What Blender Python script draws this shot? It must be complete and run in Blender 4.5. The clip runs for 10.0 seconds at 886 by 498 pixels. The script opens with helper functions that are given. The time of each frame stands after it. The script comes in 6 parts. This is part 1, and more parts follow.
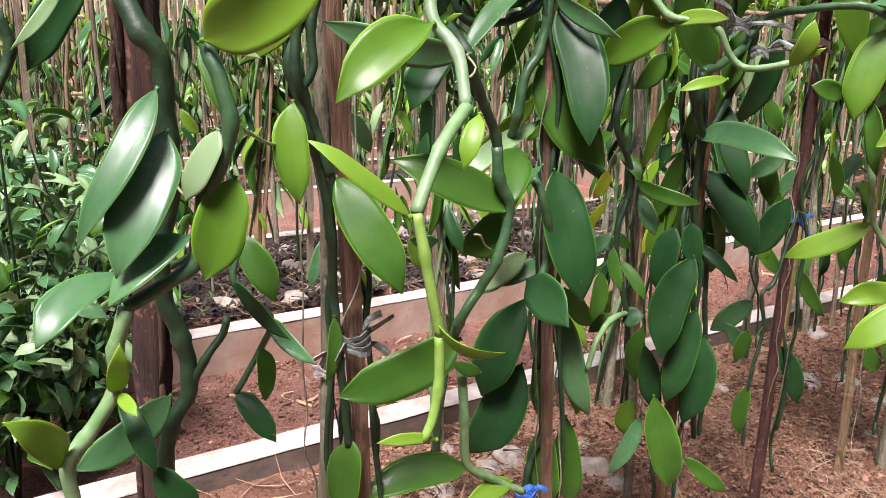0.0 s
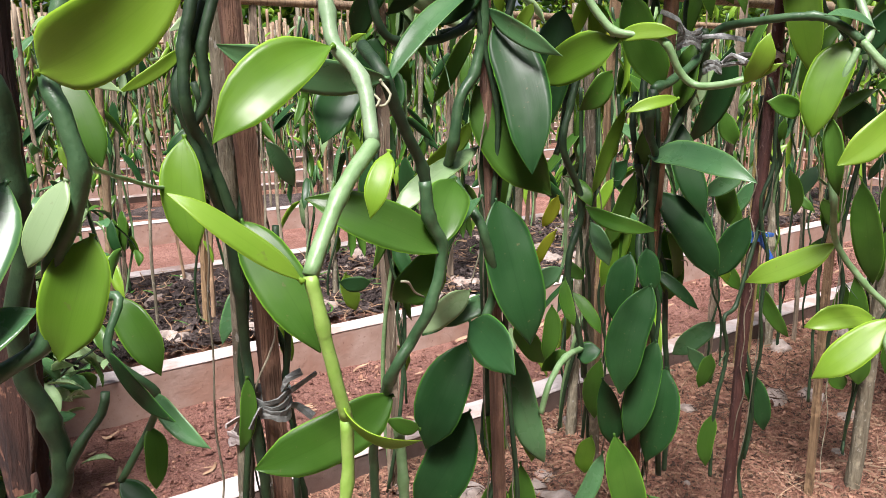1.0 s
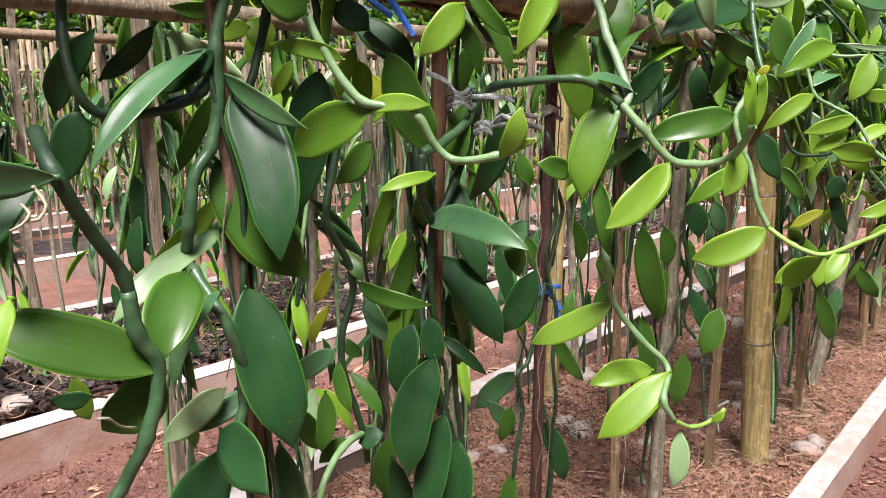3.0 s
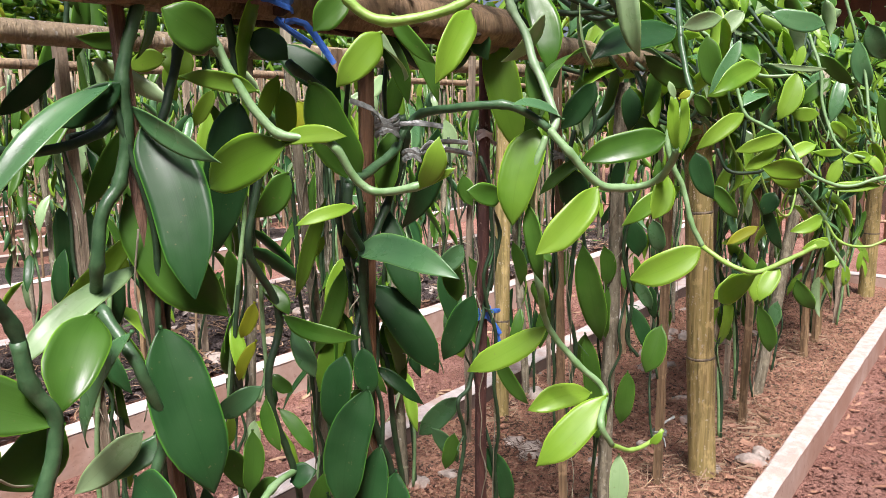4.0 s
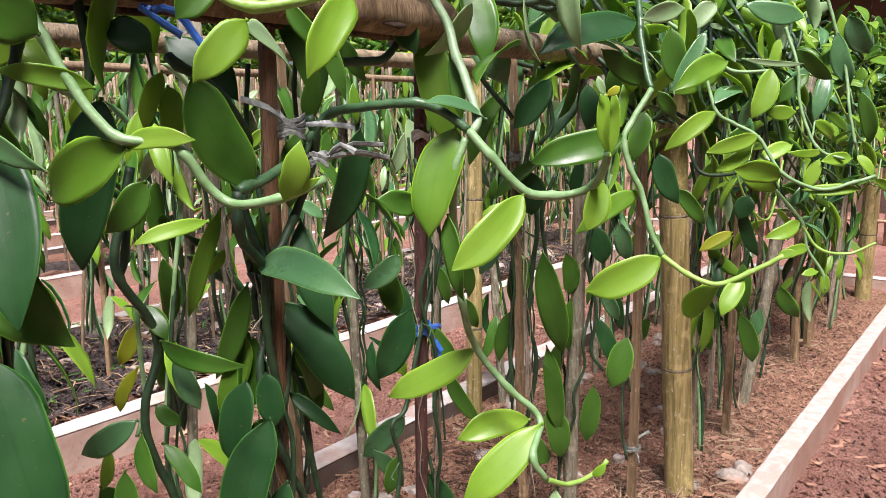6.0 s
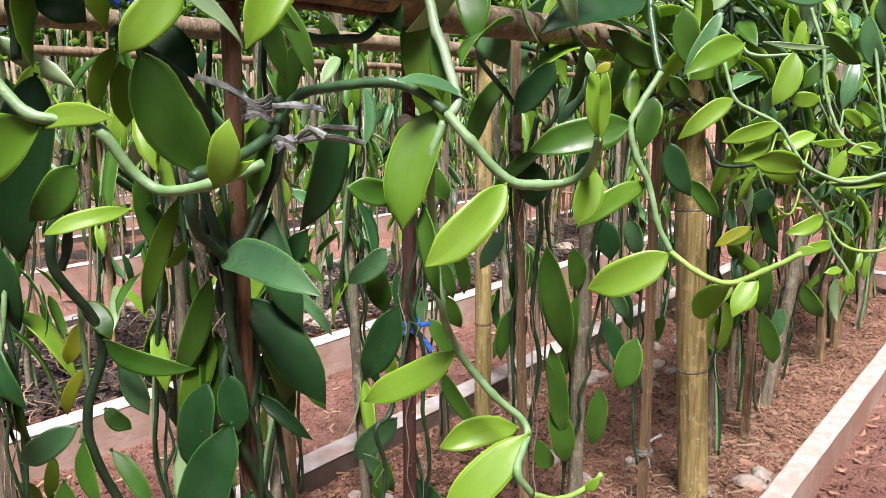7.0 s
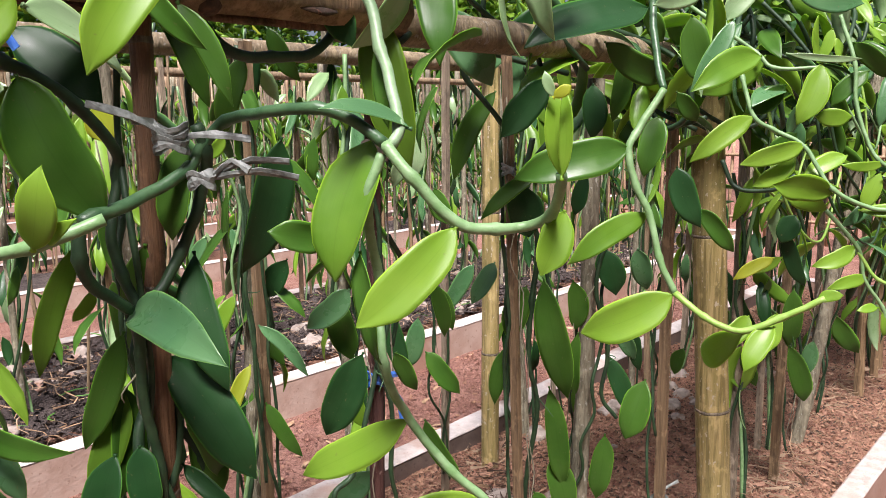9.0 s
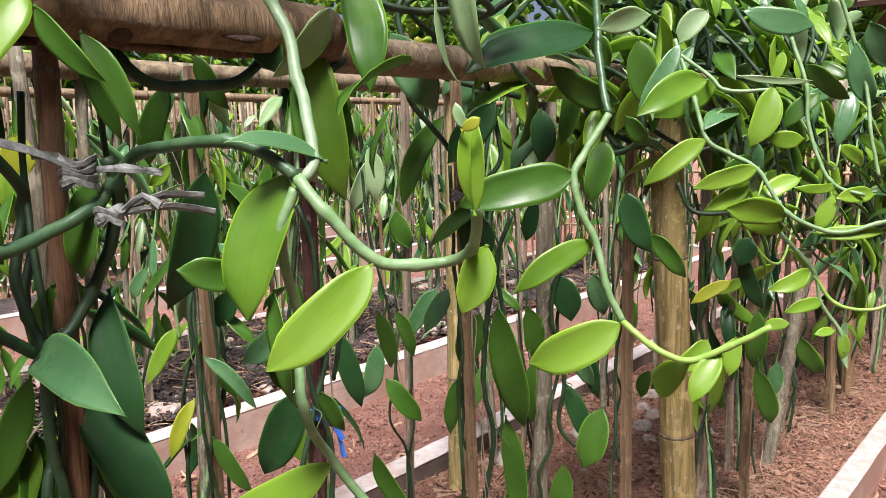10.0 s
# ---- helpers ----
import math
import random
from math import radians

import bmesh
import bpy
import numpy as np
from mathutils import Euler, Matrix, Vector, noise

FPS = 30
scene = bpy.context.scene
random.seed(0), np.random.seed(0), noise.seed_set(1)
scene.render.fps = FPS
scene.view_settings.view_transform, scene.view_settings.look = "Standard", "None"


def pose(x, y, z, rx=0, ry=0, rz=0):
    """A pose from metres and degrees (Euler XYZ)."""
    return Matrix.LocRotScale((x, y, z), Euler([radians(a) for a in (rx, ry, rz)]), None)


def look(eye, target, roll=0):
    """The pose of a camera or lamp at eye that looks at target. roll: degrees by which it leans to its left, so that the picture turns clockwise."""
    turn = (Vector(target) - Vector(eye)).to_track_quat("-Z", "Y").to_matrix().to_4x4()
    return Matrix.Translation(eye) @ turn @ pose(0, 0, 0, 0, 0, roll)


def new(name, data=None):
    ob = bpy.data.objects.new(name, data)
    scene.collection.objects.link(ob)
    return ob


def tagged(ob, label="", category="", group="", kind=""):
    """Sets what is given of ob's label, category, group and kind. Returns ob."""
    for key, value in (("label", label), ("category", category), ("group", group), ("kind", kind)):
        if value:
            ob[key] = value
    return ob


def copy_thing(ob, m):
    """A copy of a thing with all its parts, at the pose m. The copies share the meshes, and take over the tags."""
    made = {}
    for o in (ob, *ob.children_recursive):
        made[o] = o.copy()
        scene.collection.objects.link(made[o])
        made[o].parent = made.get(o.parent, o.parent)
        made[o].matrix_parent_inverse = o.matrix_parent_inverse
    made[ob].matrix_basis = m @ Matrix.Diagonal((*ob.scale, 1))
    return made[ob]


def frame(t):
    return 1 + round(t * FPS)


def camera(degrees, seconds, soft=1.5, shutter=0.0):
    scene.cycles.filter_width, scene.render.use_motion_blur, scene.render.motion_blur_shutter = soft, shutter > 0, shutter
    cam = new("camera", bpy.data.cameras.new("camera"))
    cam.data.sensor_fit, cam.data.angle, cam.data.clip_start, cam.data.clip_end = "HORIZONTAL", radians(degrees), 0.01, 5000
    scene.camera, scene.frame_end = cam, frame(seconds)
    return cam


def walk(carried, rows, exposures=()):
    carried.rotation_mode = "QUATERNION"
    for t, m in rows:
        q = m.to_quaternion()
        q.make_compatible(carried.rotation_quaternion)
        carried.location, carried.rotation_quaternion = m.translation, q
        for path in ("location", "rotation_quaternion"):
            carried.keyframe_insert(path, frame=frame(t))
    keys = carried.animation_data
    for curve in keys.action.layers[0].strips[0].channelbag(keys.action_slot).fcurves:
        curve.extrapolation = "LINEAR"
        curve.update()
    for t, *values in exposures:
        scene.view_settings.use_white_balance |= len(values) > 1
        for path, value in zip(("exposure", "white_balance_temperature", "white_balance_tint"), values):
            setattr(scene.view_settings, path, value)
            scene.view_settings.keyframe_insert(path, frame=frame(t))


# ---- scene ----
cam = camera(60.8, 10.0, soft=0.5)
PATH = [
    (0, (0.002, -0.008, 0.981), (1.065, 1.613, 0.489), 1.1),
    (0.5, (0.04, 0.008, 0.985), (1.119, 1.622, 0.503), 0.7),
    (1, (0.086, 0.05, 0.989), (1.229, 1.627, 0.535), 0.0),
    (1.5, (0.118, 0.072, 0.996), (1.372, 1.558, 0.529), -0.3),
    (2, (0.162, 0.084, 1.01), (1.517, 1.486, 0.567), 0.4),
    (2.5, (0.189, 0.076, 1.032), (1.61, 1.429, 0.643), 0.6),
    (3, (0.214, 0.071, 1.036), (1.695, 1.358, 0.647), 0.0),
    (4.5, (0.271, 0.044, 1.05), (1.846, 1.231, 0.72), -0.9),
    (5, (0.306, 0.032, 1.05), (1.878, 1.221, 0.712), -1.1),
    (5.5, (0.356, 0.029, 1.051), (1.923, 1.224, 0.713), -1.1),
    (7, (0.501, 0.033, 1.034), (2.007, 1.296, 0.669), -0.7),
    (7.5, (0.554, 0.045, 1.038), (2.036, 1.341, 0.692), -1.1),
    (8, (0.601, 0.059, 1.045), (2.067, 1.378, 0.713), -1.3),
    (8.5, (0.631, 0.065, 1.048), (2.091, 1.389, 0.707), -1.3),
    (9, (0.664, 0.054, 1.05), (2.115, 1.389, 0.714), -1.0),
    (9.5, (0.697, 0.046, 1.054), (2.16, 1.372, 0.737), -1.0),
    (10, (0.726, 0.03, 1.061), (2.211, 1.338, 0.77), -1.4),
]
walk(cam, [(t, look(eye, target, roll)) for t, eye, target, roll in PATH], [(0, 0.9, 6250, 25), (10, 0.9, 6250, 25)])

# ---- light ----
world = bpy.data.worlds.new("overcast_sky")
scene.world = world
world.use_nodes = True
wn = world.node_tree
sky = wn.nodes.new("ShaderNodeTexSky")
sky.sky_type, sky.sun_disc = "NISHITA", False
sky.sun_elevation, sky.sun_rotation = radians(62), radians(229)
sky.air_density, sky.dust_density, sky.ozone_density = 1.0, 4.0, 1.0
wn.nodes["Background"].inputs["Strength"].default_value = 0.055
wn.links.new(sky.outputs[0], wn.nodes["Background"].inputs["Color"])
sun = new("sun", bpy.data.lights.new("sun", "SUN"))
sun.data.energy, sun.data.angle, sun.data.color = 5.0, radians(18), (1.0, 0.965, 0.9)
sun.matrix_world = look((-8, -7, 20), (0, 0, 0))


# ---- materials ----
def material(name):
    m = bpy.data.materials.new(name)
    m.use_nodes = True
    nt = m.node_tree
    return m, nt, nt.nodes["Principled BSDF"]


def node(nt, kind, **values):
    n = nt.nodes.new("ShaderNode" + kind)
    for k, v in values.items():
        n.inputs[k.replace("_", " ")].default_value = v
    return n


def mixer(nt, fac, a, b, mode="MIX"):
    n = nt.nodes.new("ShaderNodeMix")
    n.data_type, n.blend_type = "RGBA", mode
    for socket, v in ((n.inputs[0], fac), (n.inputs[6], a), (n.inputs[7], b)):
        if hasattr(v, "links") or hasattr(v, "is_linked"):
            nt.links.new(v, socket)
        elif isinstance(v, tuple):
            socket.default_value = (*v, 1.0)
        else:
            socket.default_value = v
    return n.outputs[2]


def ramp(nt, value, lo, hi, a=0.0, b=1.0):
    n = nt.nodes.new("ShaderNodeMapRange")
    n.interpolation_type = "SMOOTHSTEP"
    nt.links.new(value, n.inputs[0])
    for i, v in zip((1, 2, 3, 4), (lo, hi, a, b)):
        n.inputs[i].default_value = v
    return n.outputs[0]


def coords(nt, scale=(1, 1, 1), which="Object"):
    t, mp = nt.nodes.new("ShaderNodeTexCoord"), nt.nodes.new("ShaderNodeMapping")
    nt.links.new(t.outputs[which], mp.inputs[0])
    mp.inputs["Scale"].default_value = scale
    return mp.outputs[0]


def noise_of(nt, vec, scale, detail=4.0, rough=0.55):
    n = node(nt, "TexNoise", Scale=scale, Detail=detail, Roughness=rough)
    nt.links.new(vec, n.inputs["Vector"])
    return n.outputs[0]


def bump(nt, bsdf, height, strength, distance):
    n = node(nt, "Bump", Strength=strength, Distance=distance)
    nt.links.new(height, n.inputs["Height"])
    nt.links.new(n.outputs[0], bsdf.inputs["Normal"])


def leaf_material(name, low, high, glow, rough, through_share, shine=0.45):
    """A fleshy leaf: fine lengthwise veins, a pale margin, light that passes through."""
    m, nt, b = material(name)
    uv = nt.nodes.new("ShaderNodeTexCoord")
    sep = nt.nodes.new("ShaderNodeSeparateXYZ")
    nt.links.new(uv.outputs["UV"], sep.inputs[0])
    info = nt.nodes.new("ShaderNodeObjectInfo")
    blot = noise_of(nt, coords(nt), 14.0, 3.0)
    veins = noise_of(nt, coords(nt, (70, 3, 1), "UV"), 1.0, 2.0)
    c = mixer(nt, ramp(nt, blot, 0.3, 0.7), low, high)
    c = mixer(nt, ramp(nt, info.outputs["Random"], 0, 1, 0.0, 0.55), c, tuple(0.72 * k for k in high))
    c = mixer(nt, ramp(nt, veins, 0.35, 0.75, 0.0, 0.08), c, tuple(min(1, 1.5 * k + 0.01) for k in high))
    away = nt.nodes.new("ShaderNodeMath")
    away.operation = "SUBTRACT"
    nt.links.new(sep.outputs[0], away.inputs[0])
    away.inputs[1].default_value = 0.5
    side = nt.nodes.new("ShaderNodeMath")
    side.operation = "ABSOLUTE"
    nt.links.new(away.outputs[0], side.inputs[0])
    margin = ramp(nt, side.outputs[0], 0.462, 0.495)
    c = mixer(nt, margin, c, tuple(min(1, 0.5 * k + 0.6 * g) for k, g in zip(high, glow)))
    rib = ramp(nt, side.outputs[0], 0.004, 0.02, 0.2, 0.0)
    c = mixer(nt, rib, c, tuple(0.6 * k for k in low))
    specks = noise_of(nt, coords(nt), 160.0, 2.0)
    c = mixer(nt, ramp(nt, specks, 0.68, 0.76, 0.0, 0.45), c, (0.16, 0.14, 0.06))
    nt.links.new(c, b.inputs["Base Color"])
    rr = ramp(nt, noise_of(nt, coords(nt), 30.0), 0.3, 0.7, rough - 0.02, rough + 0.14)
    nt.links.new(rr, b.inputs["Roughness"])
    b.inputs["Specular IOR Level"].default_value = shine
    bump(nt, b, mixer(nt, 0.9, veins, blot), 0.22, 0.003)
    t = nt.nodes.new("ShaderNodeBsdfTranslucent")
    tc = mixer(nt, 0.5, glow, c)
    nt.links.new(tc, t.inputs[0])
    mx = nt.nodes.new("ShaderNodeMixShader")
    mx.inputs[0].default_value = through_share
    nt.links.new(b.outputs[0], mx.inputs[1])
    nt.links.new(t.outputs[0], mx.inputs[2])
    nt.links.new(mx.outputs[0], nt.nodes["Material Output"].inputs[0])
    return m


LEAF = {
    "dark": leaf_material("leaf_dark", (0.01, 0.05, 0.012), (0.022, 0.08, 0.022), (0.08, 0.28, 0.02), 0.35, 0.12, 0.26),
    "mid": leaf_material("leaf_green", (0.038, 0.122, 0.012), (0.068, 0.175, 0.022), (0.22, 0.54, 0.03), 0.3, 0.26, 0.34),
    "olive": leaf_material("leaf_olive", (0.095, 0.235, 0.016), (0.15, 0.31, 0.028), (0.36, 0.66, 0.03), 0.32, 0.34),
    "lime": leaf_material("leaf_lime", (0.165, 0.35, 0.02), (0.245, 0.435, 0.042), (0.43, 0.72, 0.04), 0.32, 0.36),
    "yellow": leaf_material("leaf_yellow", (0.36, 0.46, 0.025), (0.48, 0.53, 0.04), (0.68, 0.76, 0.04), 0.4, 0.4),
    # grey and pale: much of the sky sheen is put into the leaf colour
    "grey": leaf_material("leaf_grey_sheen", (0.05, 0.155, 0.055), (0.092, 0.225, 0.085), (0.2, 0.44, 0.07), 0.25, 0.15),
    "pale": leaf_material("leaf_pale_sheen", (0.21, 0.37, 0.15), (0.31, 0.46, 0.23), (0.4, 0.63, 0.16), 0.25, 0.2),
}


def stem_material(name, low, high, rough):
    m, nt, b = material(name)
    v = coords(nt)
    c = mixer(nt, ramp(nt, noise_of(nt, v, 60.0), 0.3, 0.7), low, high)
    c = mixer(nt, ramp(nt, noise_of(nt, v, 240.0), 0.62, 0.72, 0, 0.4), c, tuple(0.5 * k for k in low))
    nt.links.new(c, b.inputs["Base Color"])
    b.inputs["Roughness"].default_value = rough
    bump(nt, b, noise_of(nt, v, 220.0), 0.3, 0.002)
    return m


STEM = {
    "old": stem_material("stem_old", (0.01, 0.033, 0.012), (0.025, 0.064, 0.022), 0.55),
    "green": stem_material("stem_green", (0.13, 0.26, 0.09), (0.21, 0.35, 0.16), 0.45),
    "deep": stem_material("stem_deep", (0.03, 0.085, 0.032), (0.06, 0.135, 0.055), 0.4),
    "bright": stem_material("stem_bright", (0.19, 0.36, 0.05), (0.26, 0.42, 0.09), 0.45),
    "pale": stem_material("stem_pale", (0.17, 0.29, 0.14), (0.24, 0.36, 0.2), 0.45),
    "root": stem_material("aerial_root", (0.28, 0.3, 0.18), (0.36, 0.36, 0.24), 0.6),
}


def wood_material(name, low, high, dark, stretch=(260, 260, 11), rough=0.7, spots=None):
    m, nt, b = material(name)
    v = coords(nt, stretch)
    info = nt.nodes.new("ShaderNodeObjectInfo")
    grain = noise_of(nt, v, 1.0, 6.0, 0.65)
    c = mixer(nt, ramp(nt, grain, 0.3, 0.7), low, high)
    c = mixer(nt, ramp(nt, info.outputs["Random"], 0, 1, 0, 0.5), c, tuple(0.6 * k for k in low))
    c = mixer(nt, ramp(nt, noise_of(nt, coords(nt, (45, 45, 14)), 1.0, 6.0, 0.7), 0.5, 0.68, 0, 0.7), c, dark)
    c = mixer(nt, ramp(nt, noise_of(nt, coords(nt, (90, 90, 4)), 1.0, 3.0), 0.5, 0.62, 0, 0.55), c, tuple(0.45 * k for k in low))
    c = mixer(nt, ramp(nt, noise_of(nt, coords(nt, (30, 30, 22)), 1.0, 5.0), 0.56, 0.66, 0, 0.5), c, tuple(min(0.7, 1.35 * k) for k in high))
    if spots:
        c = mixer(nt, ramp(nt, noise_of(nt, coords(nt, (110, 110, 70)), 1.0, 3.0), 0.62, 0.68, 0, 0.8), c, spots)
    nt.links.new(c, b.inputs["Base Color"])
    b.inputs["Roughness"].default_value = rough
    bump(nt, b, grain, 1.0, 0.006)
    return m


WOOD_RED = wood_material("split_timber", (0.25, 0.16, 0.075), (0.43, 0.3, 0.16), (0.085, 0.054, 0.028))
WOOD_BROWN = wood_material("brown_timber", (0.25, 0.2, 0.13), (0.44, 0.36, 0.25), (0.07, 0.052, 0.034))
WOOD_GREY = wood_material("weathered_branch", (0.21, 0.19, 0.12), (0.37, 0.345, 0.235), (0.065, 0.06, 0.032), (180, 180, 40), 0.8, (0.42, 0.42, 0.34))
WOOD_DEEP = wood_material("red_brown_timber", (0.2, 0.11, 0.065), (0.36, 0.215, 0.135), (0.075, 0.042, 0.027))
POST_BARK = wood_material("peeling_bark", (0.035, 0.018, 0.012), (0.11, 0.05, 0.03), (0.01, 0.007, 0.005), (70, 70, 9), 0.95, (0.2, 0.1, 0.06))
BARK = wood_material("rough_bark", (0.045, 0.028, 0.018), (0.12, 0.066, 0.038), (0.016, 0.011, 0.008), (110, 110, 28), 0.9, (0.2, 0.09, 0.055))
STICK = wood_material("dark_red_stick", (0.09, 0.034, 0.024), (0.16, 0.07, 0.05), (0.035, 0.016, 0.012), (200, 200, 30), 0.7, (0.26, 0.18, 0.14))
CANE = wood_material("tan_cane", (0.28, 0.2, 0.11), (0.42, 0.31, 0.18), (0.1, 0.065, 0.035), (300, 300, 8), 0.55)
CANE_BROWN = wood_material("brown_cane", (0.19, 0.1, 0.045), (0.32, 0.18, 0.085), (0.07, 0.04, 0.02), (300, 300, 8), 0.55)
BAMBOO = wood_material("yellow_bamboo", (0.27, 0.225, 0.07), (0.47, 0.37, 0.16), (0.13, 0.125, 0.035), (90, 90, 7), 0.5, (0.52, 0.46, 0.34))
NODE = wood_material("bamboo_joint", (0.1, 0.08, 0.05), (0.24, 0.2, 0.13), (0.05, 0.04, 0.025), (120, 120, 120), 0.7)
BAMBOO_OLD = wood_material("old_bamboo", (0.26, 0.2, 0.11), (0.4, 0.32, 0.19), (0.1, 0.07, 0.04), (260, 260, 5), 0.6, (0.4, 0.38, 0.32))


def soil_material(name, low, high, dark, straw):
    m, nt, b = material(name)
    v = coords(nt)
    c = mixer(nt, ramp(nt, noise_of(nt, v, 9.0, 6.0), 0.35, 0.65), low, high)
    c = mixer(nt, ramp(nt, noise_of(nt, v, 70.0, 5.0, 0.7), 0.5, 0.68, 0, 1.0), c, dark)
    c = mixer(nt, ramp(nt, noise_of(nt, v, 260.0, 3.0), 0.53, 0.6, 0, 0.75), c, tuple(1.25 * k for k in high))
    c = mixer(nt, ramp(nt, noise_of(nt, v, 190.0, 4.0, 0.75), 0.54, 0.62, 0, 0.85), c, dark)
    c = mixer(nt, ramp(nt, noise_of(nt, coords(nt, (300, 60, 60)), 1.0, 3.0), 0.6, 0.7, 0, straw), c, (0.42, 0.27, 0.17))
    c = mixer(nt, ramp(nt, noise_of(nt, v, 2.2, 3.0), 0.45, 0.7, 0, 0.5), c, tuple(0.75 * k for k in low))
    nt.links.new(c, b.inputs["Base Color"])
    b.inputs["Roughness"].default_value = 0.95
    b.inputs["Specular IOR Level"].default_value = 0.2
    bump(nt, b, noise_of(nt, v, 60.0, 8.0, 0.8), 1.0, 0.03)
    return m


SOIL = soil_material("mulched_red_soil", (0.33, 0.16, 0.105), (0.52, 0.285, 0.19), (0.075, 0.032, 0.023), 0.8)
PATH_SOIL = soil_material("bare_red_soil", (0.34, 0.165, 0.12), (0.47, 0.26, 0.195), (0.11, 0.05, 0.038), 0.35)
BLACK_SOIL = soil_material("black_husk_mulch", (0.06, 0.047, 0.041), (0.17, 0.14, 0.125), (0.016, 0.013, 0.011), 0.3)


def plain_material(name, low, high, rough, scale=20.0, relief=0.003, stain=None, strength=0.5):
    m, nt, b = material(name)
    v = coords(nt)
    c = mixer(nt, ramp(nt, noise_of(nt, v, scale, 6.0, 0.6), 0.3, 0.7), low, high)
    if stain:
        c = mixer(nt, ramp(nt, noise_of(nt, v, scale * 0.35, 5.0), 0.45, 0.68, 0, 0.85), c, stain)
        c = mixer(nt, ramp(nt, noise_of(nt, v, scale * 7, 3.0), 0.62, 0.7, 0, 0.5), c, tuple(0.6 * k for k in stain))
    nt.links.new(c, b.inputs["Base Color"])
    b.inputs["Roughness"].default_value = rough
    bump(nt, b, noise_of(nt, v, scale * 5, 5.0), strength, relief)
    return m


KERB_CAP = plain_material("cement_skim", (0.42, 0.385, 0.345), (0.57, 0.53, 0.485), 0.85, 22.0, 0.008, (0.38, 0.27, 0.21))
KERB_BODY = plain_material("mud_stained_cement", (0.36, 0.25, 0.19), (0.46, 0.35, 0.28), 0.9, 9.0, 0.005, (0.32, 0.18, 0.12))
KERB_DARK = plain_material("dark_cement", (0.1, 0.075, 0.06), (0.17, 0.125, 0.1), 0.8, 9.0, 0.005, (0.09, 0.05, 0.035))
KERB_DUSTY = plain_material("dusty_cement", (0.36, 0.3, 0.255), (0.54, 0.47, 0.415), 0.9, 36.0, 0.01, (0.41, 0.32, 0.26))
STONE = plain_material("pale_stone", (0.2, 0.165, 0.13), (0.44, 0.39, 0.33), 0.85, 22.0, 0.01, (0.32, 0.17, 0.11))
TAPE = plain_material("grey_plastic_tape", (0.095, 0.108, 0.095), (0.3, 0.33, 0.3), 0.4, 60.0, 0.002)
TAPE_BLUE = plain_material("blue_plastic_string", (0.02, 0.1, 0.42), (0.06, 0.2, 0.6), 0.45, 60.0, 0.002)
STRAW = plain_material("dry_straw", (0.26, 0.16, 0.085), (0.44, 0.3, 0.18), 0.8, 30.0, 0.002)
PALE_STRAW = plain_material("pale_straw", (0.33, 0.23, 0.14), (0.5, 0.38, 0.25), 0.8, 30.0, 0.002)
DEAD = plain_material("dead_leaf", (0.2, 0.1, 0.06), (0.36, 0.2, 0.12), 0.75, 40.0, 0.002)
FENCE_CANE = wood_material("pale_fence_cane", (0.34, 0.23, 0.13), (0.48, 0.34, 0.2), (0.2, 0.12, 0.07), (120, 120, 6), 0.7)
ROOF = plain_material("dark_weathered_boards", (0.08, 0.05, 0.035), (0.15, 0.09, 0.06), 0.85, 6.0, 0.004)


# ---- building blocks ----
def finish(name, bm, mat, smooth=True):
    me = bpy.data.meshes.new(name)
    bm.to_mesh(me)
    bm.free()
    me.materials.append(mat)
    if smooth:
        me.polygons.foreach_set("use_smooth", [True] * len(me.polygons))
    return me


def part(name, bm, mat, parent=None, label="", smooth=True):
    ob = new(name, finish(name, bm, mat, smooth))
    if parent:
        ob.parent = parent
        ob.matrix_parent_inverse = parent.matrix_basis.inverted()
    if label:
        tagged(ob, label)
    return ob


def thing(name, place, label, category, group="", kind=""):
    ob = new(name)
    ob.empty_display_size = 0.05
    ob.matrix_basis = Matrix.Translation(place)
    return tagged(ob, label, category, group, kind)


def spline(points, step):
    """A smooth line through the points, with a place every step metres."""
    p = [Vector(q) for q in points]
    p = [2 * p[0] - p[1], *p, 2 * p[-1] - p[-2]]
    out = []
    for a, b, c, d in zip(p, p[1:], p[2:], p[3:]):
        n = max(2, int((c - b).length / step))
        for i in range(n):
            t = i / n
            out.append(0.5 * (2 * b + (c - a) * t + (2 * a - 5 * b + 4 * c - d) * t * t + (3 * b - a - 3 * c + d) * t ** 3))
    out.append(p[-2])
    return out


def tube(bm, line, radius, sides=8, wobble=0.0, squash=1.0):
    """A closed tube round a line; radius is a number or a function of 0..1."""
    rings, side = [], None
    for i, p in enumerate(line):
        d = (line[min(i + 1, len(line) - 1)] - line[max(i - 1, 0)]).normalized()
        if side is None:
            side = d.orthogonal().normalized()
        side = (side - d * side.dot(d)).normalized()
        up = d.cross(side)
        r = radius(i / (len(line) - 1)) if callable(radius) else radius
        ring = []
        for k in range(sides):
            a = 2 * math.pi * k / sides
            rr = r * (1 + wobble * noise.noise(p * 35 + Vector((k * 1.7, 0, 0))))
            ring.append(bm.verts.new(p + (side * math.cos(a) + up * math.sin(a) * squash) * rr))
        rings.append(ring)
    for a, b in zip(rings, rings[1:]):
        for k in range(sides):
            bm.faces.new((a[k], a[(k + 1) % sides], b[(k + 1) % sides], b[k]))
    bm.faces.new(rings[0][::-1])
    bm.faces.new(rings[-1])
    return bm


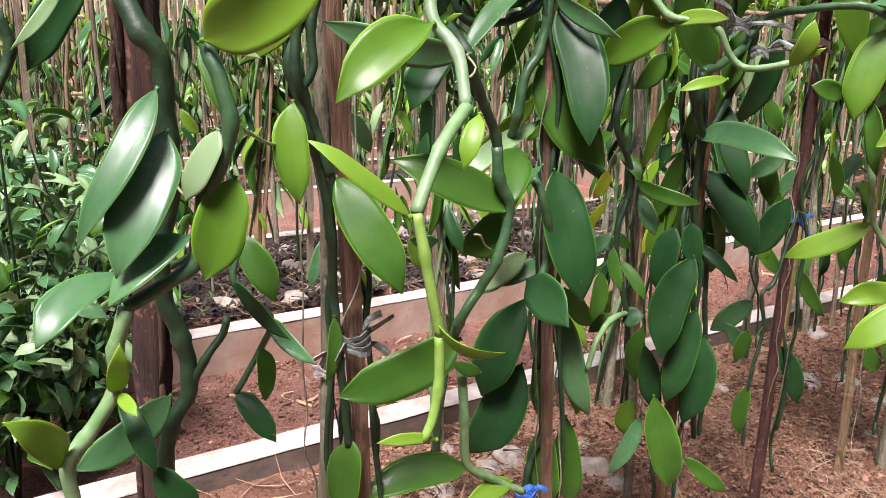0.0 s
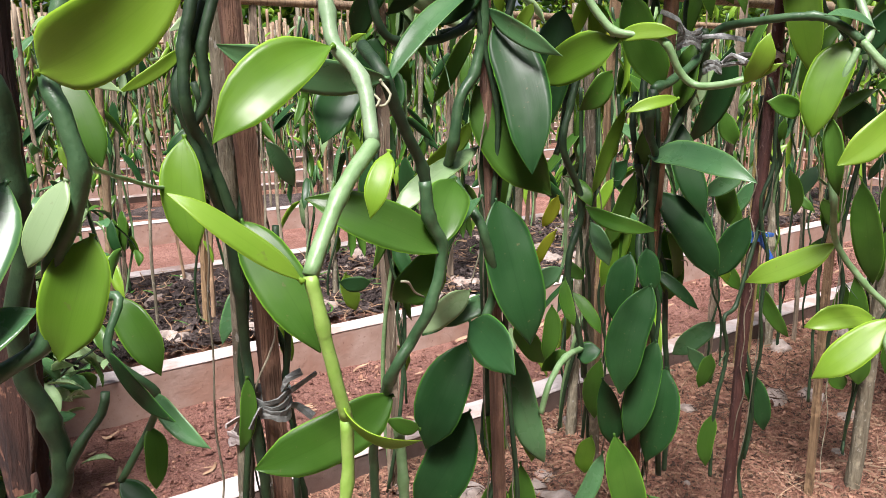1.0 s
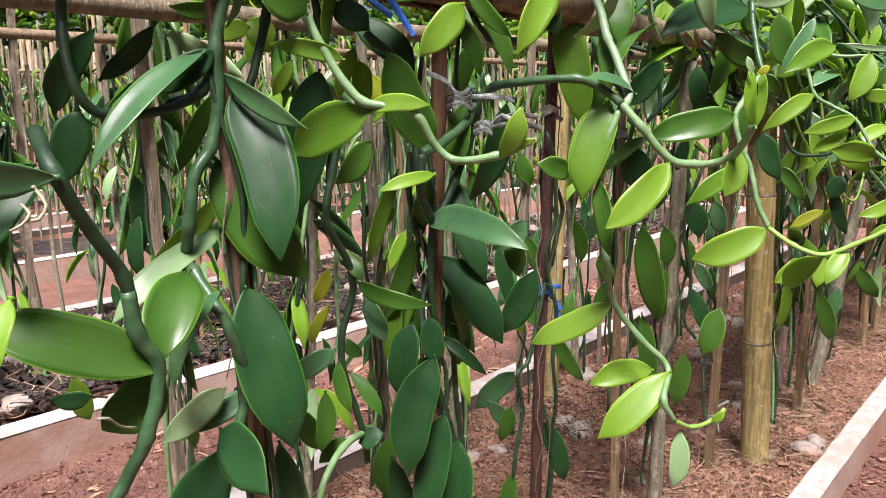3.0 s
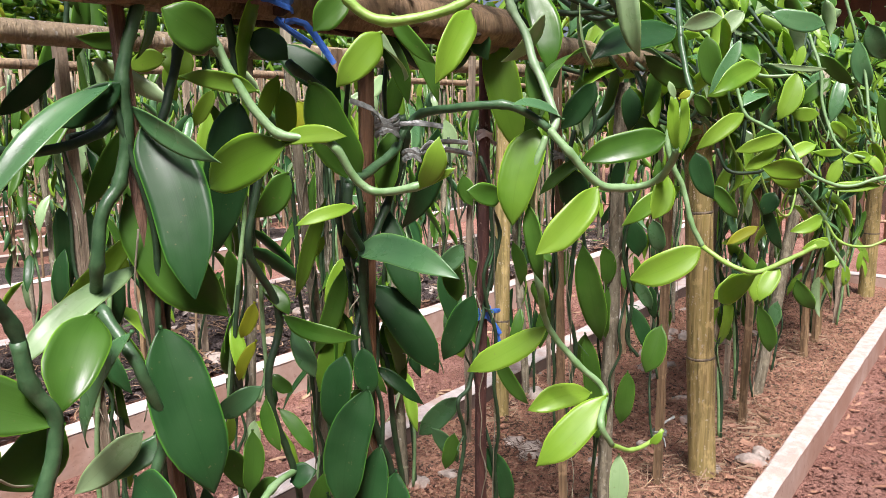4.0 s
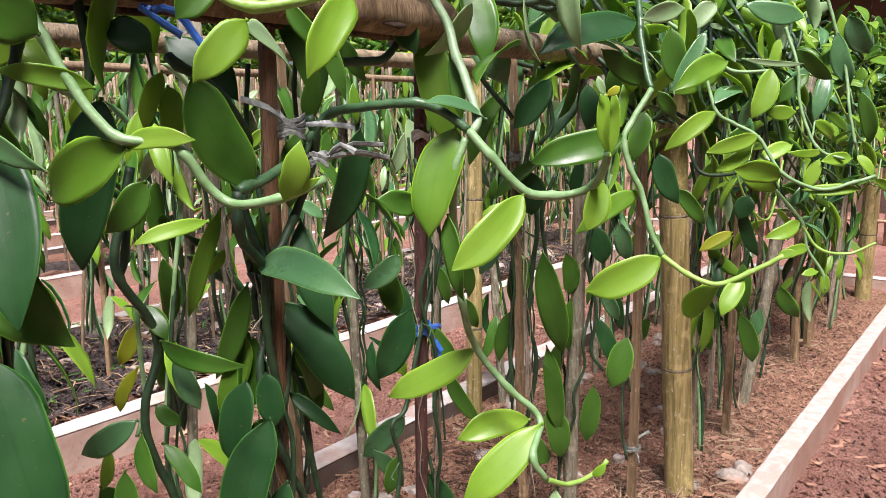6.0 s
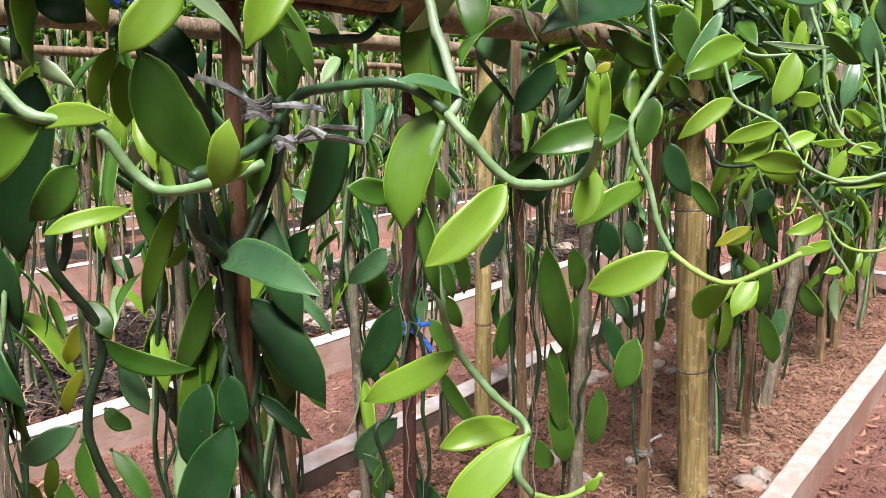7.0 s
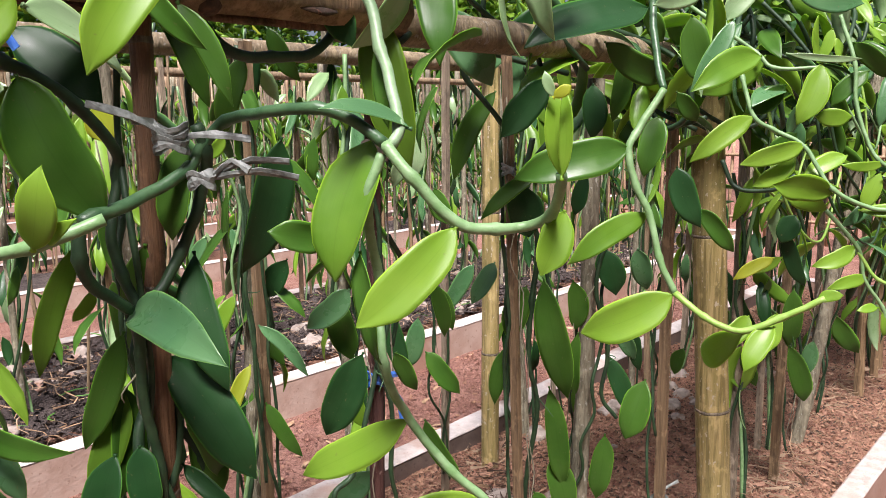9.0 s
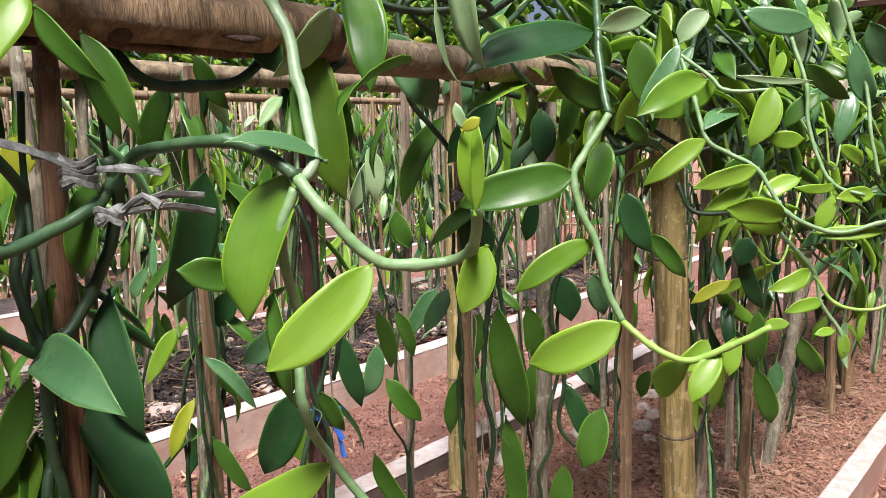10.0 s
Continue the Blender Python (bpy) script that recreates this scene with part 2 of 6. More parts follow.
def leaf_shape(bm, m, length, width, bend, fold, wave, rows=12, half=3, thick=0.0011, seed=0.0):
    """One fleshy pointed leaf: base at the origin of m, along its y, facing its z."""
    uv = bm.loops.layers.uv.verify()
    top, low = [], []
    peak, blunt = 0.84 + 0.24 * math.sin(seed * 3.3) ** 2, 0.66 + 0.2 * math.sin(seed * 5.1) ** 2
    sway = 0.26 * math.sin(seed * 2.3) * length
    for i in range(rows + 1):
        v = 0.5 - 0.5 * math.cos(math.pi * (i / rows) ** 1.08)
        u0 = v ** peak
        w = 0.5 * width * (1.001 - abs(2 * u0 - 1) ** 2.6) ** blunt * (1 - 0.42 * (max(0.0, v - 0.76) / 0.24) ** 1.4) * (1 - 0.34 * (max(0.0, 0.2 - v) / 0.2) ** 1.3)
        if i == rows:
            w = 0.012 * width
        a = bend * v
        y = length * (math.sin(a) / bend if abs(bend) > 1e-3 else v)
        z = -length * ((1 - math.cos(a)) / bend if abs(bend) > 1e-3 else 0) - 0.05 * length * (max(0.0, v - 0.75) / 0.25) ** 2
        tr, lr = [], []
        for j in range(-half, half + 1):
            u = j / half
            x = sway * v * (1 - v) + u * w * (1 + 0.08 * math.sin(5 * v + seed * 1.3 + (2 if u > 0 else 0)) * abs(u))
            zz = z + fold * 1.6 * w * u * u + wave * width * math.sin(7.0 * v + 2.5 * u + seed) * abs(u) * 0.5
            t = thick * (1 - 0.75 * abs(u) ** 3)
            tr.append((bm.verts.new(m @ Vector((x, y, zz + t))), (0.5 + 0.5 * u, v)))
            lr.append((bm.verts.new(m @ Vector((x, y, zz - t))), (0.5 + 0.5 * u, v)))
        top.append(tr), low.append(lr)

    def quad(*c):
        f = bm.faces.new([q[0] for q in c])
        for loop, q in zip(f.loops, c):
            loop[uv].uv = q[1]

    for i in range(rows):
        for j in range(2 * half):
            quad(top[i][j], top[i][j + 1], top[i + 1][j + 1], top[i + 1][j])
            quad(low[i][j + 1], low[i][j], low[i + 1][j], low[i + 1][j + 1])
        for j, flip in ((0, False), (2 * half, True)):
            c = (low[i][j], top[i][j], top[i + 1][j], low[i + 1][j])
            quad(*(c[::-1] if flip else c))
    return bm


def leaf_frame(base, tip, facing, bend):
    """The pose and the length of a bent leaf whose ends are base and tip."""
    base, tip = Vector(base), Vector(tip)
    chord = tip - base
    full = chord.length * (bend / 2) / math.sin(bend / 2) if abs(bend) > 1e-3 else chord.length
    y = chord.normalized()
    z = Vector(facing)
    z = (z - y * z.dot(y)).normalized()
    x = y.cross(z)
    turn = Matrix((x, y, z)).transposed().to_4x4()
    return Matrix.Translation(base) @ turn @ Matrix.Rotation(bend / 2, 4, "X"), full


# ---- ground, beds and kerbs ----
def rolling(x, y, amount):
    return amount * (noise.noise((x * 2.3, y * 2.3, 0.3)) + 0.6 * noise.noise((x * 9, y * 9, 1.3)) + 0.4 * noise.noise((x * 31, y * 31, 2.3)) + 0.3 * noise.noise((x * 74, y * 74, 4.1)))


def sheet(name, xs, ys, z, amount, mat, label):
    bm = bmesh.new()
    grid = [[bm.verts.new((x, y, z + rolling(x, y, amount))) for y in ys] for x in xs]
    for i in range(len(xs) - 1):
        for j in range(len(ys) - 1):
            bm.faces.new((grid[i][j], grid[i + 1][j], grid[i + 1][j + 1], grid[i][j + 1]))
    return tagged(part(name, bm, mat), label, "ground", kind="structure")


def steps(a, b, n):
    return [a + (b - a) * i / n for i in range(n + 1)]


PATH_Z = -0.045
sheet("ground", [-300, -60, -20, -8] + steps(-3, 9, 150) + [20, 60, 300], [-300, -60, -20, -6] + steps(-2, 5, 90) + steps(5.2, 16, 30) + [30, 60, 300], PATH_Z, 0.008, PATH_SOIL, "bare trodden red soil path between the beds")
# (name, first y, last y, soil height, kerb height, first x, last x)
BEDS = ((0.497, 1.645, 0.0, 0.063, -3.0, 5.5), (2.32, 3.6, 0.04, 0.1, -3.0, 7.0), (4.75, 5.95, 0.05, 0.1, -4.0, 9.0), (6.6, 7.7, 0.05, 0.1, -4.0, 11.0), (8.4, 9.5, 0.05, 0.1, -4.0, 12.0), (10.2, 11.3, 0.05, 0.1, -4.0, 13.0))


def kerb(name, x0, x1, y0, y1, top, bottom, along_x=True, body=None, cap=None):
    """A low cement kerb with a pale skimmed top, its edges a little uneven."""
    ob = tagged(new(name), "low mud-stained cement kerb with a pale skimmed top", "kerb", "bed kerbs", "structure")
    for piece, za, zb, mat, grow in (("kerb_body", bottom, top - 0.006, body or KERB_BODY, 0.0), ("kerb_cap", top - 0.006, top, cap or KERB_CAP, 0.0015)):
        bm = bmesh.new()
        n = max(2, int((x1 - x0 if along_x else y1 - y0) / 0.05))
        rings = []
        for i in range(n + 1):
            s = i / n
            ring = []
            for side, z, r in ((0, za, 0), (0, zb - 0.004, 0), (0, zb, 0.005), (1, zb, 0.005), (1, zb - 0.004, 0), (1, za, 0)):
                if along_x:
                    x, y = x0 + (x1 - x0) * s, (y0 - grow + r if side == 0 else y1 + grow - r)
                else:
                    y, x = y0 + (y1 - y0) * s, (x1 + grow - r if side == 0 else x0 - grow + r)
                k = 0.0025 * noise.noise((x * 9, y * 9, side * 4 + z * 30))
                ring.append(bm.verts.new((x + (0 if along_x else k), y + (k if along_x else 0), z + 0.6 * k)))
            rings.append(ring)
        for a, b in zip(rings, rings[1:]):
            for k in range(5):
                bm.faces.new((a[k], b[k], b[k + 1], a[k + 1]))
            bm.faces.new((a[5], b[5], b[0], a[0]))
        bm.faces.new(rings[0]), bm.faces.new(rings[-1][::-1])
        bmesh.ops.recalc_face_normals(bm, faces=bm.faces)
        part(piece, bm, mat, ob, smooth=False)
    return ob


for i, (ya, yb, zs, zk, xa, xb) in enumerate(BEDS, 1):
    wide = 0.06 if i == 1 else 0.082
    kerb(f"kerb_front_{i}", xa, xb, ya, ya + wide, zk, PATH_Z - 0.05, cap=KERB_DUSTY if i == 1 else None)
    # the back kerbs have a darker body colour
    kerb(f"kerb_back_{i}", xa, xb, yb - 0.082, yb, zk, PATH_Z - 0.05, body=KERB_DARK)
    kerb(f"kerb_end_{i}", xb - 0.082, xb, ya + wide + 0.001, yb - 0.083, zk, PATH_Z - 0.05, False)
    fine = i <= 2
    sheet(f"bed_soil_{i}", ([xa, -0.4] + steps(0.0, 5.42, 420) if i == 1 else steps(xa, xb - 0.08, 170 if fine else 40)), steps(ya + wide - 0.004, yb - 0.078, 80 if i == 1 else 44 if fine else 10), zs, 0.014 if fine else 0.01, SOIL, "red soil covered with fibrous brown mulch")


# ---- stakes and poles ----
def stake(name, label, base, top, r, mat, sides=10, wobble=0.15, squash=1.0, crook=0.006, category="stake", group="stakes of the beds"):
    base, top = Vector(base), Vector(top)
    ob = thing(name, base, label, category, group)
    n = 22
    line = []
    for i in range(n + 1):
        p = base.lerp(top, i / n)
        line.append(p + Vector((noise.noise(p * 3.1), noise.noise(p * 3.1 + Vector((9, 0, 0))), 0)) * crook * math.sin(math.pi * i / n))
    part("shaft", tube(bmesh.new(), line, lambda s: r * (1.05 - 0.1 * s), sides, wobble, squash), mat, ob, smooth=sides > 6)
    return ob


def rough_post(label, base, top, r):
    """A thick branch post whose bark peels off in upright strips."""
    ob = stake("branch_post", label, base, top, r * 0.92, POST_BARK, 20, 0.5, 1.0, 0.02, "post")
    rg = random.Random(17)
    b, t = Vector(base), Vector(top)
    for k in range(34):
        s = rg.uniform(0.1, 0.9)
        a, long = rg.uniform(0, 6.28), rg.uniform(0.04, 0.16)
        side = Vector((math.cos(a), math.sin(a), 0))
        d = (t - b).normalized()
        line = [b.lerp(t, s) + side * r * q + d * long * u + Vector((-side.y, side.x, 0)) * rg.uniform(-0.004, 0.004) for u, q in ((-0.5, 0.9), (-0.2, 0.97), (0.1, 1.0), (0.35, 0.98), (0.5, rg.uniform(0.95, 1.2)))]
        part("bark_flake", tube(bmesh.new(), line, lambda q, w=rg.uniform(0.003, 0.007): w * (0.5 + math.sin(3 * q)), 6, 0.6, 0.5), BARK if k % 3 else POST_BARK, ob, "peeling strip of bark")
    return ob


def slat_stake(label, base, top, r):
    ob = stake("timber_stake", label, base, top, r * 1.2, WOOD_DEEP if "reddish" in label else WOOD_RED, 4, 0.06, 0.75, 0.004)
    return dress(ob, base, top, r, round(base[0] * 1000))


def pole_stake(label, base, top, r):
    ob = stake("branch_stake", label, base, top, r, WOOD_GREY, 12, 0.18, 1.0, 0.014)
    return dress(ob, base, top, r, round(base[0] * 1000))


def dark_stake(label, base, top, r):
    ob = stake("stick_stake", label, base, top, r, STICK, 12, 0.12, 1.0, 0.008)
    return dress(ob, base, top, r, round(base[0] * 1000))


def jointed(name, label, base, top, r, mat, gap, category, group, first=0.0):
    base, top = Vector(base), Vector(top)
    ob = thing(name, base, label, category, group)
    length, s, k = (top - base).length, 0.0, 0
    while s < length:
        e = min(length, first if first and k == 0 else s + gap * (0.85 + 0.3 * abs(noise.noise((base.x * 7 + k, base.y, 0)))))
        a, b = base.lerp(top, s / length), base.lerp(top, e / length)
        rr = r * (1.03 - 0.1 * s / length)
        line = [a.lerp(b, q) for q in (0, 0.015, 0.05, 0.5, 0.95, 0.985, 1)]
        shape = (1.0, 1.012, 1.0, 0.985, 1.0, 1.015, 1.005)
        piece = part("internode", tube(bmesh.new(), line, lambda q, rr=rr: rr * shape[min(6, round(q * 6))], 16, 0.03), mat, ob)
        if e < length:
            d = (top - base).normalized()
            part("node_ring", tube(bmesh.new(), [b + d * q for q in (-0.0035, -0.0015, 0.0015, 0.0035)], lambda q, rr=rr: rr * (1.012 if q in (0, 1) else 1.03), 16, 0.04), NODE, piece, "dark grey joint ring")
        s, k = e, k + 1
    return ob


def dress(ob, base, top, r, seed):
    """Dark winding stems and dry roots that cling to a stake."""
    rg = random.Random(seed)
    b, t = Vector(base), Vector(top)
    for k in range(4):
        ph, turn, out = rg.uniform(0, 6), rg.choice((-1, 1)) * rg.uniform(2, 6), r + rg.uniform(0.002, 0.012)
        lo, hi = rg.uniform(0.03, 0.3), rg.uniform(0.6, 0.98)
        pts = []
        for i in range(15):
            q = lo + (hi - lo) * i / 14
            a = ph + turn * q + rg.uniform(-0.5, 0.5)
            pts.append(b.lerp(t, q) + Vector((math.cos(a), math.sin(a), 0)) * (out + rg.uniform(0, 0.009)))
        part("clinging_stem" if k < 2 else "dry_root", tube(bmesh.new(), spline(pts, 0.015), 0.0034 if k < 2 else 0.0011, 7, 0.25), STEM["old"] if k < 2 else WOOD_GREY, ob, "old green vanilla stem" if k < 2 else "dry grey-brown root")
    return ob


def cane_stake(label, base, top, r):
    ob = jointed("cane_stake", label, base, top, r, CANE if "tan" in label else CANE_BROWN, 0.26, "stake", "stakes of the beds")
    return dress(ob, base, top, r, round(base[0] * 1000))


def bamboo_pole(label, base, top, r):
    return jointed("bamboo_pole", label, base, top, r, BAMBOO, 0.46, "pole", "bamboo poles", 0.4)


# ---- vanilla vines ----
def vine(label, place):
    return thing("vanilla_vine", place, label, "vine", "vanilla vines")


def stem(v, r, tone, *points):
    line = spline(points, 0.006)
    line = [p + noise.noise_vector(p * 45) * 0.22 * r * min(1.0, 0.25 * k, 0.25 * (len(line) - 1 - k)) for k, p in enumerate(line)]
    joints = [Vector(p) for p in points[1:-1:2]]

    def thick(q):
        p = line[round(q * (len(line) - 1))]
        near = min([(p - k).length for k in joints], default=1.0)
        return 0.97 * r * (1.0 - 0.12 * q) * (1 + 0.24 * math.exp(-(near / 0.005) ** 2))

    bm = tube(bmesh.new(), line, thick, 10, 0.1)
    ob = part("stem", bm, STEM[tone], v)
    if tone == "old" and len(line) > 40:
        for k in (len(line) // 3, 2 * len(line) // 3):
            p = line[k]
            way = noise.noise_vector(p * 90).normalized() + Vector((0, -0.3, -0.5))
            root = [p, p + way * 0.012, p + way * 0.024 + noise.noise_vector(p * 31) * 0.012, p + way * 0.034 + noise.noise_vector(p * 17) * 0.022 - Vector((0, 0, 0.008))]
            part("aerial_root", tube(bmesh.new(), spline(root, 0.006), lambda q: 0.0013 * (1 - 0.5 * q), 6, 0.2), STEM["root" if k % 2 else "deep"], ob, "thin aerial root")
    return ob


LEAF_COUNT = [0]


def leaf(v, base, tip, width, tone, facing, bend):
    LEAF_COUNT[0] += 1
    k = LEAF_COUNT[0]
    m, length = leaf_frame(base, tip, facing, bend)
    bm = leaf_shape(bmesh.new(), m, length, 0.95 * width, bend, 0.03 + 0.14 * abs(math.sin(k * 1.7)), 0.07, 14, 4, 0.0009, k * 0.9)
    d = Vector(tip) - Vector(base)
    b = Vector(base)
    start = len(bm.faces)
    tube(bm, [b - d * 0.02, b, b + d * 0.07], lambda q: 0.0024 - 0.0014 * q, 6)
    bm.faces.ensure_lookup_table()
    uv = bm.loops.layers.uv.verify()
    for f in bm.faces[start:]:
        for loop in f.loops:
            loop[uv].uv = (0.4, 0.02)
    return part("leaf", bm, LEAF[tone], v)


v = vine("thick old vanilla vine climbing a rough brown post", (0.127, 0.640, 0.582))
stem(v, 0.0085, "old", (0.119, 0.620, 1.030), (0.130, 0.600, 0.994), (0.143, 0.600, 0.974), (0.146, 0.610, 0.913), (0.149, 0.620, 0.871), (0.139, 0.630, 0.822), (0.141, 0.640, 0.775), (0.153, 0.640, 0.736), (0.157, 0.640, 0.687), (0.137, 0.640, 0.653), (0.127, 0.640, 0.582))
stem(v, 0.0062, "deep", (0.182, 0.560, 1.042), (0.166, 0.550, 0.990), (0.167, 0.540, 0.967), (0.173, 0.535, 0.934), (0.167, 0.540, 0.903), (0.156, 0.550, 0.877), (0.149, 0.550, 0.848), (0.144, 0.550, 0.826), (0.122, 0.550, 0.814), (0.095, 0.550, 0.801))
stem(v, 0.0062, "green", (0.095, 0.550, 0.801), (0.086, 0.555, 0.769), (0.083, 0.560, 0.736), (0.060, 0.560, 0.701), (0.046, 0.560, 0.685), (0.049, 0.560, 0.647))
stem(v, 0.005, "old", (0.044, 0.700, 1.009), (0.051, 0.700, 0.980), (0.036, 0.700, 0.945))
stem(v, 0.004, "old", (0.157, 0.640, 0.687), (0.169, 0.630, 0.715), (0.187, 0.630, 0.738), (0.191, 0.630, 0.754))
stem(v, 0.0018, "green", (0.173, 0.540, 0.937), (0.215, 0.620, 0.916), (0.262, 0.680, 0.898), (0.288, 0.700, 0.909))
leaf(v, (0.159, 0.540, 0.990), (0.221, 0.456, 1.045), 0.048, "lime", (-0.22, -0.96, 0.14), 0.5)
leaf(v, (0.166, 0.540, 0.927), (0.140, 0.547, 0.877), 0.023, "pale", (-0.69, -0.67, 0.26), 0.5)
leaf(v, (0.178, 0.546, 0.891), (0.151, 0.544, 0.815), 0.040, "olive", (-0.14, -0.89, 0.43), 0.35)
leaf(v, (0.144, 0.550, 0.849), (0.082, 0.543, 0.808), 0.028, "grey", (-0.39, -0.61, 0.69), 0.4)
leaf(v, (0.134, 0.580, 0.954), (0.066, 0.548, 0.853), 0.026, "grey", (-0.41, -0.75, 0.52), 0.7)
leaf(v, (0.139, 0.580, 0.923), (0.088, 0.537, 0.831), 0.043, "grey", (-0.22, -0.83, 0.51), 0.5)
leaf(v, (0.098, 0.600, 0.814), (0.036, 0.564, 0.780), 0.034, "grey", (-0.12, -0.57, 0.81), 0.5)
leaf(v, (0.085, 0.560, 0.733), (0.086, 0.531, 0.779), 0.016, "lime", (0.02, -0.84, -0.54), 0.7)
leaf(v, (0.085, 0.550, 0.736), (0.090, 0.518, 0.731), 0.010, "lime", (-0.55, -0.20, 0.81), 0.5)
leaf(v, (0.044, 0.560, 0.684), (0.012, 0.524, 0.742), 0.026, "lime", (0.66, -0.75, -0.10), 0.5)
leaf(v, (0.136, 0.620, 0.694), (0.058, 0.614, 0.648), 0.035, "grey", (-0.03, -0.98, 0.18), 0.3)
leaf(v, (0.092, 0.600, 0.711), (0.108, 0.561, 0.660), 0.019, "dark", (-0.16, -0.81, 0.57), 0.8)
leaf(v, (0.111, 0.580, 0.652), (0.139, 0.562, 0.621), 0.026, "dark", (-0.32, -0.92, 0.24), 0.5)
leaf(v, (0.204, 0.624, 0.829), (0.222, 0.592, 0.773), 0.027, "mid", (-0.40, -0.83, 0.39), 0.4)
leaf(v, (0.192, 0.609, 0.792), (0.216, 0.552, 0.752), 0.018, "dark", (-0.92, -0.38, -0.04), 0.3)
leaf(v, (0.220, 0.600, 0.757), (0.241, 0.551, 0.726), 0.016, "grey", (-0.64, -0.61, 0.46), 0.3)
leaf(v, (0.219, 0.623, 0.720), (0.216, 0.607, 0.675), 0.019, "mid", (-0.01, -0.93, 0.36), 0.3)
leaf(v, (0.195, 0.627, 0.680), (0.219, 0.594, 0.639), 0.023, "dark", (-0.24, -0.82, 0.52), 0.5)
stem(v, 0.0034, "deep", (0.150, 0.650, 0.800), (0.204, 0.624, 0.829), (0.192, 0.609, 0.792), (0.220, 0.600, 0.757), (0.219, 0.623, 0.720), (0.195, 0.627, 0.680))
leaf(v, (0.108, 0.700, 1.034), (0.062, 0.692, 0.965), 0.031, "dark", (0.11, -0.99, 0.03), 0.3)
leaf(v, (0.091, 0.680, 1.032), (0.049, 0.650, 0.982), 0.010, "pale", (0.20, -0.90, 0.38), 0.4)
leaf(v, (0.181, 0.593, 0.992), (0.205, 0.559, 0.978), 0.011, "pale", (-0.77, -0.62, 0.16), 0.5)
leaf(v, (0.242, 0.787, 0.937), (0.230, 0.794, 0.959), 0.014, "lime", (-0.55, -0.83, -0.00), 0.5)
leaf(v, (0.223, 0.800, 0.898), (0.207, 0.810, 0.924), 0.013, "lime", (-0.45, -0.89, 0.08), 0.5)
leaf(v, (0.193, 0.674, 0.989), (0.207, 0.642, 0.923), 0.023, "mid", (-0.25, -0.89, 0.37), 0.3)

v = vine("slender bright green young vanilla shoot hanging down", (0.340, 0.478, 0.944))
stem(v, 0.0058, "pale", (0.365, 0.600, 1.150), (0.345, 0.560, 1.097), (0.338, 0.540, 1.056), (0.337, 0.530, 1.030), (0.336, 0.520, 1.008), (0.345, 0.500, 0.986), (0.340, 0.478, 0.944))
stem(v, 0.0056, "green", (0.340, 0.478, 0.944), (0.304, 0.460, 0.915), (0.273, 0.440, 0.874))
stem(v, 0.0046, "bright", (0.273, 0.440, 0.874), (0.278, 0.436, 0.844), (0.285, 0.434, 0.805), (0.291, 0.434, 0.780))
stem(v, 0.0044, "bright", (0.291, 0.434, 0.780), (0.290, 0.434, 0.737), (0.284, 0.434, 0.711), (0.277, 0.434, 0.698))
leaf(v, (0.331, 0.514, 1.006), (0.245, 0.508, 0.949), 0.039, "olive", (-0.27, -0.85, 0.46), 0.45)
leaf(v, (0.267, 0.440, 0.872), (0.203, 0.460, 0.927), 0.016, "lime", (0.08, -0.87, 0.49), 0.5)
leaf(v, (0.290, 0.436, 0.790), (0.313, 0.389, 0.777), 0.020, "lime", (-0.55, -0.55, -0.63), 1.4)
leaf(v, (0.289, 0.434, 0.696), (0.243, 0.441, 0.702), 0.010, "lime", (-0.11, -0.96, 0.27), 0.8)
leaf(v, (0.347, 0.470, 0.939), (0.325, 0.458, 0.901), 0.017, "lime", (-0.51, -0.67, 0.54), 1.0)
leaf(v, (0.344, 0.515, 1.008), (0.347, 0.499, 1.014), 0.004, "lime", (-0.96, -0.22, -0.18), 0.4)

v = vine("dark vanilla vine looping on a split timber stake", (0.343, 0.700, 0.549))
stem(v, 0.0056, "old", (0.311, 0.690, 1.052), (0.296, 0.690, 1.016), (0.284, 0.690, 0.992), (0.281, 0.690, 0.966), (0.291, 0.690, 0.937), (0.298, 0.690, 0.904), (0.316, 0.700, 0.865), (0.325, 0.700, 0.796), (0.332, 0.710, 0.730), (0.333, 0.700, 0.655), (0.339, 0.700, 0.599), (0.343, 0.700, 0.549))
stem(v, 0.005, "old", (0.313, 0.680, 1.051), (0.300, 0.680, 1.010), (0.301, 0.680, 0.969), (0.288, 0.685, 0.945))
stem(v, 0.0055, "old", (0.298, 0.680, 1.059), (0.285, 0.680, 1.006), (0.284, 0.680, 0.962), (0.303, 0.690, 0.918), (0.322, 0.690, 0.862))
stem(v, 0.0062, "green", (0.495, 0.700, 0.620), (0.489, 0.680, 0.555), (0.494, 0.680, 0.496), (0.516, 0.680, 0.471), (0.588, 0.680, 0.422))
leaf(v, (0.283, 0.688, 0.937), (0.277, 0.662, 0.843), 0.035, "olive", (-0.28, -0.90, 0.33), 0.35)
leaf(v, (0.289, 0.690, 1.009), (0.237, 0.695, 0.974), 0.012, "lime", (-0.05, -1.00, -0.09), 0.6)
leaf(v, (0.426, 0.600, 0.985), (0.308, 0.669, 1.010), 0.034, "grey", (-0.53, -0.81, -0.25), 0.35)
leaf(v, (0.428, 0.642, 0.990), (0.382, 0.633, 0.932), 0.040, "dark", (-0.46, -0.85, 0.24), 0.3)
leaf(v, (0.329, 0.690, 0.860), (0.365, 0.618, 0.752), 0.049, "mid", (-0.34, -0.83, 0.44), 0.3)
leaf(v, (0.328, 0.700, 0.708), (0.316, 0.698, 0.633), 0.016, "mid", (-0.28, -0.96, 0.07), 0.3)
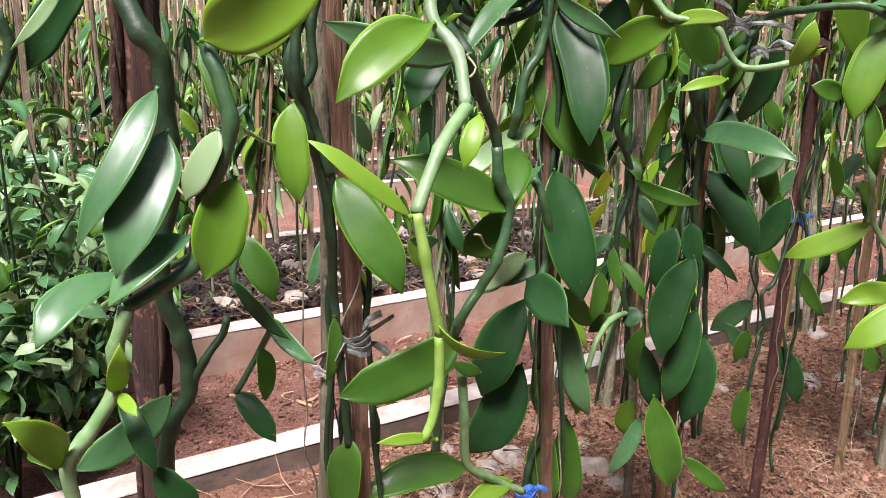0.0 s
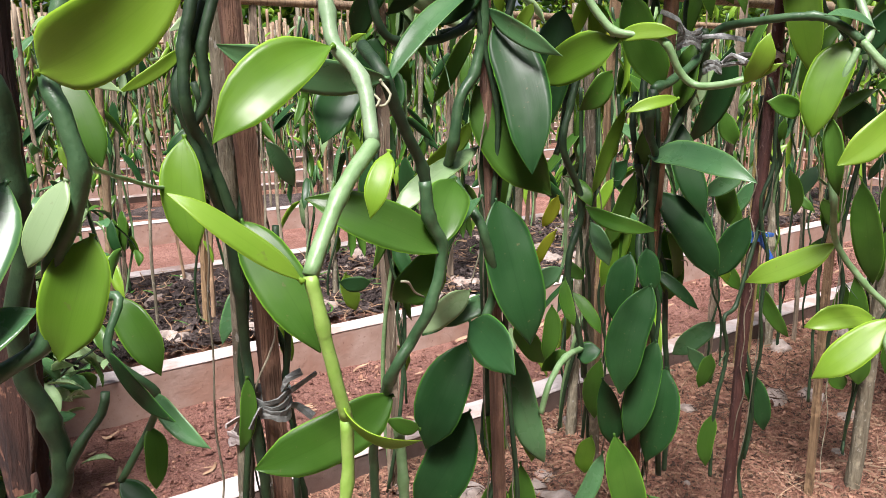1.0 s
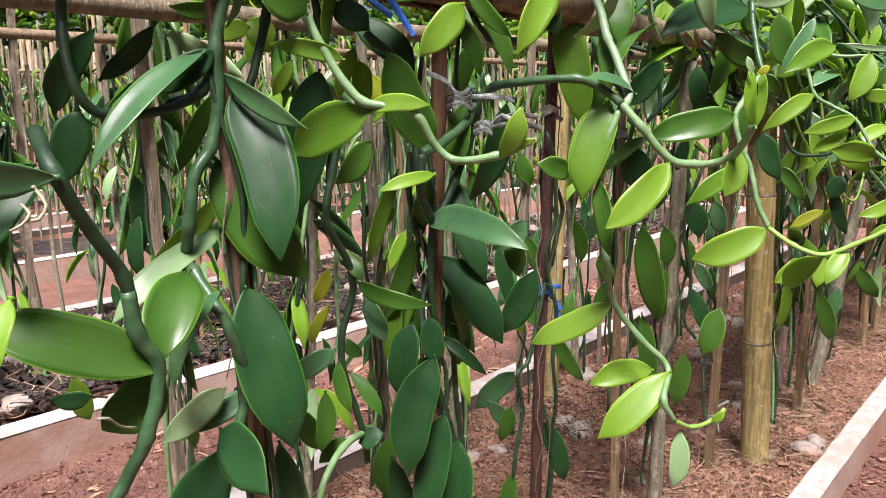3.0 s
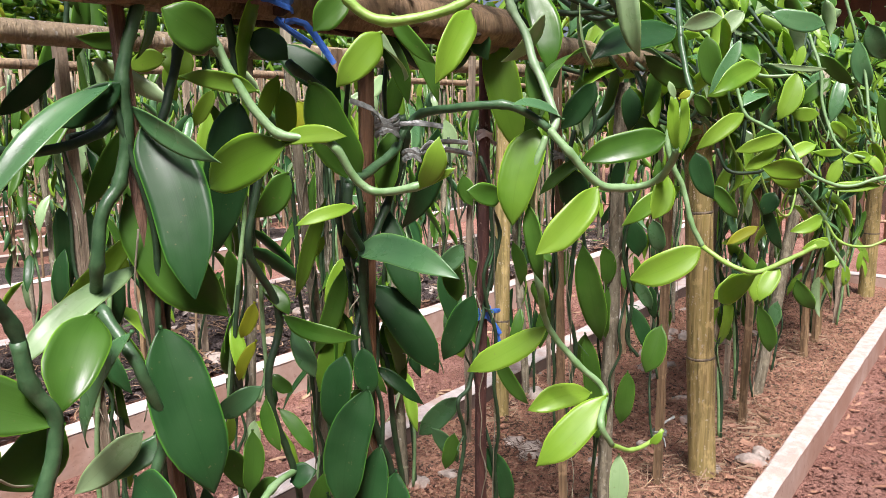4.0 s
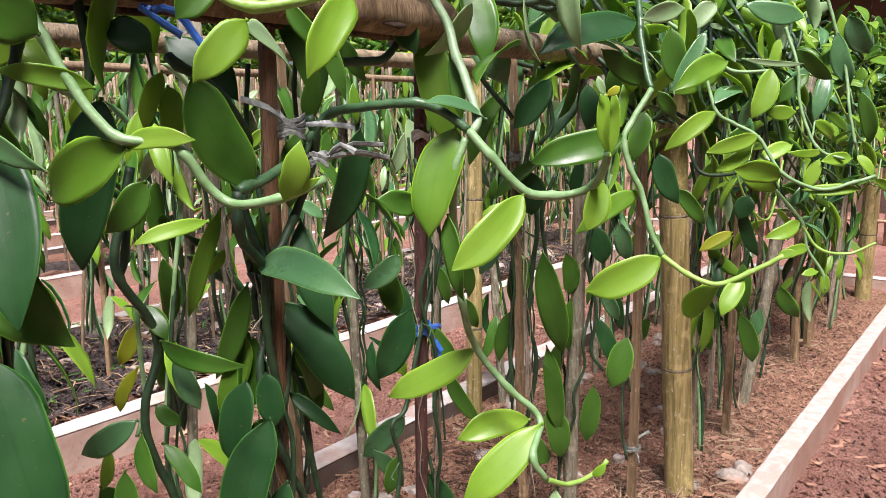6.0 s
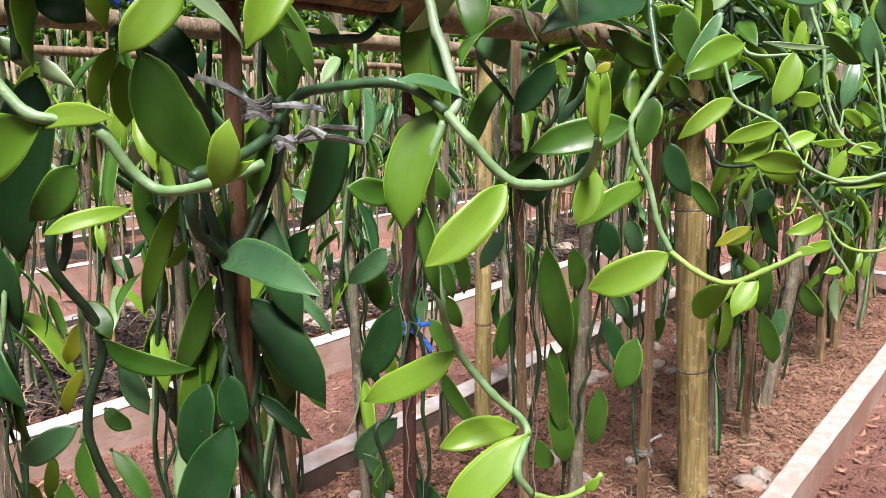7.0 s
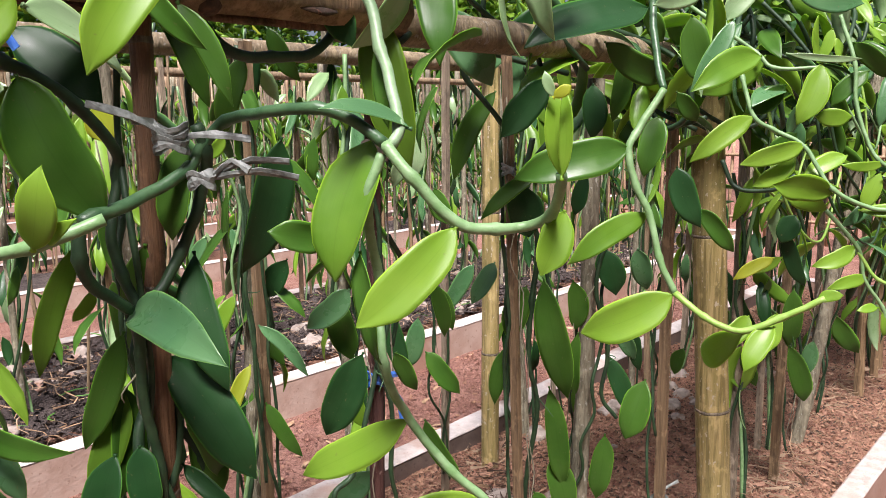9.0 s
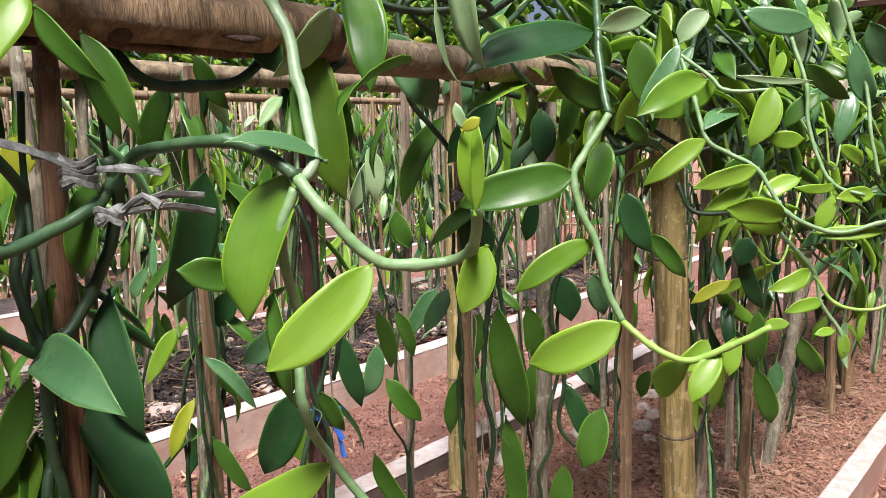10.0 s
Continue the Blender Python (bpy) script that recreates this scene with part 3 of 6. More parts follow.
leaf(v, (0.346, 0.700, 0.557), (0.326, 0.675, 0.474), 0.041, "mid", (-0.66, -0.66, 0.36), 0.3)
leaf(v, (0.359, 0.786, 0.774), (0.331, 0.773, 0.719), 0.019, "grey", (-0.51, -0.75, 0.42), 0.3)
leaf(v, (0.455, 0.647, 0.675), (0.323, 0.677, 0.624), 0.055, "mid", (-0.29, -0.90, 0.34), 0.3)
leaf(v, (0.497, 0.680, 0.485), (0.364, 0.710, 0.472), 0.047, "mid", (-0.21, -0.60, 0.77), 0.3)
leaf(v, (0.567, 0.680, 0.444), (0.491, 0.673, 0.442), 0.028, "lime", (0.05, -0.74, 0.68), 0.4)
leaf(v, (0.511, 0.680, 0.610), (0.473, 0.686, 0.630), 0.017, "mid", (-0.01, -0.97, 0.25), 0.4)
leaf(v, (0.544, 0.900, 0.733), (0.554, 0.891, 0.683), 0.025, "lime", (-0.20, -0.97, 0.15), 0.4)
leaf(v, (0.410, 0.800, 0.727), (0.416, 0.796, 0.673), 0.017, "lime", (-0.60, -0.80, -0.00), 0.4)
leaf(v, (0.443, 0.900, 0.911), (0.468, 0.882, 0.857), 0.023, "grey", (-0.50, -0.87, 0.06), 0.3)
leaf(v, (0.482, 0.800, 0.754), (0.511, 0.779, 0.754), 0.019, "dark", (-0.59, -0.81, -0.02), 0.3)

v = vine("dark green vanilla vine climbing a brown stake", (0.481, 0.620, 0.877))
stem(v, 0.006, "old", (0.439, 0.660, 1.013), (0.428, 0.610, 0.988), (0.455, 0.615, 0.938), (0.476, 0.620, 0.903), (0.481, 0.620, 0.877))
stem(v, 0.0062, "deep", (0.478, 0.620, 0.892), (0.483, 0.620, 0.858), (0.499, 0.620, 0.823), (0.484, 0.620, 0.770), (0.469, 0.630, 0.736), (0.449, 0.640, 0.696), (0.477, 0.720, 0.590), (0.488, 0.740, 0.479))
stem(v, 0.0056, "old", (0.667, 0.770, 0.899), (0.670, 0.770, 0.841), (0.671, 0.770, 0.748), (0.676, 0.770, 0.649), (0.681, 0.770, 0.545))
stem(v, 0.005, "old", (0.702, 0.780, 0.868), (0.692, 0.780, 0.809), (0.700, 0.780, 0.724), (0.708, 0.780, 0.635), (0.701, 0.780, 0.533))
stem(v, 0.0052, "old", (0.654, 0.760, 1.083), (0.639, 0.760, 1.045), (0.592, 0.760, 1.025), (0.539, 0.760, 1.022), (0.515, 0.760, 1.045), (0.512, 0.770, 1.088), (0.518, 0.780, 1.138))
stem(v, 0.0058, "old", (0.693, 0.780, 0.594), (0.676, 0.770, 0.512), (0.687, 0.760, 0.455), (0.664, 0.760, 0.392), (0.656, 0.760, 0.343))
stem(v, 0.0011, "root", (0.438, 0.600, 0.807), (0.446, 0.600, 0.805), (0.460, 0.610, 0.791), (0.477, 0.620, 0.781))
stem(v, 0.0011, "root", (0.396, 0.560, 0.984), (0.398, 0.560, 0.981), (0.399, 0.550, 0.973), (0.394, 0.550, 0.965), (0.387, 0.550, 0.965))
stem(v, 0.001, "root", (0.388, 0.560, 0.974), (0.389, 0.550, 0.969), (0.384, 0.550, 0.963), (0.377, 0.550, 0.960))
leaf(v, (0.502, 0.619, 0.821), (0.386, 0.674, 0.879), 0.048, "mid", (-0.19, -0.87, 0.46), 0.3)
leaf(v, (0.511, 0.637, 0.815), (0.466, 0.658, 0.770), 0.044, "mid", (-0.49, -0.86, 0.12), 0.2)
leaf(v, (0.587, 0.718, 0.874), (0.525, 0.668, 0.813), 0.053, "mid", (-0.08, -0.73, 0.68), 0.3)
leaf(v, (0.665, 0.777, 0.900), (0.532, 0.768, 0.829), 0.032, "pale", (-0.41, -0.55, 0.73), 0.35)
leaf(v, (0.677, 0.800, 0.932), (0.607, 0.828, 0.864), 0.025, "lime", (-0.38, -0.93, 0.02), 0.3)
leaf(v, (0.609, 0.699, 0.854), (0.590, 0.777, 0.727), 0.028, "grey", (-0.88, -0.15, 0.44), 0.5)
leaf(v, (0.658, 0.781, 0.718), (0.594, 0.811, 0.664), 0.033, "pale", (-0.50, -0.86, 0.11), 0.3)
leaf(v, (0.673, 0.753, 1.043), (0.660, 0.672, 0.882), 0.062, "dark", (-0.56, -0.83, -0.04), 0.14)
leaf(v, (0.657, 0.770, 0.973), (0.715, 0.698, 0.847), 0.069, "mid", (-0.65, -0.75, 0.13), 0.3)
leaf(v, (0.662, 0.736, 0.840), (0.673, 0.677, 0.674), 0.070, "dark", (-0.30, -0.91, 0.27), 0.3)
leaf(v, (0.614, 0.723, 0.701), (0.596, 0.627, 0.671), 0.054, "dark", (-0.6, -0.79, -0.02), 0.2)
leaf(v, (0.637, 0.750, 1.081), (0.508, 0.735, 0.978), 0.029, "grey", (-0.51, -0.49, 0.71), 0.4)
leaf(v, (0.520, 0.770, 1.026), (0.497, 0.771, 0.959), 0.035, "dark", (-0.31, -0.95, 0.09), 0.3)
leaf(v, (0.511, 0.800, 1.024), (0.532, 0.754, 1.096), 0.030, "dark", (-0.63, -0.72, -0.27), 0.3)
leaf(v, (0.565, 0.820, 1.055), (0.603, 0.781, 1.105), 0.022, "dark", (-0.44, -0.84, -0.32), 0.3)
leaf(v, (0.649, 0.768, 0.657), (0.581, 0.771, 0.525), 0.065, "dark", (-0.49, -0.67, 0.55), 0.3)
leaf(v, (0.649, 0.768, 0.559), (0.576, 0.788, 0.430), 0.068, "dark", (-0.46, -0.64, 0.61), 0.3)
leaf(v, (0.700, 0.774, 0.614), (0.687, 0.751, 0.446), 0.030, "mid", (-0.65, -0.74, 0.15), 0.3)
leaf(v, (0.719, 0.768, 0.634), (0.742, 0.723, 0.473), 0.044, "grey", (-0.72, -0.69, 0.08), 0.3)
leaf(v, (0.741, 0.780, 0.567), (0.751, 0.754, 0.459), 0.035, "olive", (-0.40, -0.90, 0.18), 0.3)
leaf(v, (0.692, 0.760, 0.454), (0.692, 0.741, 0.335), 0.051, "mid", (-0.83, -0.55, 0.09), 0.3)
leaf(v, (0.743, 0.770, 0.452), (0.747, 0.749, 0.309), 0.046, "mid", (-0.40, -0.91, 0.13), 0.3)
leaf(v, (0.663, 0.820, 0.703), (0.618, 0.831, 0.652), 0.028, "grey", (-0.62, -0.67, 0.41), 0.3)
leaf(v, (0.808, 0.860, 0.623), (0.849, 0.834, 0.557), 0.037, "mid", (-0.66, -0.75, -0.10), 0.3)
leaf(v, (0.692, 0.800, 0.773), (0.725, 0.783, 0.766), 0.026, "mid", (-0.29, -0.77, 0.57), 0.4)
leaf(v, (0.700, 0.780, 0.707), (0.616, 0.811, 0.673), 0.029, "grey", (-0.48, -0.71, 0.51), 0.5)
leaf(v, (0.707, 0.840, 1.044), (0.655, 0.855, 0.950), 0.022, "mid", (-0.34, -0.94, 0.03), 0.4)
leaf(v, (0.769, 0.860, 1.121), (0.744, 0.894, 1.109), 0.024, "lime", (-0.77, -0.63, -0.14), 0.3)
leaf(v, (0.726, 0.840, 1.141), (0.668, 0.863, 1.136), 0.023, "mid", (-0.32, -0.87, -0.39), 0.4)
leaf(v, (0.693, 0.860, 0.902), (0.679, 0.879, 0.858), 0.036, "lime", (-0.31, -0.91, -0.28), 0.3)
leaf(v, (0.701, 0.760, 0.671), (0.664, 0.782, 0.654), 0.034, "dark", (-0.56, -0.81, 0.18), 0.3)

v = vine("vanilla vine with a thick dark stem and broad leaves", (0.629, 0.720, 0.689))
stem(v, 0.0068, "deep", (0.705, 0.755, 1.200), (0.679, 0.755, 1.167), (0.662, 0.755, 1.120), (0.653, 0.755, 1.084), (0.654, 0.755, 1.042), (0.643, 0.755, 0.990), (0.622, 0.755, 0.961), (0.612, 0.755, 0.910), (0.622, 0.785, 0.868), (0.614, 0.755, 0.864), (0.621, 0.710, 0.813), (0.646, 0.720, 0.740), (0.629, 0.720, 0.689))
stem(v, 0.0062, "old", (0.660, 0.770, 1.061), (0.633, 0.770, 1.038), (0.603, 0.770, 1.031))
stem(v, 0.007, "old", (0.683, 0.790, 0.708), (0.687, 0.790, 0.681), (0.698, 0.790, 0.636))
stem(v, 0.0048, "green", (0.706, 0.700, 1.154), (0.710, 0.680, 1.116), (0.724, 0.660, 1.070), (0.742, 0.636, 1.034), (0.770, 0.605, 1.028), (0.774, 0.590, 1.019), (0.800, 0.575, 0.978), (0.822, 0.530, 0.980), (0.861, 0.515, 0.994))
stem(v, 0.0055, "old", (0.743, 0.780, 1.176), (0.734, 0.780, 1.120), (0.717, 0.780, 1.069), (0.705, 0.780, 1.041))
stem(v, 0.005, "old", (0.779, 0.760, 1.189), (0.783, 0.750, 1.126), (0.782, 0.750, 1.080))
stem(v, 0.005, "old", (0.840, 0.800, 0.978), (0.830, 0.800, 0.905), (0.821, 0.800, 0.880))
leaf(v, (0.650, 0.750, 1.084), (0.592, 0.786, 1.047), 0.030, "dark", (-0.53, -0.85, -0.01), 0.5)
leaf(v, (0.662, 0.760, 1.063), (0.692, 0.668, 1.007), 0.024, "grey", (-0.96, -0.23, -0.12), 0.3)
leaf(v, (0.748, 0.633, 1.023), (0.723, 0.729, 0.978), 0.050, "olive", (-0.95, -0.31, -0.00), 0.3)
leaf(v, (0.748, 0.640, 1.025), (0.775, 0.578, 1.031), 0.020, "lime", (-0.91, -0.38, 0.17), 0.4)
leaf(v, (0.783, 0.577, 0.962), (0.728, 0.598, 0.949), 0.015, "lime", (-0.43, -0.83, 0.37), 0.7)
leaf(v, (0.822, 0.524, 0.980), (0.821, 0.499, 1.027), 0.024, "lime", (-0.62, -0.75, 0.2), 0.9)
leaf(v, (0.831, 0.525, 0.981), (0.833, 0.490, 0.998), 0.009, "lime", (-0.85, -0.26, -0.45), 0.5)
leaf(v, (0.702, 0.670, 1.117), (0.651, 0.672, 1.145), 0.047, "mid", (-0.06, -1.00, -0.06), 0.5)
leaf(v, (0.739, 0.660, 1.075), (0.675, 0.692, 1.088), 0.020, "olive", (-0.46, -0.87, -0.15), 0.5)
leaf(v, (0.796, 0.900, 1.134), (0.812, 0.879, 1.098), 0.041, "lime", (-0.56, -0.80, 0.22), 0.3)
leaf(v, (0.862, 0.900, 1.087), (0.845, 0.922, 1.040), 0.021, "lime", (-0.60, -0.78, -0.15), 0.3)
leaf(v, (0.813, 0.920, 1.120), (0.817, 0.915, 1.072), 0.017, "lime", (-0.65, -0.76, 0.03), 0.3)
leaf(v, (0.790, 0.680, 0.991), (0.757, 0.698, 0.945), 0.030, "mid", (-0.41, -0.91, -0.05), 0.3)
leaf(v, (0.810, 0.783, 1.068), (0.781, 0.806, 0.894), 0.058, "dark", (-0.77, -0.64, 0.06), 0.3)
leaf(v, (0.911, 0.830, 1.102), (0.891, 0.842, 1.035), 0.023, "lime", (-0.59, -0.81, 0.04), 0.3)
leaf(v, (0.917, 0.830, 1.086), (0.913, 0.822, 1.019), 0.030, "lime", (-0.65, -0.75, 0.12), 0.3)
leaf(v, (0.807, 0.750, 1.141), (0.831, 0.718, 1.114), 0.036, "dark", (-0.62, -0.72, 0.31), 0.4)

v = vine("zigzag dark vanilla stem with sparse small leaves", (0.858, 0.765, 0.557))
stem(v, 0.0052, "old", (0.825, 0.765, 1.000), (0.811, 0.765, 0.950), (0.800, 0.765, 0.893), (0.840, 0.765, 0.812), (0.816, 0.765, 0.721), (0.852, 0.765, 0.598), (0.858, 0.765, 0.557))
stem(v, 0.0028, "green", (0.830, 0.785, 0.852), (0.829, 0.785, 0.797), (0.830, 0.785, 0.740), (0.817, 0.785, 0.702))
stem(v, 0.0048, "green", (0.851, 0.765, 0.602), (0.797, 0.745, 0.606), (0.750, 0.725, 0.588), (0.736, 0.725, 0.548))
leaf(v, (0.838, 0.755, 0.812), (0.881, 0.672, 0.788), 0.023, "mid", (-0.87, -0.48, 0.11), 0.8)
leaf(v, (0.834, 0.785, 0.848), (0.841, 0.749, 0.814), 0.023, "mid", (-0.44, -0.66, 0.61), 0.3)
leaf(v, (0.842, 0.815, 0.819), (0.830, 0.831, 0.772), 0.020, "yellow", (-0.60, -0.79, -0.12), 0.3)
leaf(v, (0.841, 0.815, 0.769), (0.826, 0.836, 0.715), 0.016, "yellow", (-0.74, -0.67, -0.04), 0.3)
leaf(v, (0.857, 0.765, 0.788), (0.862, 0.732, 0.731), 0.026, "grey", (-0.78, -0.57, 0.26), 0.4)
leaf(v, (0.807, 0.765, 0.729), (0.761, 0.799, 0.698), 0.028, "grey", (-0.66, -0.74, 0.17), 0.7)
leaf(v, (0.812, 0.765, 0.714), (0.810, 0.741, 0.650), 0.019, "mid", (-0.74, -0.62, 0.26), 0.3)
leaf(v, (0.789, 0.765, 0.678), (0.774, 0.759, 0.605), 0.026, "mid", (-0.59, -0.79, 0.19), 0.3)
leaf(v, (0.847, 0.785, 0.683), (0.862, 0.739, 0.630), 0.021, "mid", (-0.47, -0.73, 0.50), 0.3)
leaf(v, (0.854, 0.805, 0.722), (0.870, 0.784, 0.699), 0.020, "mid", (-0.46, -0.79, 0.41), 0.3)
leaf(v, (0.804, 0.825, 0.682), (0.797, 0.834, 0.631), 0.015, "lime", (-0.44, -0.89, -0.10), 0.3)
leaf(v, (0.844, 0.765, 0.590), (0.866, 0.742, 0.603), 0.031, "dark", (-0.74, -0.38, 0.56), 0.5)
leaf(v, (0.825, 0.765, 0.602), (0.788, 0.780, 0.577), 0.024, "mid", (-0.52, -0.81, 0.27), 0.4)

v = vine("vanilla vine arching from a grey tape tie on a stake", (1.001, 0.770, 0.625))
stem(v, 0.006, "old", (0.895, 0.790, 1.117), (0.900, 0.780, 1.106), (0.923, 0.780, 1.096), (0.958, 0.780, 1.070), (0.995, 0.790, 1.028), (1.000, 0.800, 1.003), (0.984, 0.790, 0.946), (0.987, 0.780, 0.905), (0.994, 0.770, 0.869), (0.993, 0.770, 0.826), (0.993, 0.770, 0.771), (1.005, 0.770, 0.696), (1.001, 0.770, 0.625))
stem(v, 0.0066, "old", (0.931, 0.730, 0.967), (0.928, 0.730, 0.935), (0.942, 0.740, 0.908), (0.982, 0.760, 0.874))
stem(v, 0.0066, "deep", (0.931, 0.730, 0.967), (0.943, 0.730, 0.971), (0.984, 0.740, 0.980), (1.049, 0.750, 1.007), (1.065, 0.750, 1.027), (1.082, 0.730, 1.053), (1.086, 0.660, 1.061), (1.101, 0.610, 1.063), (1.122, 0.585, 1.052), (1.138, 0.560, 1.030))
stem(v, 0.0058, "green", (1.138, 0.560, 1.030), (1.146, 0.535, 1.000), (1.175, 0.505, 0.957), (1.204, 0.485, 0.951), (1.231, 0.470, 0.951), (1.232, 0.442, 0.964), (1.205, 0.414, 0.994), (1.199, 0.410, 1.004))
stem(v, 0.0066, "old", (1.060, 0.750, 1.050), (1.069, 0.750, 1.023), (1.067, 0.760, 0.981), (1.045, 0.770, 0.921), (1.019, 0.770, 0.886), (0.994, 0.770, 0.869))
stem(v, 0.0058, "old", (1.010, 0.790, 0.793), (1.038, 0.790, 0.753), (1.024, 0.780, 0.686), (1.006, 0.780, 0.653), (0.996, 0.780, 0.617))
stem(v, 0.0066, "old", (1.091, 0.790, 1.172), (1.098, 0.780, 1.145), (1.124, 0.770, 1.123), (1.169, 0.770, 1.122), (1.225, 0.770, 1.129), (1.266, 0.780, 1.157), (1.290, 0.790, 1.188))
stem(v, 0.005, "old", (1.352, 0.770, 1.143), (1.381, 0.770, 1.161), (1.421, 0.790, 1.199))
stem(v, 0.0064, "pale", (1.184, 0.660, 1.229), (1.187, 0.650, 1.197), (1.191, 0.630, 1.163), (1.184, 0.610, 1.119), (1.173, 0.585, 1.082), (1.159, 0.562, 1.044), (1.143, 0.558, 1.027))
stem(v, 0.0036, "old", (1.090, 0.800, 1.146), (1.083, 0.800, 1.091), (1.084, 0.800, 1.045))
leaf(v, (0.991, 0.775, 0.869), (0.981, 0.601, 0.856), 0.047, "grey", (-0.72, -0.38, 0.58), 0.5)
leaf(v, (1.032, 0.787, 0.809), (1.069, 0.698, 0.686), 0.058, "dark", (-0.62, -0.71, 0.32), 0.3)
leaf(v, (0.905, 0.764, 1.092), (0.955, 0.732, 0.964), 0.063, "mid", (-0.35, -0.91, 0.22), 0.3)
leaf(v, (0.939, 0.858, 1.144), (0.986, 0.792, 1.071), 0.050, "dark", (-0.45, -0.82, 0.35), 0.3)
leaf(v, (1.184, 0.782, 1.031), (1.156, 0.834, 0.870), 0.049, "dark", (-0.46, -0.86, -0.24), 0.3)
leaf(v, (1.142, 0.582, 1.032), (1.097, 0.591, 0.906), 0.057, "olive", (-0.83, -0.49, 0.28), 0.3)
leaf(v, (1.121, 0.625, 0.939), (1.064, 0.640, 0.951), 0.033, "mid", (-0.33, -0.94, 0.09), 0.3)
leaf(v, (1.171, 0.505, 0.953), (1.083, 0.543, 0.873), 0.045, "lime", (-0.59, -0.76, 0.27), 0.3)
leaf(v, (1.167, 0.556, 1.043), (1.085, 0.583, 1.064), 0.021, "grey", (-0.68, -0.31, 0.66), 0.5)
leaf(v, (1.250, 0.440, 0.965), (1.222, 0.446, 0.909), 0.033, "lime", (-0.68, -0.68, 0.28), 0.3)
leaf(v, (1.201, 0.410, 1.000), (1.196, 0.415, 1.076), 0.019, "lime", (-0.63, -0.77, 0.01), 0.15)
leaf(v, (1.185, 0.400, 1.001), (1.185, 0.399, 1.074), 0.013, "lime", (-0.98, -0.18, 0.01), 0.2)
leaf(v, (1.169, 0.398, 1.066), (1.176, 0.386, 1.075), 0.010, "yellow", (-0.84, -0.54, -0.01), 0.4)
leaf(v, (1.188, 0.410, 1.067), (1.183, 0.416, 1.088), 0.009, "pale", (-0.82, -0.57, -0.05), 0.4)
leaf(v, (1.066, 0.782, 0.915), (1.058, 0.721, 0.780), 0.043, "dark", (-0.70, -0.64, 0.32), 0.3)
leaf(v, (0.993, 0.805, 0.840), (0.951, 0.824, 0.721), 0.031, "mid", (-0.50, -0.86, 0.07), 0.3)
leaf(v, (0.979, 0.830, 0.884), (0.959, 0.843, 0.853), 0.015, "lime", (-0.50, -0.87, 0.05), 0.4)
leaf(v, (0.954, 0.797, 0.940), (0.914, 0.815, 0.810), 0.026, "olive", (-0.22, -0.97, -0.07), 0.3)
leaf(v, (0.982, 0.765, 0.732), (0.982, 0.752, 0.664), 0.035, "dark", (-0.62, -0.77, 0.17), 0.3)
leaf(v, (0.997, 0.819, 0.776), (0.979, 0.815, 0.658), 0.042, "mid", (-0.19, -0.97, 0.12), 0.3)
leaf(v, (0.994, 0.770, 0.664), (0.963, 0.780, 0.631), 0.034, "mid", (-0.57, -0.77, 0.29), 0.3)
leaf(v, (1.039, 0.790, 0.684), (1.072, 0.729, 0.629), 0.021, "dark", (-0.67, -0.66, 0.33), 0.6)
leaf(v, (1.036, 0.770, 0.749), (1.074, 0.775, 0.661), 0.028, "mid", (-0.12, -0.99, -0.11), 0.3)
leaf(v, (1.012, 0.780, 0.931), (1.014, 0.814, 0.840), 0.029, "mid", (-0.65, -0.71, -0.27), 0.3)
leaf(v, (1.050, 0.758, 1.031), (1.030, 0.761, 0.937), 0.035, "mid", (-0.75, -0.65, 0.12), 0.3)
leaf(v, (1.365, 0.730, 1.261), (1.332, 0.671, 1.118), 0.051, "mid", (-0.78, -0.49, 0.38), 0.3)
leaf(v, (1.338, 0.780, 1.187), (1.344, 0.733, 0.990), 0.063, "olive", (-0.69, -0.71, 0.16), 0.3)
leaf(v, (1.391, 0.800, 1.126), (1.404, 0.786, 1.051), 0.028, "mid", (-0.50, -0.86, 0.08), 0.3)
leaf(v, (1.248, 0.790, 1.210), (1.267, 0.745, 1.137), 0.040, "dark", (-0.85, -0.52, 0.11), 0.4)
leaf(v, (1.166, 0.790, 1.224), (1.134, 0.802, 1.152), 0.021, "olive", (-0.30, -0.95, -0.02), 0.3)
leaf(v, (1.092, 0.790, 1.210), (1.079, 0.780, 1.107), 0.021, "dark", (-0.38, -0.91, 0.14), 0.3)
leaf(v, (1.051, 0.794, 1.179), (1.072, 0.747, 1.069), 0.029, "mid", (-0.74, -0.65, 0.14), 0.4)
leaf(v, (1.229, 0.860, 1.168), (1.253, 0.833, 1.101), 0.026, "mid", (-0.75, -0.66, -0.00), 0.3)
leaf(v, (1.183, 0.848, 1.129), (1.161, 0.865, 1.039), 0.033, "mid", (-0.74, -0.68, 0.00), 0.3)
leaf(v, (1.195, 0.630, 1.124), (1.184, 0.606, 1.043), 0.022, "mid", (-0.97, -0.16, 0.18), 0.3)

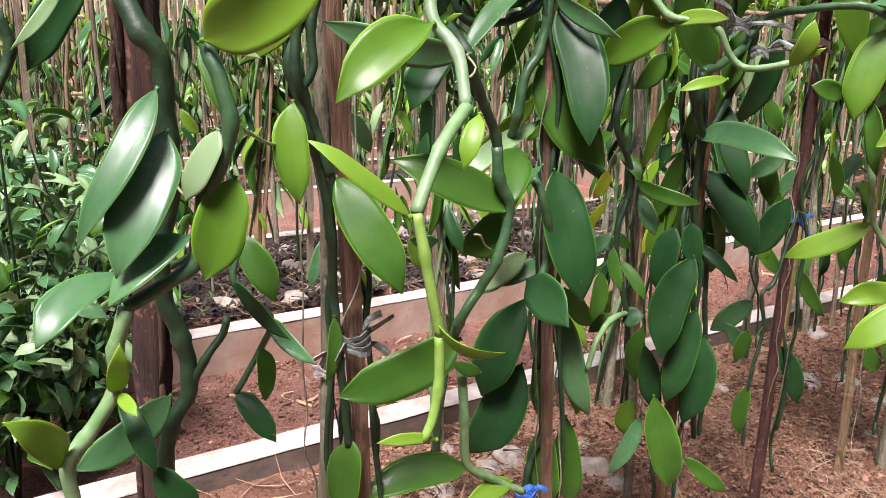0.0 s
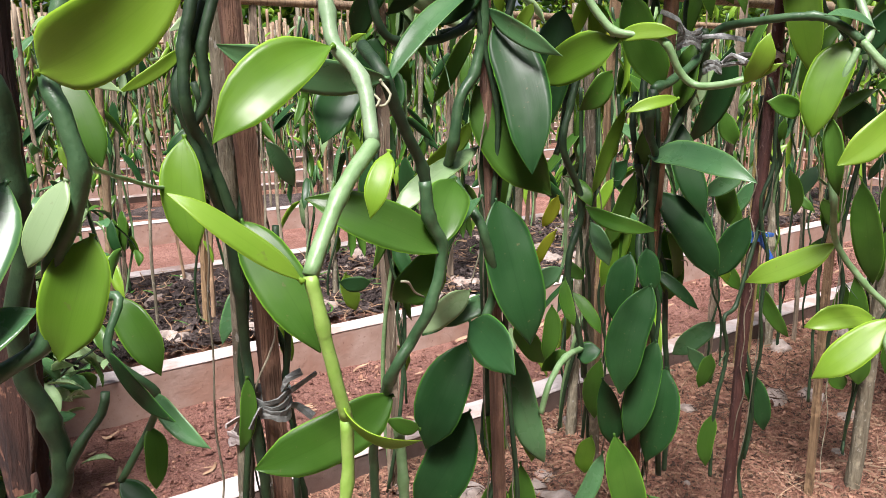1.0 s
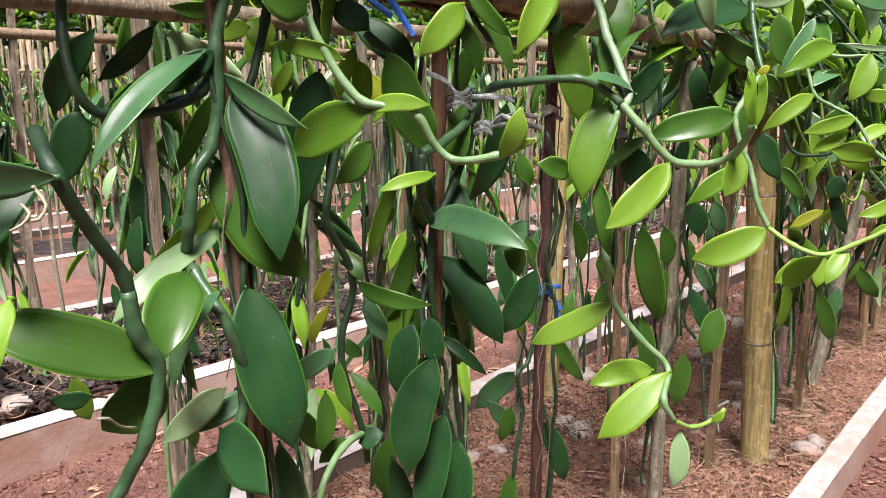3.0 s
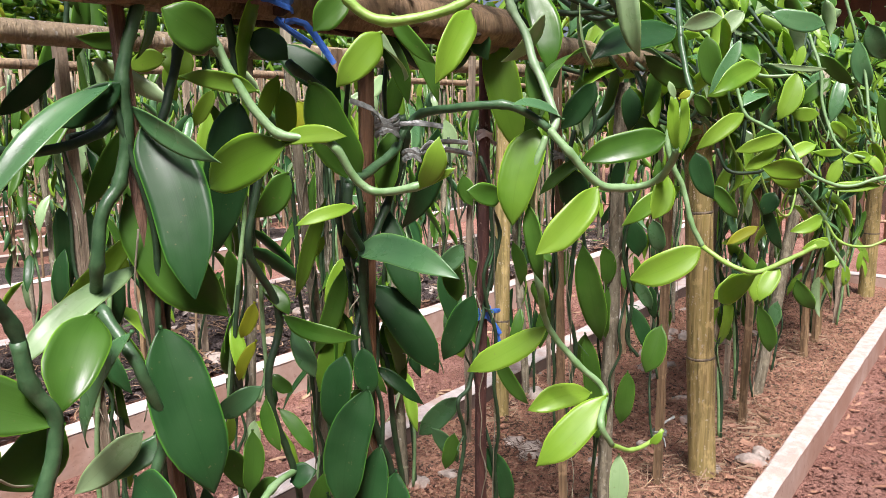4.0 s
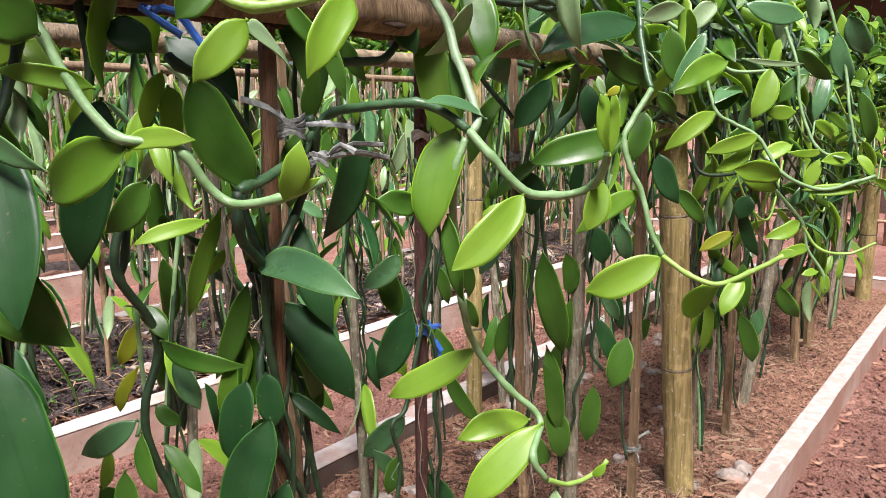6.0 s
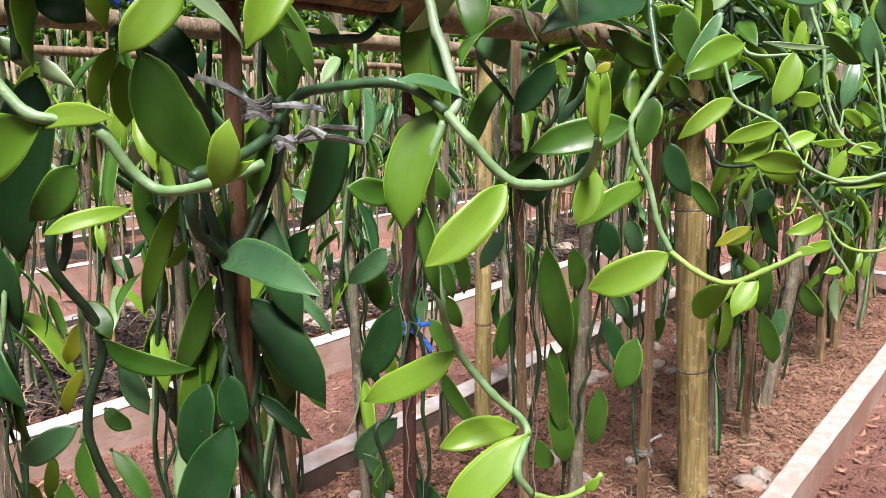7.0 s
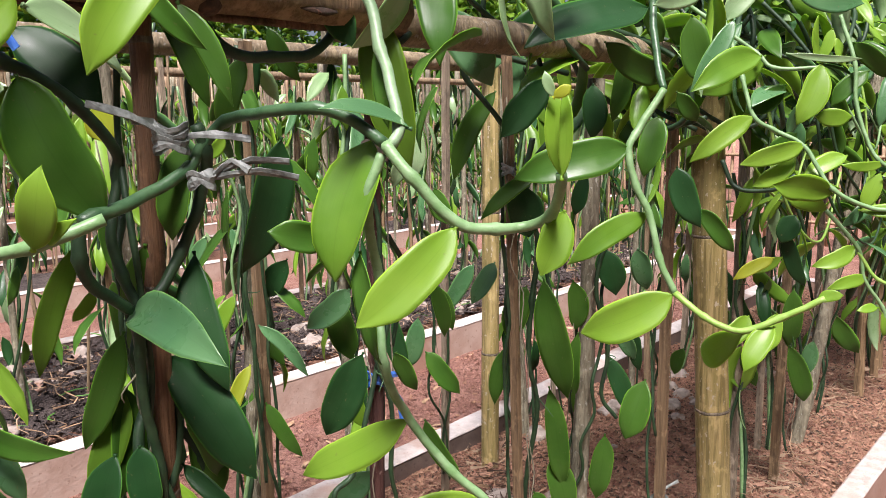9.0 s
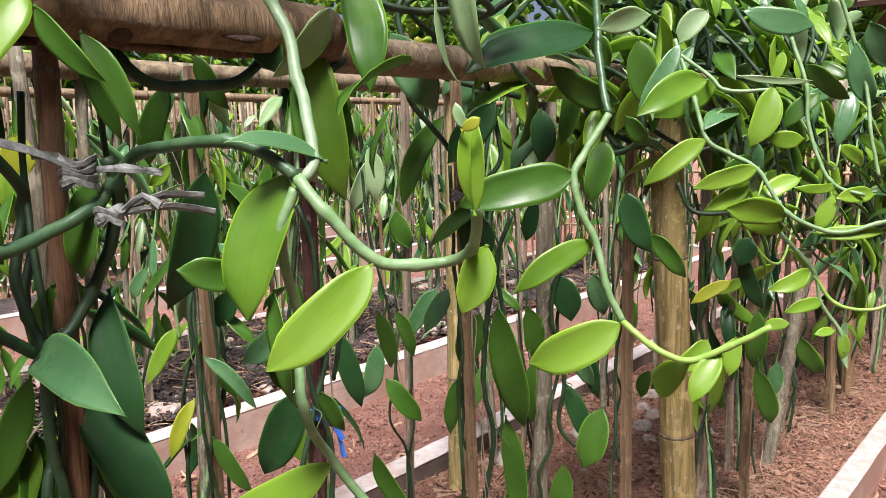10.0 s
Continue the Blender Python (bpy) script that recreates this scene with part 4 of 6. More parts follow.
v = vine("slender vanilla vine with yellowing leaves in the middle row", (1.409, 1.200, 0.386))
stem(v, 0.004, "old", (1.398, 1.200, 0.943), (1.407, 1.200, 0.854), (1.389, 1.200, 0.768), (1.401, 1.200, 0.685), (1.400, 1.200, 0.582), (1.408, 1.200, 0.484), (1.409, 1.200, 0.386))
stem(v, 0.0035, "old", (1.896, 1.300, 0.995), (1.914, 1.300, 0.838), (1.969, 1.300, 0.640), (1.982, 1.300, 0.511), (1.957, 1.300, 0.388), (2.012, 1.300, 0.283), (2.029, 1.300, 0.124))
stem(v, 0.003, "green", (1.370, 1.200, 0.974), (1.389, 1.200, 0.896), (1.366, 1.200, 0.812), (1.368, 1.200, 0.732))
leaf(v, (1.358, 1.150, 0.638), (1.308, 1.146, 0.553), 0.026, "yellow", (-0.45, -0.84, 0.30), 0.3)
leaf(v, (1.337, 1.150, 0.766), (1.281, 1.153, 0.683), 0.027, "lime", (-0.43, -0.86, 0.26), 0.3)
leaf(v, (1.414, 1.200, 0.688), (1.469, 1.137, 0.592), 0.026, "grey", (-0.59, -0.79, 0.17), 0.3)
leaf(v, (1.419, 1.200, 0.538), (1.461, 1.152, 0.433), 0.030, "mid", (-0.42, -0.88, 0.23), 0.3)
leaf(v, (1.950, 1.300, 0.488), (2.005, 1.238, 0.380), 0.051, "mid", (-0.50, -0.84, 0.23), 0.3)
leaf(v, (1.924, 1.300, 0.578), (1.901, 1.327, 0.449), 0.048, "grey", (-0.70, -0.71, -0.02), 0.3)
leaf(v, (1.723, 1.200, 0.667), (1.751, 1.168, 0.505), 0.047, "dark", (-0.42, -0.90, 0.10), 0.3)
leaf(v, (2.133, 1.300, 0.679), (2.085, 1.355, 0.553), 0.046, "grey", (-0.76, -0.65, 0.01), 0.3)
leaf(v, (1.989, 1.300, 0.650), (2.015, 1.270, 0.534), 0.040, "mid", (-0.85, -0.53, -0.06), 0.3)
leaf(v, (1.320, 1.200, 0.862), (1.302, 1.221, 0.811), 0.023, "grey", (-0.76, -0.65, 0.01), 0.3)
leaf(v, (1.553, 1.300, 0.779), (1.524, 1.333, 0.700), 0.050, "dark", (-0.71, -0.70, -0.03), 0.3)
leaf(v, (1.477, 1.300, 0.910), (1.489, 1.286, 0.834), 0.024, "lime", (-0.50, -0.86, 0.08), 0.3)
leaf(v, (1.516, 1.300, 0.873), (1.553, 1.257, 0.828), 0.028, "grey", (-0.54, -0.79, 0.29), 0.3)
leaf(v, (2.027, 1.400, 1.016), (1.991, 1.441, 0.884), 0.049, "pale", (-0.51, -0.85, -0.12), 0.3)
leaf(v, (2.010, 1.400, 1.044), (2.020, 1.388, 0.912), 0.052, "pale", (-0.57, -0.82, 0.03), 0.3)
leaf(v, (1.052, 0.950, 1.075), (1.057, 0.944, 1.030), 0.037, "yellow", (-0.51, -0.86, 0.05), 0.3)
leaf(v, (2.100, 1.400, 0.876), (2.122, 1.375, 0.780), 0.056, "mid", (-0.83, -0.55, -0.05), 0.3)
leaf(v, (1.430, 1.300, 1.027), (1.402, 1.331, 0.988), 0.025, "lime", (-0.58, -0.79, -0.22), 0.3)

v = vine("vanilla runner with two long lime leaves under the rail", (0.882, 0.620, 1.149))
stem(v, 0.0056, "bright", (0.829, 0.635, 1.186), (0.834, 0.625, 1.167), (0.843, 0.611, 1.153), (0.857, 0.594, 1.146), (0.884, 0.566, 1.150), (0.909, 0.542, 1.161), (0.929, 0.525, 1.178), (0.950, 0.508, 1.203))
leaf(v, (0.852, 0.597, 1.134), (0.807, 0.617, 1.080), 0.034, "lime", (-0.49, -0.86, 0.09), 0.35)
leaf(v, (0.919, 0.531, 1.157), (0.868, 0.535, 1.083), 0.036, "lime", (-0.43, -0.90, 0.07), 0.4)
leaf(v, (0.863, 0.613, 1.130), (0.938, 0.634, 1.093), 0.042, "pale", (-0.45, -0.6, 0.65), 0.2)
leaf(v, (0.866, 0.660, 1.177), (0.833, 0.677, 1.141), 0.033, "mid", (-0.56, -0.82, 0.12), 0.3)
leaf(v, (0.990, 0.700, 1.175), (1.021, 0.658, 1.114), 0.022, "mid", (-0.86, -0.50, -0.10), 0.3)
leaf(v, (1.034, 0.720, 1.160), (1.061, 0.685, 1.067), 0.024, "mid", (-0.72, -0.70, 0.06), 0.3)

v = vine("long vanilla runner dipping and rising before bamboo pole", (1.710, 0.574, 1.089))
stem(v, 0.0062, "deep", (1.774, 0.635, 1.282), (1.763, 0.623, 1.227), (1.743, 0.609, 1.173), (1.721, 0.586, 1.111), (1.710, 0.574, 1.089))
stem(v, 0.0058, "green", (1.710, 0.574, 1.089), (1.670, 0.595, 1.026), (1.656, 0.599, 1.000), (1.656, 0.586, 0.951), (1.664, 0.566, 0.908), (1.662, 0.550, 0.850), (1.667, 0.526, 0.800))
stem(v, 0.005, "bright", (1.667, 0.526, 0.800), (1.658, 0.477, 0.774), (1.659, 0.427, 0.763), (1.678, 0.382, 0.784), (1.699, 0.335, 0.814))
stem(v, 0.0052, "old", (1.615, 0.883, 1.189), (1.619, 0.879, 1.124), (1.640, 0.856, 1.082), (1.661, 0.832, 1.040))
stem(v, 0.0048, "old", (1.724, 0.810, 1.162), (1.734, 0.799, 1.095), (1.741, 0.791, 1.027), (1.724, 0.809, 0.988))
leaf(v, (1.655, 0.600, 1.005), (1.546, 0.720, 0.966), 0.062, "mid", (-0.76, -0.62, 0.22), 0.3)
leaf(v, (1.678, 0.576, 0.910), (1.578, 0.647, 0.841), 0.040, "olive", (-0.65, -0.73, 0.19), 0.35)
leaf(v, (1.665, 0.528, 0.797), (1.599, 0.639, 0.735), 0.062, "lime", (-0.89, -0.41, 0.21), 0.3)
leaf(v, (1.661, 0.425, 0.758), (1.760, 0.525, 0.672), 0.043, "lime", (-0.79, 0.53, -0.29), 0.3)
leaf(v, (1.678, 0.390, 0.770), (1.633, 0.409, 0.718), 0.032, "lime", (-0.79, -0.28, 0.55), 0.4)
leaf(v, (1.697, 0.344, 0.811), (1.706, 0.316, 0.820), 0.017, "lime", (-0.93, -0.20, 0.32), 0.3)
leaf(v, (1.758, 0.629, 1.212), (1.554, 0.705, 1.157), 0.080, "dark", (-0.41, -0.60, 0.69), 0.35)
leaf(v, (1.702, 0.667, 1.162), (1.756, 0.583, 1.105), 0.048, "mid", (-0.88, -0.34, -0.33), 0.3)
leaf(v, (1.743, 0.610, 1.214), (1.771, 0.542, 1.228), 0.036, "pale", (-0.88, -0.42, -0.23), 0.3)
leaf(v, (1.567, 0.866, 1.221), (1.597, 0.806, 1.103), 0.065, "grey", (-0.87, -0.50, 0.03), 0.3)
leaf(v, (1.624, 0.825, 1.195), (1.658, 0.787, 1.155), 0.031, "dark", (-0.67, -0.73, 0.12), 0.3)
leaf(v, (1.721, 0.766, 1.233), (1.651, 0.820, 1.164), 0.063, "dark", (-0.67, -0.73, 0.11), 0.3)
leaf(v, (1.695, 0.770, 1.113), (1.628, 0.809, 1.022), 0.055, "dark", (-0.61, -0.78, 0.12), 0.3)
leaf(v, (1.690, 0.872, 1.095), (1.630, 0.915, 0.951), 0.039, "mid", (-0.80, -0.57, 0.16), 0.3)
leaf(v, (1.760, 0.723, 1.103), (1.752, 0.719, 1.014), 0.041, "dark", (-0.85, -0.52, 0.09), 0.3)
leaf(v, (1.758, 0.605, 1.049), (1.729, 0.613, 0.961), 0.043, "mid", (-0.92, -0.28, 0.28), 0.3)
leaf(v, (1.809, 0.596, 0.969), (1.821, 0.559, 0.874), 0.046, "dark", (-0.94, -0.33, 0.01), 0.3)
leaf(v, (1.850, 0.575, 0.899), (1.873, 0.525, 0.830), 0.033, "mid", (-0.95, -0.31, -0.10), 0.3)
leaf(v, (1.831, 0.524, 1.191), (1.775, 0.562, 1.087), 0.030, "grey", (-0.78, -0.59, 0.20), 0.3)
leaf(v, (1.842, 0.487, 1.136), (1.732, 0.538, 1.087), 0.044, "olive", (-0.56, -0.79, 0.27), 0.4)
leaf(v, (1.781, 0.674, 1.145), (1.767, 0.691, 1.044), 0.032, "mid", (-0.93, -0.35, 0.08), 0.3)
leaf(v, (1.787, 0.644, 1.215), (1.804, 0.626, 1.165), 0.032, "mid", (-0.94, -0.26, -0.21), 0.3)
leaf(v, (1.834, 0.592, 1.204), (1.855, 0.569, 1.096), 0.052, "mid", (-0.88, -0.47, -0.07), 0.3)
leaf(v, (1.828, 0.610, 1.088), (1.851, 0.585, 1.041), 0.031, "mid", (-0.91, -0.31, -0.28), 0.3)
leaf(v, (1.767, 0.738, 0.957), (1.754, 0.752, 0.888), 0.028, "dark", (-0.95, -0.29, 0.12), 0.3)
leaf(v, (1.731, 0.802, 0.958), (1.648, 0.871, 0.882), 0.028, "mid", (-0.75, -0.60, 0.28), 0.3)
leaf(v, (1.721, 0.837, 0.937), (1.728, 0.830, 0.845), 0.069, "dark", (-0.95, -0.31, -0.04), 0.3)

v = vine("vanilla shoot hanging low with lime leaves and a pale tip", (1.206, 0.490, 0.579))
stem(v, 0.0052, "green", (1.139, 0.565, 1.021), (1.128, 0.575, 0.974), (1.162, 0.600, 0.895), (1.144, 0.577, 0.816), (1.184, 0.584, 0.746), (1.210, 0.551, 0.690), (1.236, 0.518, 0.646), (1.189, 0.500, 0.616), (1.206, 0.490, 0.579))
stem(v, 0.0038, "bright", (1.206, 0.490, 0.579), (1.255, 0.480, 0.556), (1.314, 0.470, 0.554), (1.323, 0.460, 0.569))
leaf(v, (1.184, 0.584, 0.746), (1.115, 0.681, 0.678), 0.042, "lime", (-0.75, -0.5, 0.43), 0.3)
leaf(v, (1.280, 0.562, 0.619), (1.188, 0.617, 0.609), 0.041, "lime", (-0.61, -0.68, 0.40), 0.3)
leaf(v, (1.227, 0.510, 0.644), (1.131, 0.570, 0.555), 0.050, "lime", (-0.74, -0.46, 0.49), 0.35)
leaf(v, (1.231, 0.490, 0.555), (1.219, 0.491, 0.468), 0.029, "pale", (-0.84, -0.53, 0.11), 0.3)
leaf(v, (1.299, 0.470, 0.553), (1.305, 0.454, 0.573), 0.013, "lime", (-0.96, -0.29, 0.02), 0.4)
leaf(v, (1.122, 0.580, 0.929), (1.120, 0.560, 0.825), 0.030, "mid", (-1.00, 0.04, 0.01), 0.3)
leaf(v, (1.202, 0.620, 0.805), (1.217, 0.606, 0.762), 0.025, "mid", (-0.92, -0.33, -0.20), 0.3)

v = vine("vanilla vine with three long overlapping leaves low down", (1.069, 0.780, 0.322))
stem(v, 0.006, "old", (1.003, 0.810, 0.854), (1.026, 0.800, 0.793), (0.994, 0.790, 0.739), (0.990, 0.770, 0.666), (1.021, 0.770, 0.577), (1.042, 0.770, 0.525), (1.055, 0.780, 0.429), (1.069, 0.780, 0.322))
stem(v, 0.005, "old", (1.034, 0.810, 0.877), (1.005, 0.810, 0.812), (1.028, 0.800, 0.749), (1.060, 0.790, 0.683), (1.074, 0.790, 0.567), (1.097, 0.790, 0.441), (1.097, 0.790, 0.316))
stem(v, 0.005, "old", (1.015, 0.830, 0.960), (1.000, 0.820, 0.912), (1.003, 0.810, 0.854))
leaf(v, (0.965, 0.740, 0.683), (0.915, 0.744, 0.521), 0.062, "dark", (-0.76, -0.61, 0.22), 0.25)
leaf(v, (0.986, 0.740, 0.591), (0.942, 0.750, 0.433), 0.049, "dark", (-0.85, -0.48, 0.21), 0.25)
leaf(v, (1.030, 0.750, 0.533), (0.994, 0.752, 0.380), 0.059, "dark", (-0.87, -0.45, 0.20), 0.25)
leaf(v, (0.963, 0.780, 0.724), (0.942, 0.778, 0.614), 0.045, "dark", (-0.84, -0.52, 0.17), 0.3)
leaf(v, (0.995, 0.820, 0.774), (0.955, 0.825, 0.663), 0.037, "olive", (-0.59, -0.79, 0.17), 0.3)
leaf(v, (1.063, 0.797, 0.746), (1.070, 0.782, 0.632), 0.043, "mid", (-0.62, -0.62, 0.48), 0.3)
leaf(v, (0.955, 0.820, 0.544), (0.951, 0.824, 0.440), 0.033, "mid", (-0.81, -0.58, 0.01), 0.3)
leaf(v, (0.927, 0.760, 0.445), (0.948, 0.727, 0.286), 0.054, "mid", (-0.67, -0.74, 0.06), 0.3)
leaf(v, (0.972, 0.820, 0.376), (0.917, 0.837, 0.267), 0.030, "grey", (-0.80, -0.51, 0.32), 0.3)
leaf(v, (0.964, 0.840, 0.399), (0.956, 0.845, 0.331), 0.034, "olive", (-0.88, -0.47, 0.07), 0.3)
leaf(v, (1.044, 0.780, 0.291), (1.102, 0.723, 0.230), 0.030, "mid", (-0.58, -0.79, 0.19), 0.4)
leaf(v, (0.939, 0.800, 0.521), (0.948, 0.784, 0.411), 0.039, "dark", (-0.81, -0.59, 0.01), 0.3)
leaf(v, (1.058, 0.780, 0.472), (1.038, 0.784, 0.389), 0.039, "olive", (-0.62, -0.78, 0.12), 0.3)

v = vine("thin dark vanilla vine on a red-brown stake", (1.252, 0.800, 0.248))
stem(v, 0.0042, "old", (1.348, 0.820, 0.951), (1.356, 0.810, 0.855), (1.373, 0.800, 0.819), (1.342, 0.800, 0.731), (1.314, 0.800, 0.652), (1.285, 0.800, 0.577), (1.252, 0.800, 0.559), (1.271, 0.800, 0.486), (1.247, 0.800, 0.376), (1.252, 0.800, 0.248))
stem(v, 0.004, "old", (1.383, 0.820, 0.892), (1.415, 0.820, 0.838), (1.400, 0.820, 0.784), (1.384, 0.820, 0.730))
leaf(v, (1.323, 0.814, 0.735), (1.287, 0.857, 0.615), 0.055, "dark", (-0.65, -0.72, 0.24), 0.3)
leaf(v, (1.365, 0.820, 0.428), (1.386, 0.778, 0.310), 0.041, "dark", (-0.75, -0.65, 0.10), 0.3)
leaf(v, (1.246, 0.800, 0.376), (1.235, 0.800, 0.272), 0.032, "mid", (-0.89, -0.45, 0.10), 0.3)
leaf(v, (1.454, 0.950, 0.471), (1.395, 1.007, 0.394), 0.048, "grey", (-0.78, -0.60, 0.15), 0.3)
leaf(v, (1.366, 0.950, 0.434), (1.404, 0.913, 0.354), 0.033, "grey", (-0.72, -0.69, -0.03), 0.3)
leaf(v, (1.532, 0.900, 0.549), (1.565, 0.846, 0.444), 0.031, "mid", (-0.83, -0.56, 0.03), 0.3)
leaf(v, (1.374, 0.900, 0.432), (1.361, 0.913, 0.358), 0.033, "mid", (-0.70, -0.71, 0.00), 0.3)
leaf(v, (1.325, 0.840, 0.821), (1.282, 0.881, 0.769), 0.038, "grey", (-0.79, -0.59, 0.17), 0.3)
leaf(v, (1.374, 0.900, 0.655), (1.388, 0.886, 0.586), 0.029, "lime", (-0.67, -0.74, 0.01), 0.3)
leaf(v, (1.331, 0.880, 0.806), (1.346, 0.865, 0.710), 0.041, "mid", (-0.61, -0.79, 0.02), 0.3)
leaf(v, (1.493, 0.840, 0.805), (1.505, 0.828, 0.715), 0.026, "mid", (-0.71, -0.70, -0.00), 0.3)

v = vine("trailing vanilla shoots with small lime leaves beside bamboo pole", (2.145, 0.378, 0.883))
stem(v, 0.0046, "green", (2.105, 0.656, 1.232), (2.083, 0.605, 1.117), (2.073, 0.578, 1.048), (2.087, 0.547, 1.023), (2.105, 0.496, 0.991), (2.112, 0.447, 0.918), (2.145, 0.378, 0.883), (2.180, 0.319, 0.898), (2.205, 0.286, 0.910))
stem(v, 0.004, "green", (2.132, 0.462, 0.878), (2.168, 0.413, 0.807), (2.178, 0.401, 0.749), (2.200, 0.373, 0.697), (2.205, 0.365, 0.655))
stem(v, 0.0036, "bright", (2.169, 0.413, 0.801), (2.185, 0.379, 0.750), (2.215, 0.326, 0.740), (2.241, 0.279, 0.764))
stem(v, 0.004, "green", (2.216, 0.483, 1.227), (2.202, 0.449, 1.138), (2.190, 0.438, 1.063), (2.181, 0.397, 0.970), (2.200, 0.345, 0.944))
stem(v, 0.0042, "green", (2.069, 0.729, 1.273), (2.085, 0.681, 1.233), (2.109, 0.597, 1.167), (2.116, 0.561, 1.134), (2.149, 0.491, 1.132))
stem(v, 0.0046, "old", (2.126, 0.654, 0.964), (2.128, 0.625, 0.912), (2.139, 0.558, 0.910), (2.154, 0.525, 0.938))
stem(v, 0.0042, "old", (2.163, 0.605, 1.258), (2.179, 0.558, 1.205), (2.192, 0.515, 1.147))
stem(v, 0.004, "green", (2.293, 0.435, 1.340), (2.296, 0.377, 1.150), (2.273, 0.356, 1.049), (2.266, 0.338, 0.974))
leaf(v, (2.074, 0.577, 1.047), (1.986, 0.653, 0.968), 0.042, "lime", (-0.73, -0.66, 0.18), 0.3)
leaf(v, (2.106, 0.496, 0.995), (2.024, 0.576, 0.962), 0.038, "lime", (-0.70, -0.71, -0.01), 0.3)
leaf(v, (2.113, 0.513, 0.974), (2.053, 0.564, 0.922), 0.036, "lime", (-0.72, -0.67, 0.16), 0.3)
leaf(v, (2.120, 0.451, 0.910), (2.036, 0.521, 0.927), 0.053, "lime", (-0.65, -0.70, -0.30), 0.3)
leaf(v, (2.132, 0.461, 0.878), (2.071, 0.515, 0.909), 0.035, "lime", (-0.69, -0.71, -0.14), 0.3)
leaf(v, (2.150, 0.490, 1.138), (2.112, 0.514, 1.033), 0.049, "lime", (-0.89, -0.40, 0.23), 0.3)
leaf(v, (2.147, 0.495, 1.045), (2.169, 0.439, 1.044), 0.035, "lime", (-0.93, -0.37, -0.07), 0.3)
leaf(v, (2.121, 0.541, 1.158), (2.183, 0.433, 1.145), 0.014, "pale", (-0.87, -0.48, -0.14), 0.3)
leaf(v, (2.190, 0.385, 0.963), (2.129, 0.439, 0.960), 0.019, "lime", (-0.66, -0.75, -0.08), 0.4)
leaf(v, (2.166, 0.443, 0.974), (2.106, 0.495, 0.939), 0.034, "lime", (-0.72, -0.48, 0.50), 0.3)
leaf(v, (2.141, 0.409, 0.880), (2.198, 0.308, 0.884), 0.027, "lime", (-0.80, -0.43, 0.41), 0.4)
leaf(v, (2.165, 0.418, 0.809), (2.105, 0.470, 0.778), 0.033, "lime", (-0.71, -0.63, 0.31), 0.3)
leaf(v, (2.180, 0.399, 0.753), (2.123, 0.446, 0.736), 0.026, "lime", (-0.67, -0.71, 0.22), 0.3)
leaf(v, (2.159, 0.558, 0.775), (2.115, 0.616, 0.732), 0.027, "yellow", (-0.85, -0.48, 0.22), 0.3)
leaf(v, (2.202, 0.369, 0.694), (2.203, 0.369, 0.642), 0.020, "lime", (-0.91, -0.41, -0.00), 0.3)
leaf(v, (2.194, 0.380, 0.697), (2.164, 0.406, 0.693), 0.017, "lime", (-0.61, -0.62, 0.49), 0.3)
leaf(v, (2.208, 0.336, 0.731), (2.204, 0.341, 0.680), 0.012, "lime", (-0.97, -0.23, 0.05), 0.3)
leaf(v, (2.137, 0.587, 1.157), (2.049, 0.676, 1.091), 0.050, "olive", (-0.67, -0.74, -0.10), 0.5)
leaf(v, (2.140, 0.635, 1.221), (2.082, 0.686, 1.092), 0.036, "grey", (-0.88, -0.40, 0.24), 0.3)
leaf(v, (2.210, 0.570, 1.284), (2.274, 0.459, 1.252), 0.052, "grey", (-0.85, -0.52, 0.07), 0.3)
leaf(v, (2.145, 0.549, 1.103), (2.104, 0.604, 1.055), 0.040, "mid", (-0.85, -0.49, 0.18), 0.3)
leaf(v, (2.186, 0.390, 0.945), (2.170, 0.412, 0.877), 0.030, "lime", (-0.94, -0.32, 0.13), 0.3)
leaf(v, (2.228, 0.336, 0.944), (2.173, 0.382, 0.940), 0.030, "lime", (-0.64, -0.75, 0.17), 0.3)
leaf(v, (2.206, 0.286, 0.904), (2.224, 0.249, 0.873), 0.024, "lime", (-0.93, -0.19, -0.33), 0.3)
leaf(v, (2.300, 0.373, 1.249), (2.327, 0.338, 1.168), 0.053, "grey", (-0.95, -0.04, -0.30), 0.3)
leaf(v, (2.286, 0.391, 1.212), (2.306, 0.364, 1.099), 0.043, "grey", (-0.96, -0.24, -0.12), 0.3)
leaf(v, (2.287, 0.337, 1.086), (2.303, 0.316, 0.972), 0.036, "mid", (-0.99, 0.02, -0.15), 0.3)
leaf(v, (2.181, 0.529, 0.858), (2.166, 0.548, 0.805), 0.044, "dark", (-0.96, -0.20, 0.19), 0.3)
leaf(v, (2.186, 0.548, 0.823), (2.214, 0.512, 0.714), 0.033, "dark", (-0.90, -0.43, -0.08), 0.3)
leaf(v, (2.150, 0.596, 0.654), (2.100, 0.635, 0.596), 0.046, "lime", (-0.76, -0.60, 0.25), 0.3)
leaf(v, (2.183, 0.553, 0.660), (2.160, 0.556, 0.587), 0.038, "lime", (-0.93, -0.22, 0.28), 0.3)
leaf(v, (2.171, 0.622, 1.285), (2.136, 0.667, 1.229), 0.044, "pale", (-0.86, -0.49, 0.14), 0.3)
leaf(v, (2.192, 0.488, 1.201), (2.179, 0.505, 1.140), 0.022, "lime", (-0.98, -0.03, 0.20), 0.3)
leaf(v, (2.216, 0.456, 1.176), (2.265, 0.393, 1.112), 0.037, "mid", (-0.87, -0.21, -0.46), 0.3)
leaf(v, (2.225, 0.432, 1.125), (2.188, 0.480, 1.064), 0.036, "mid", (-0.90, -0.36, 0.25), 0.3)
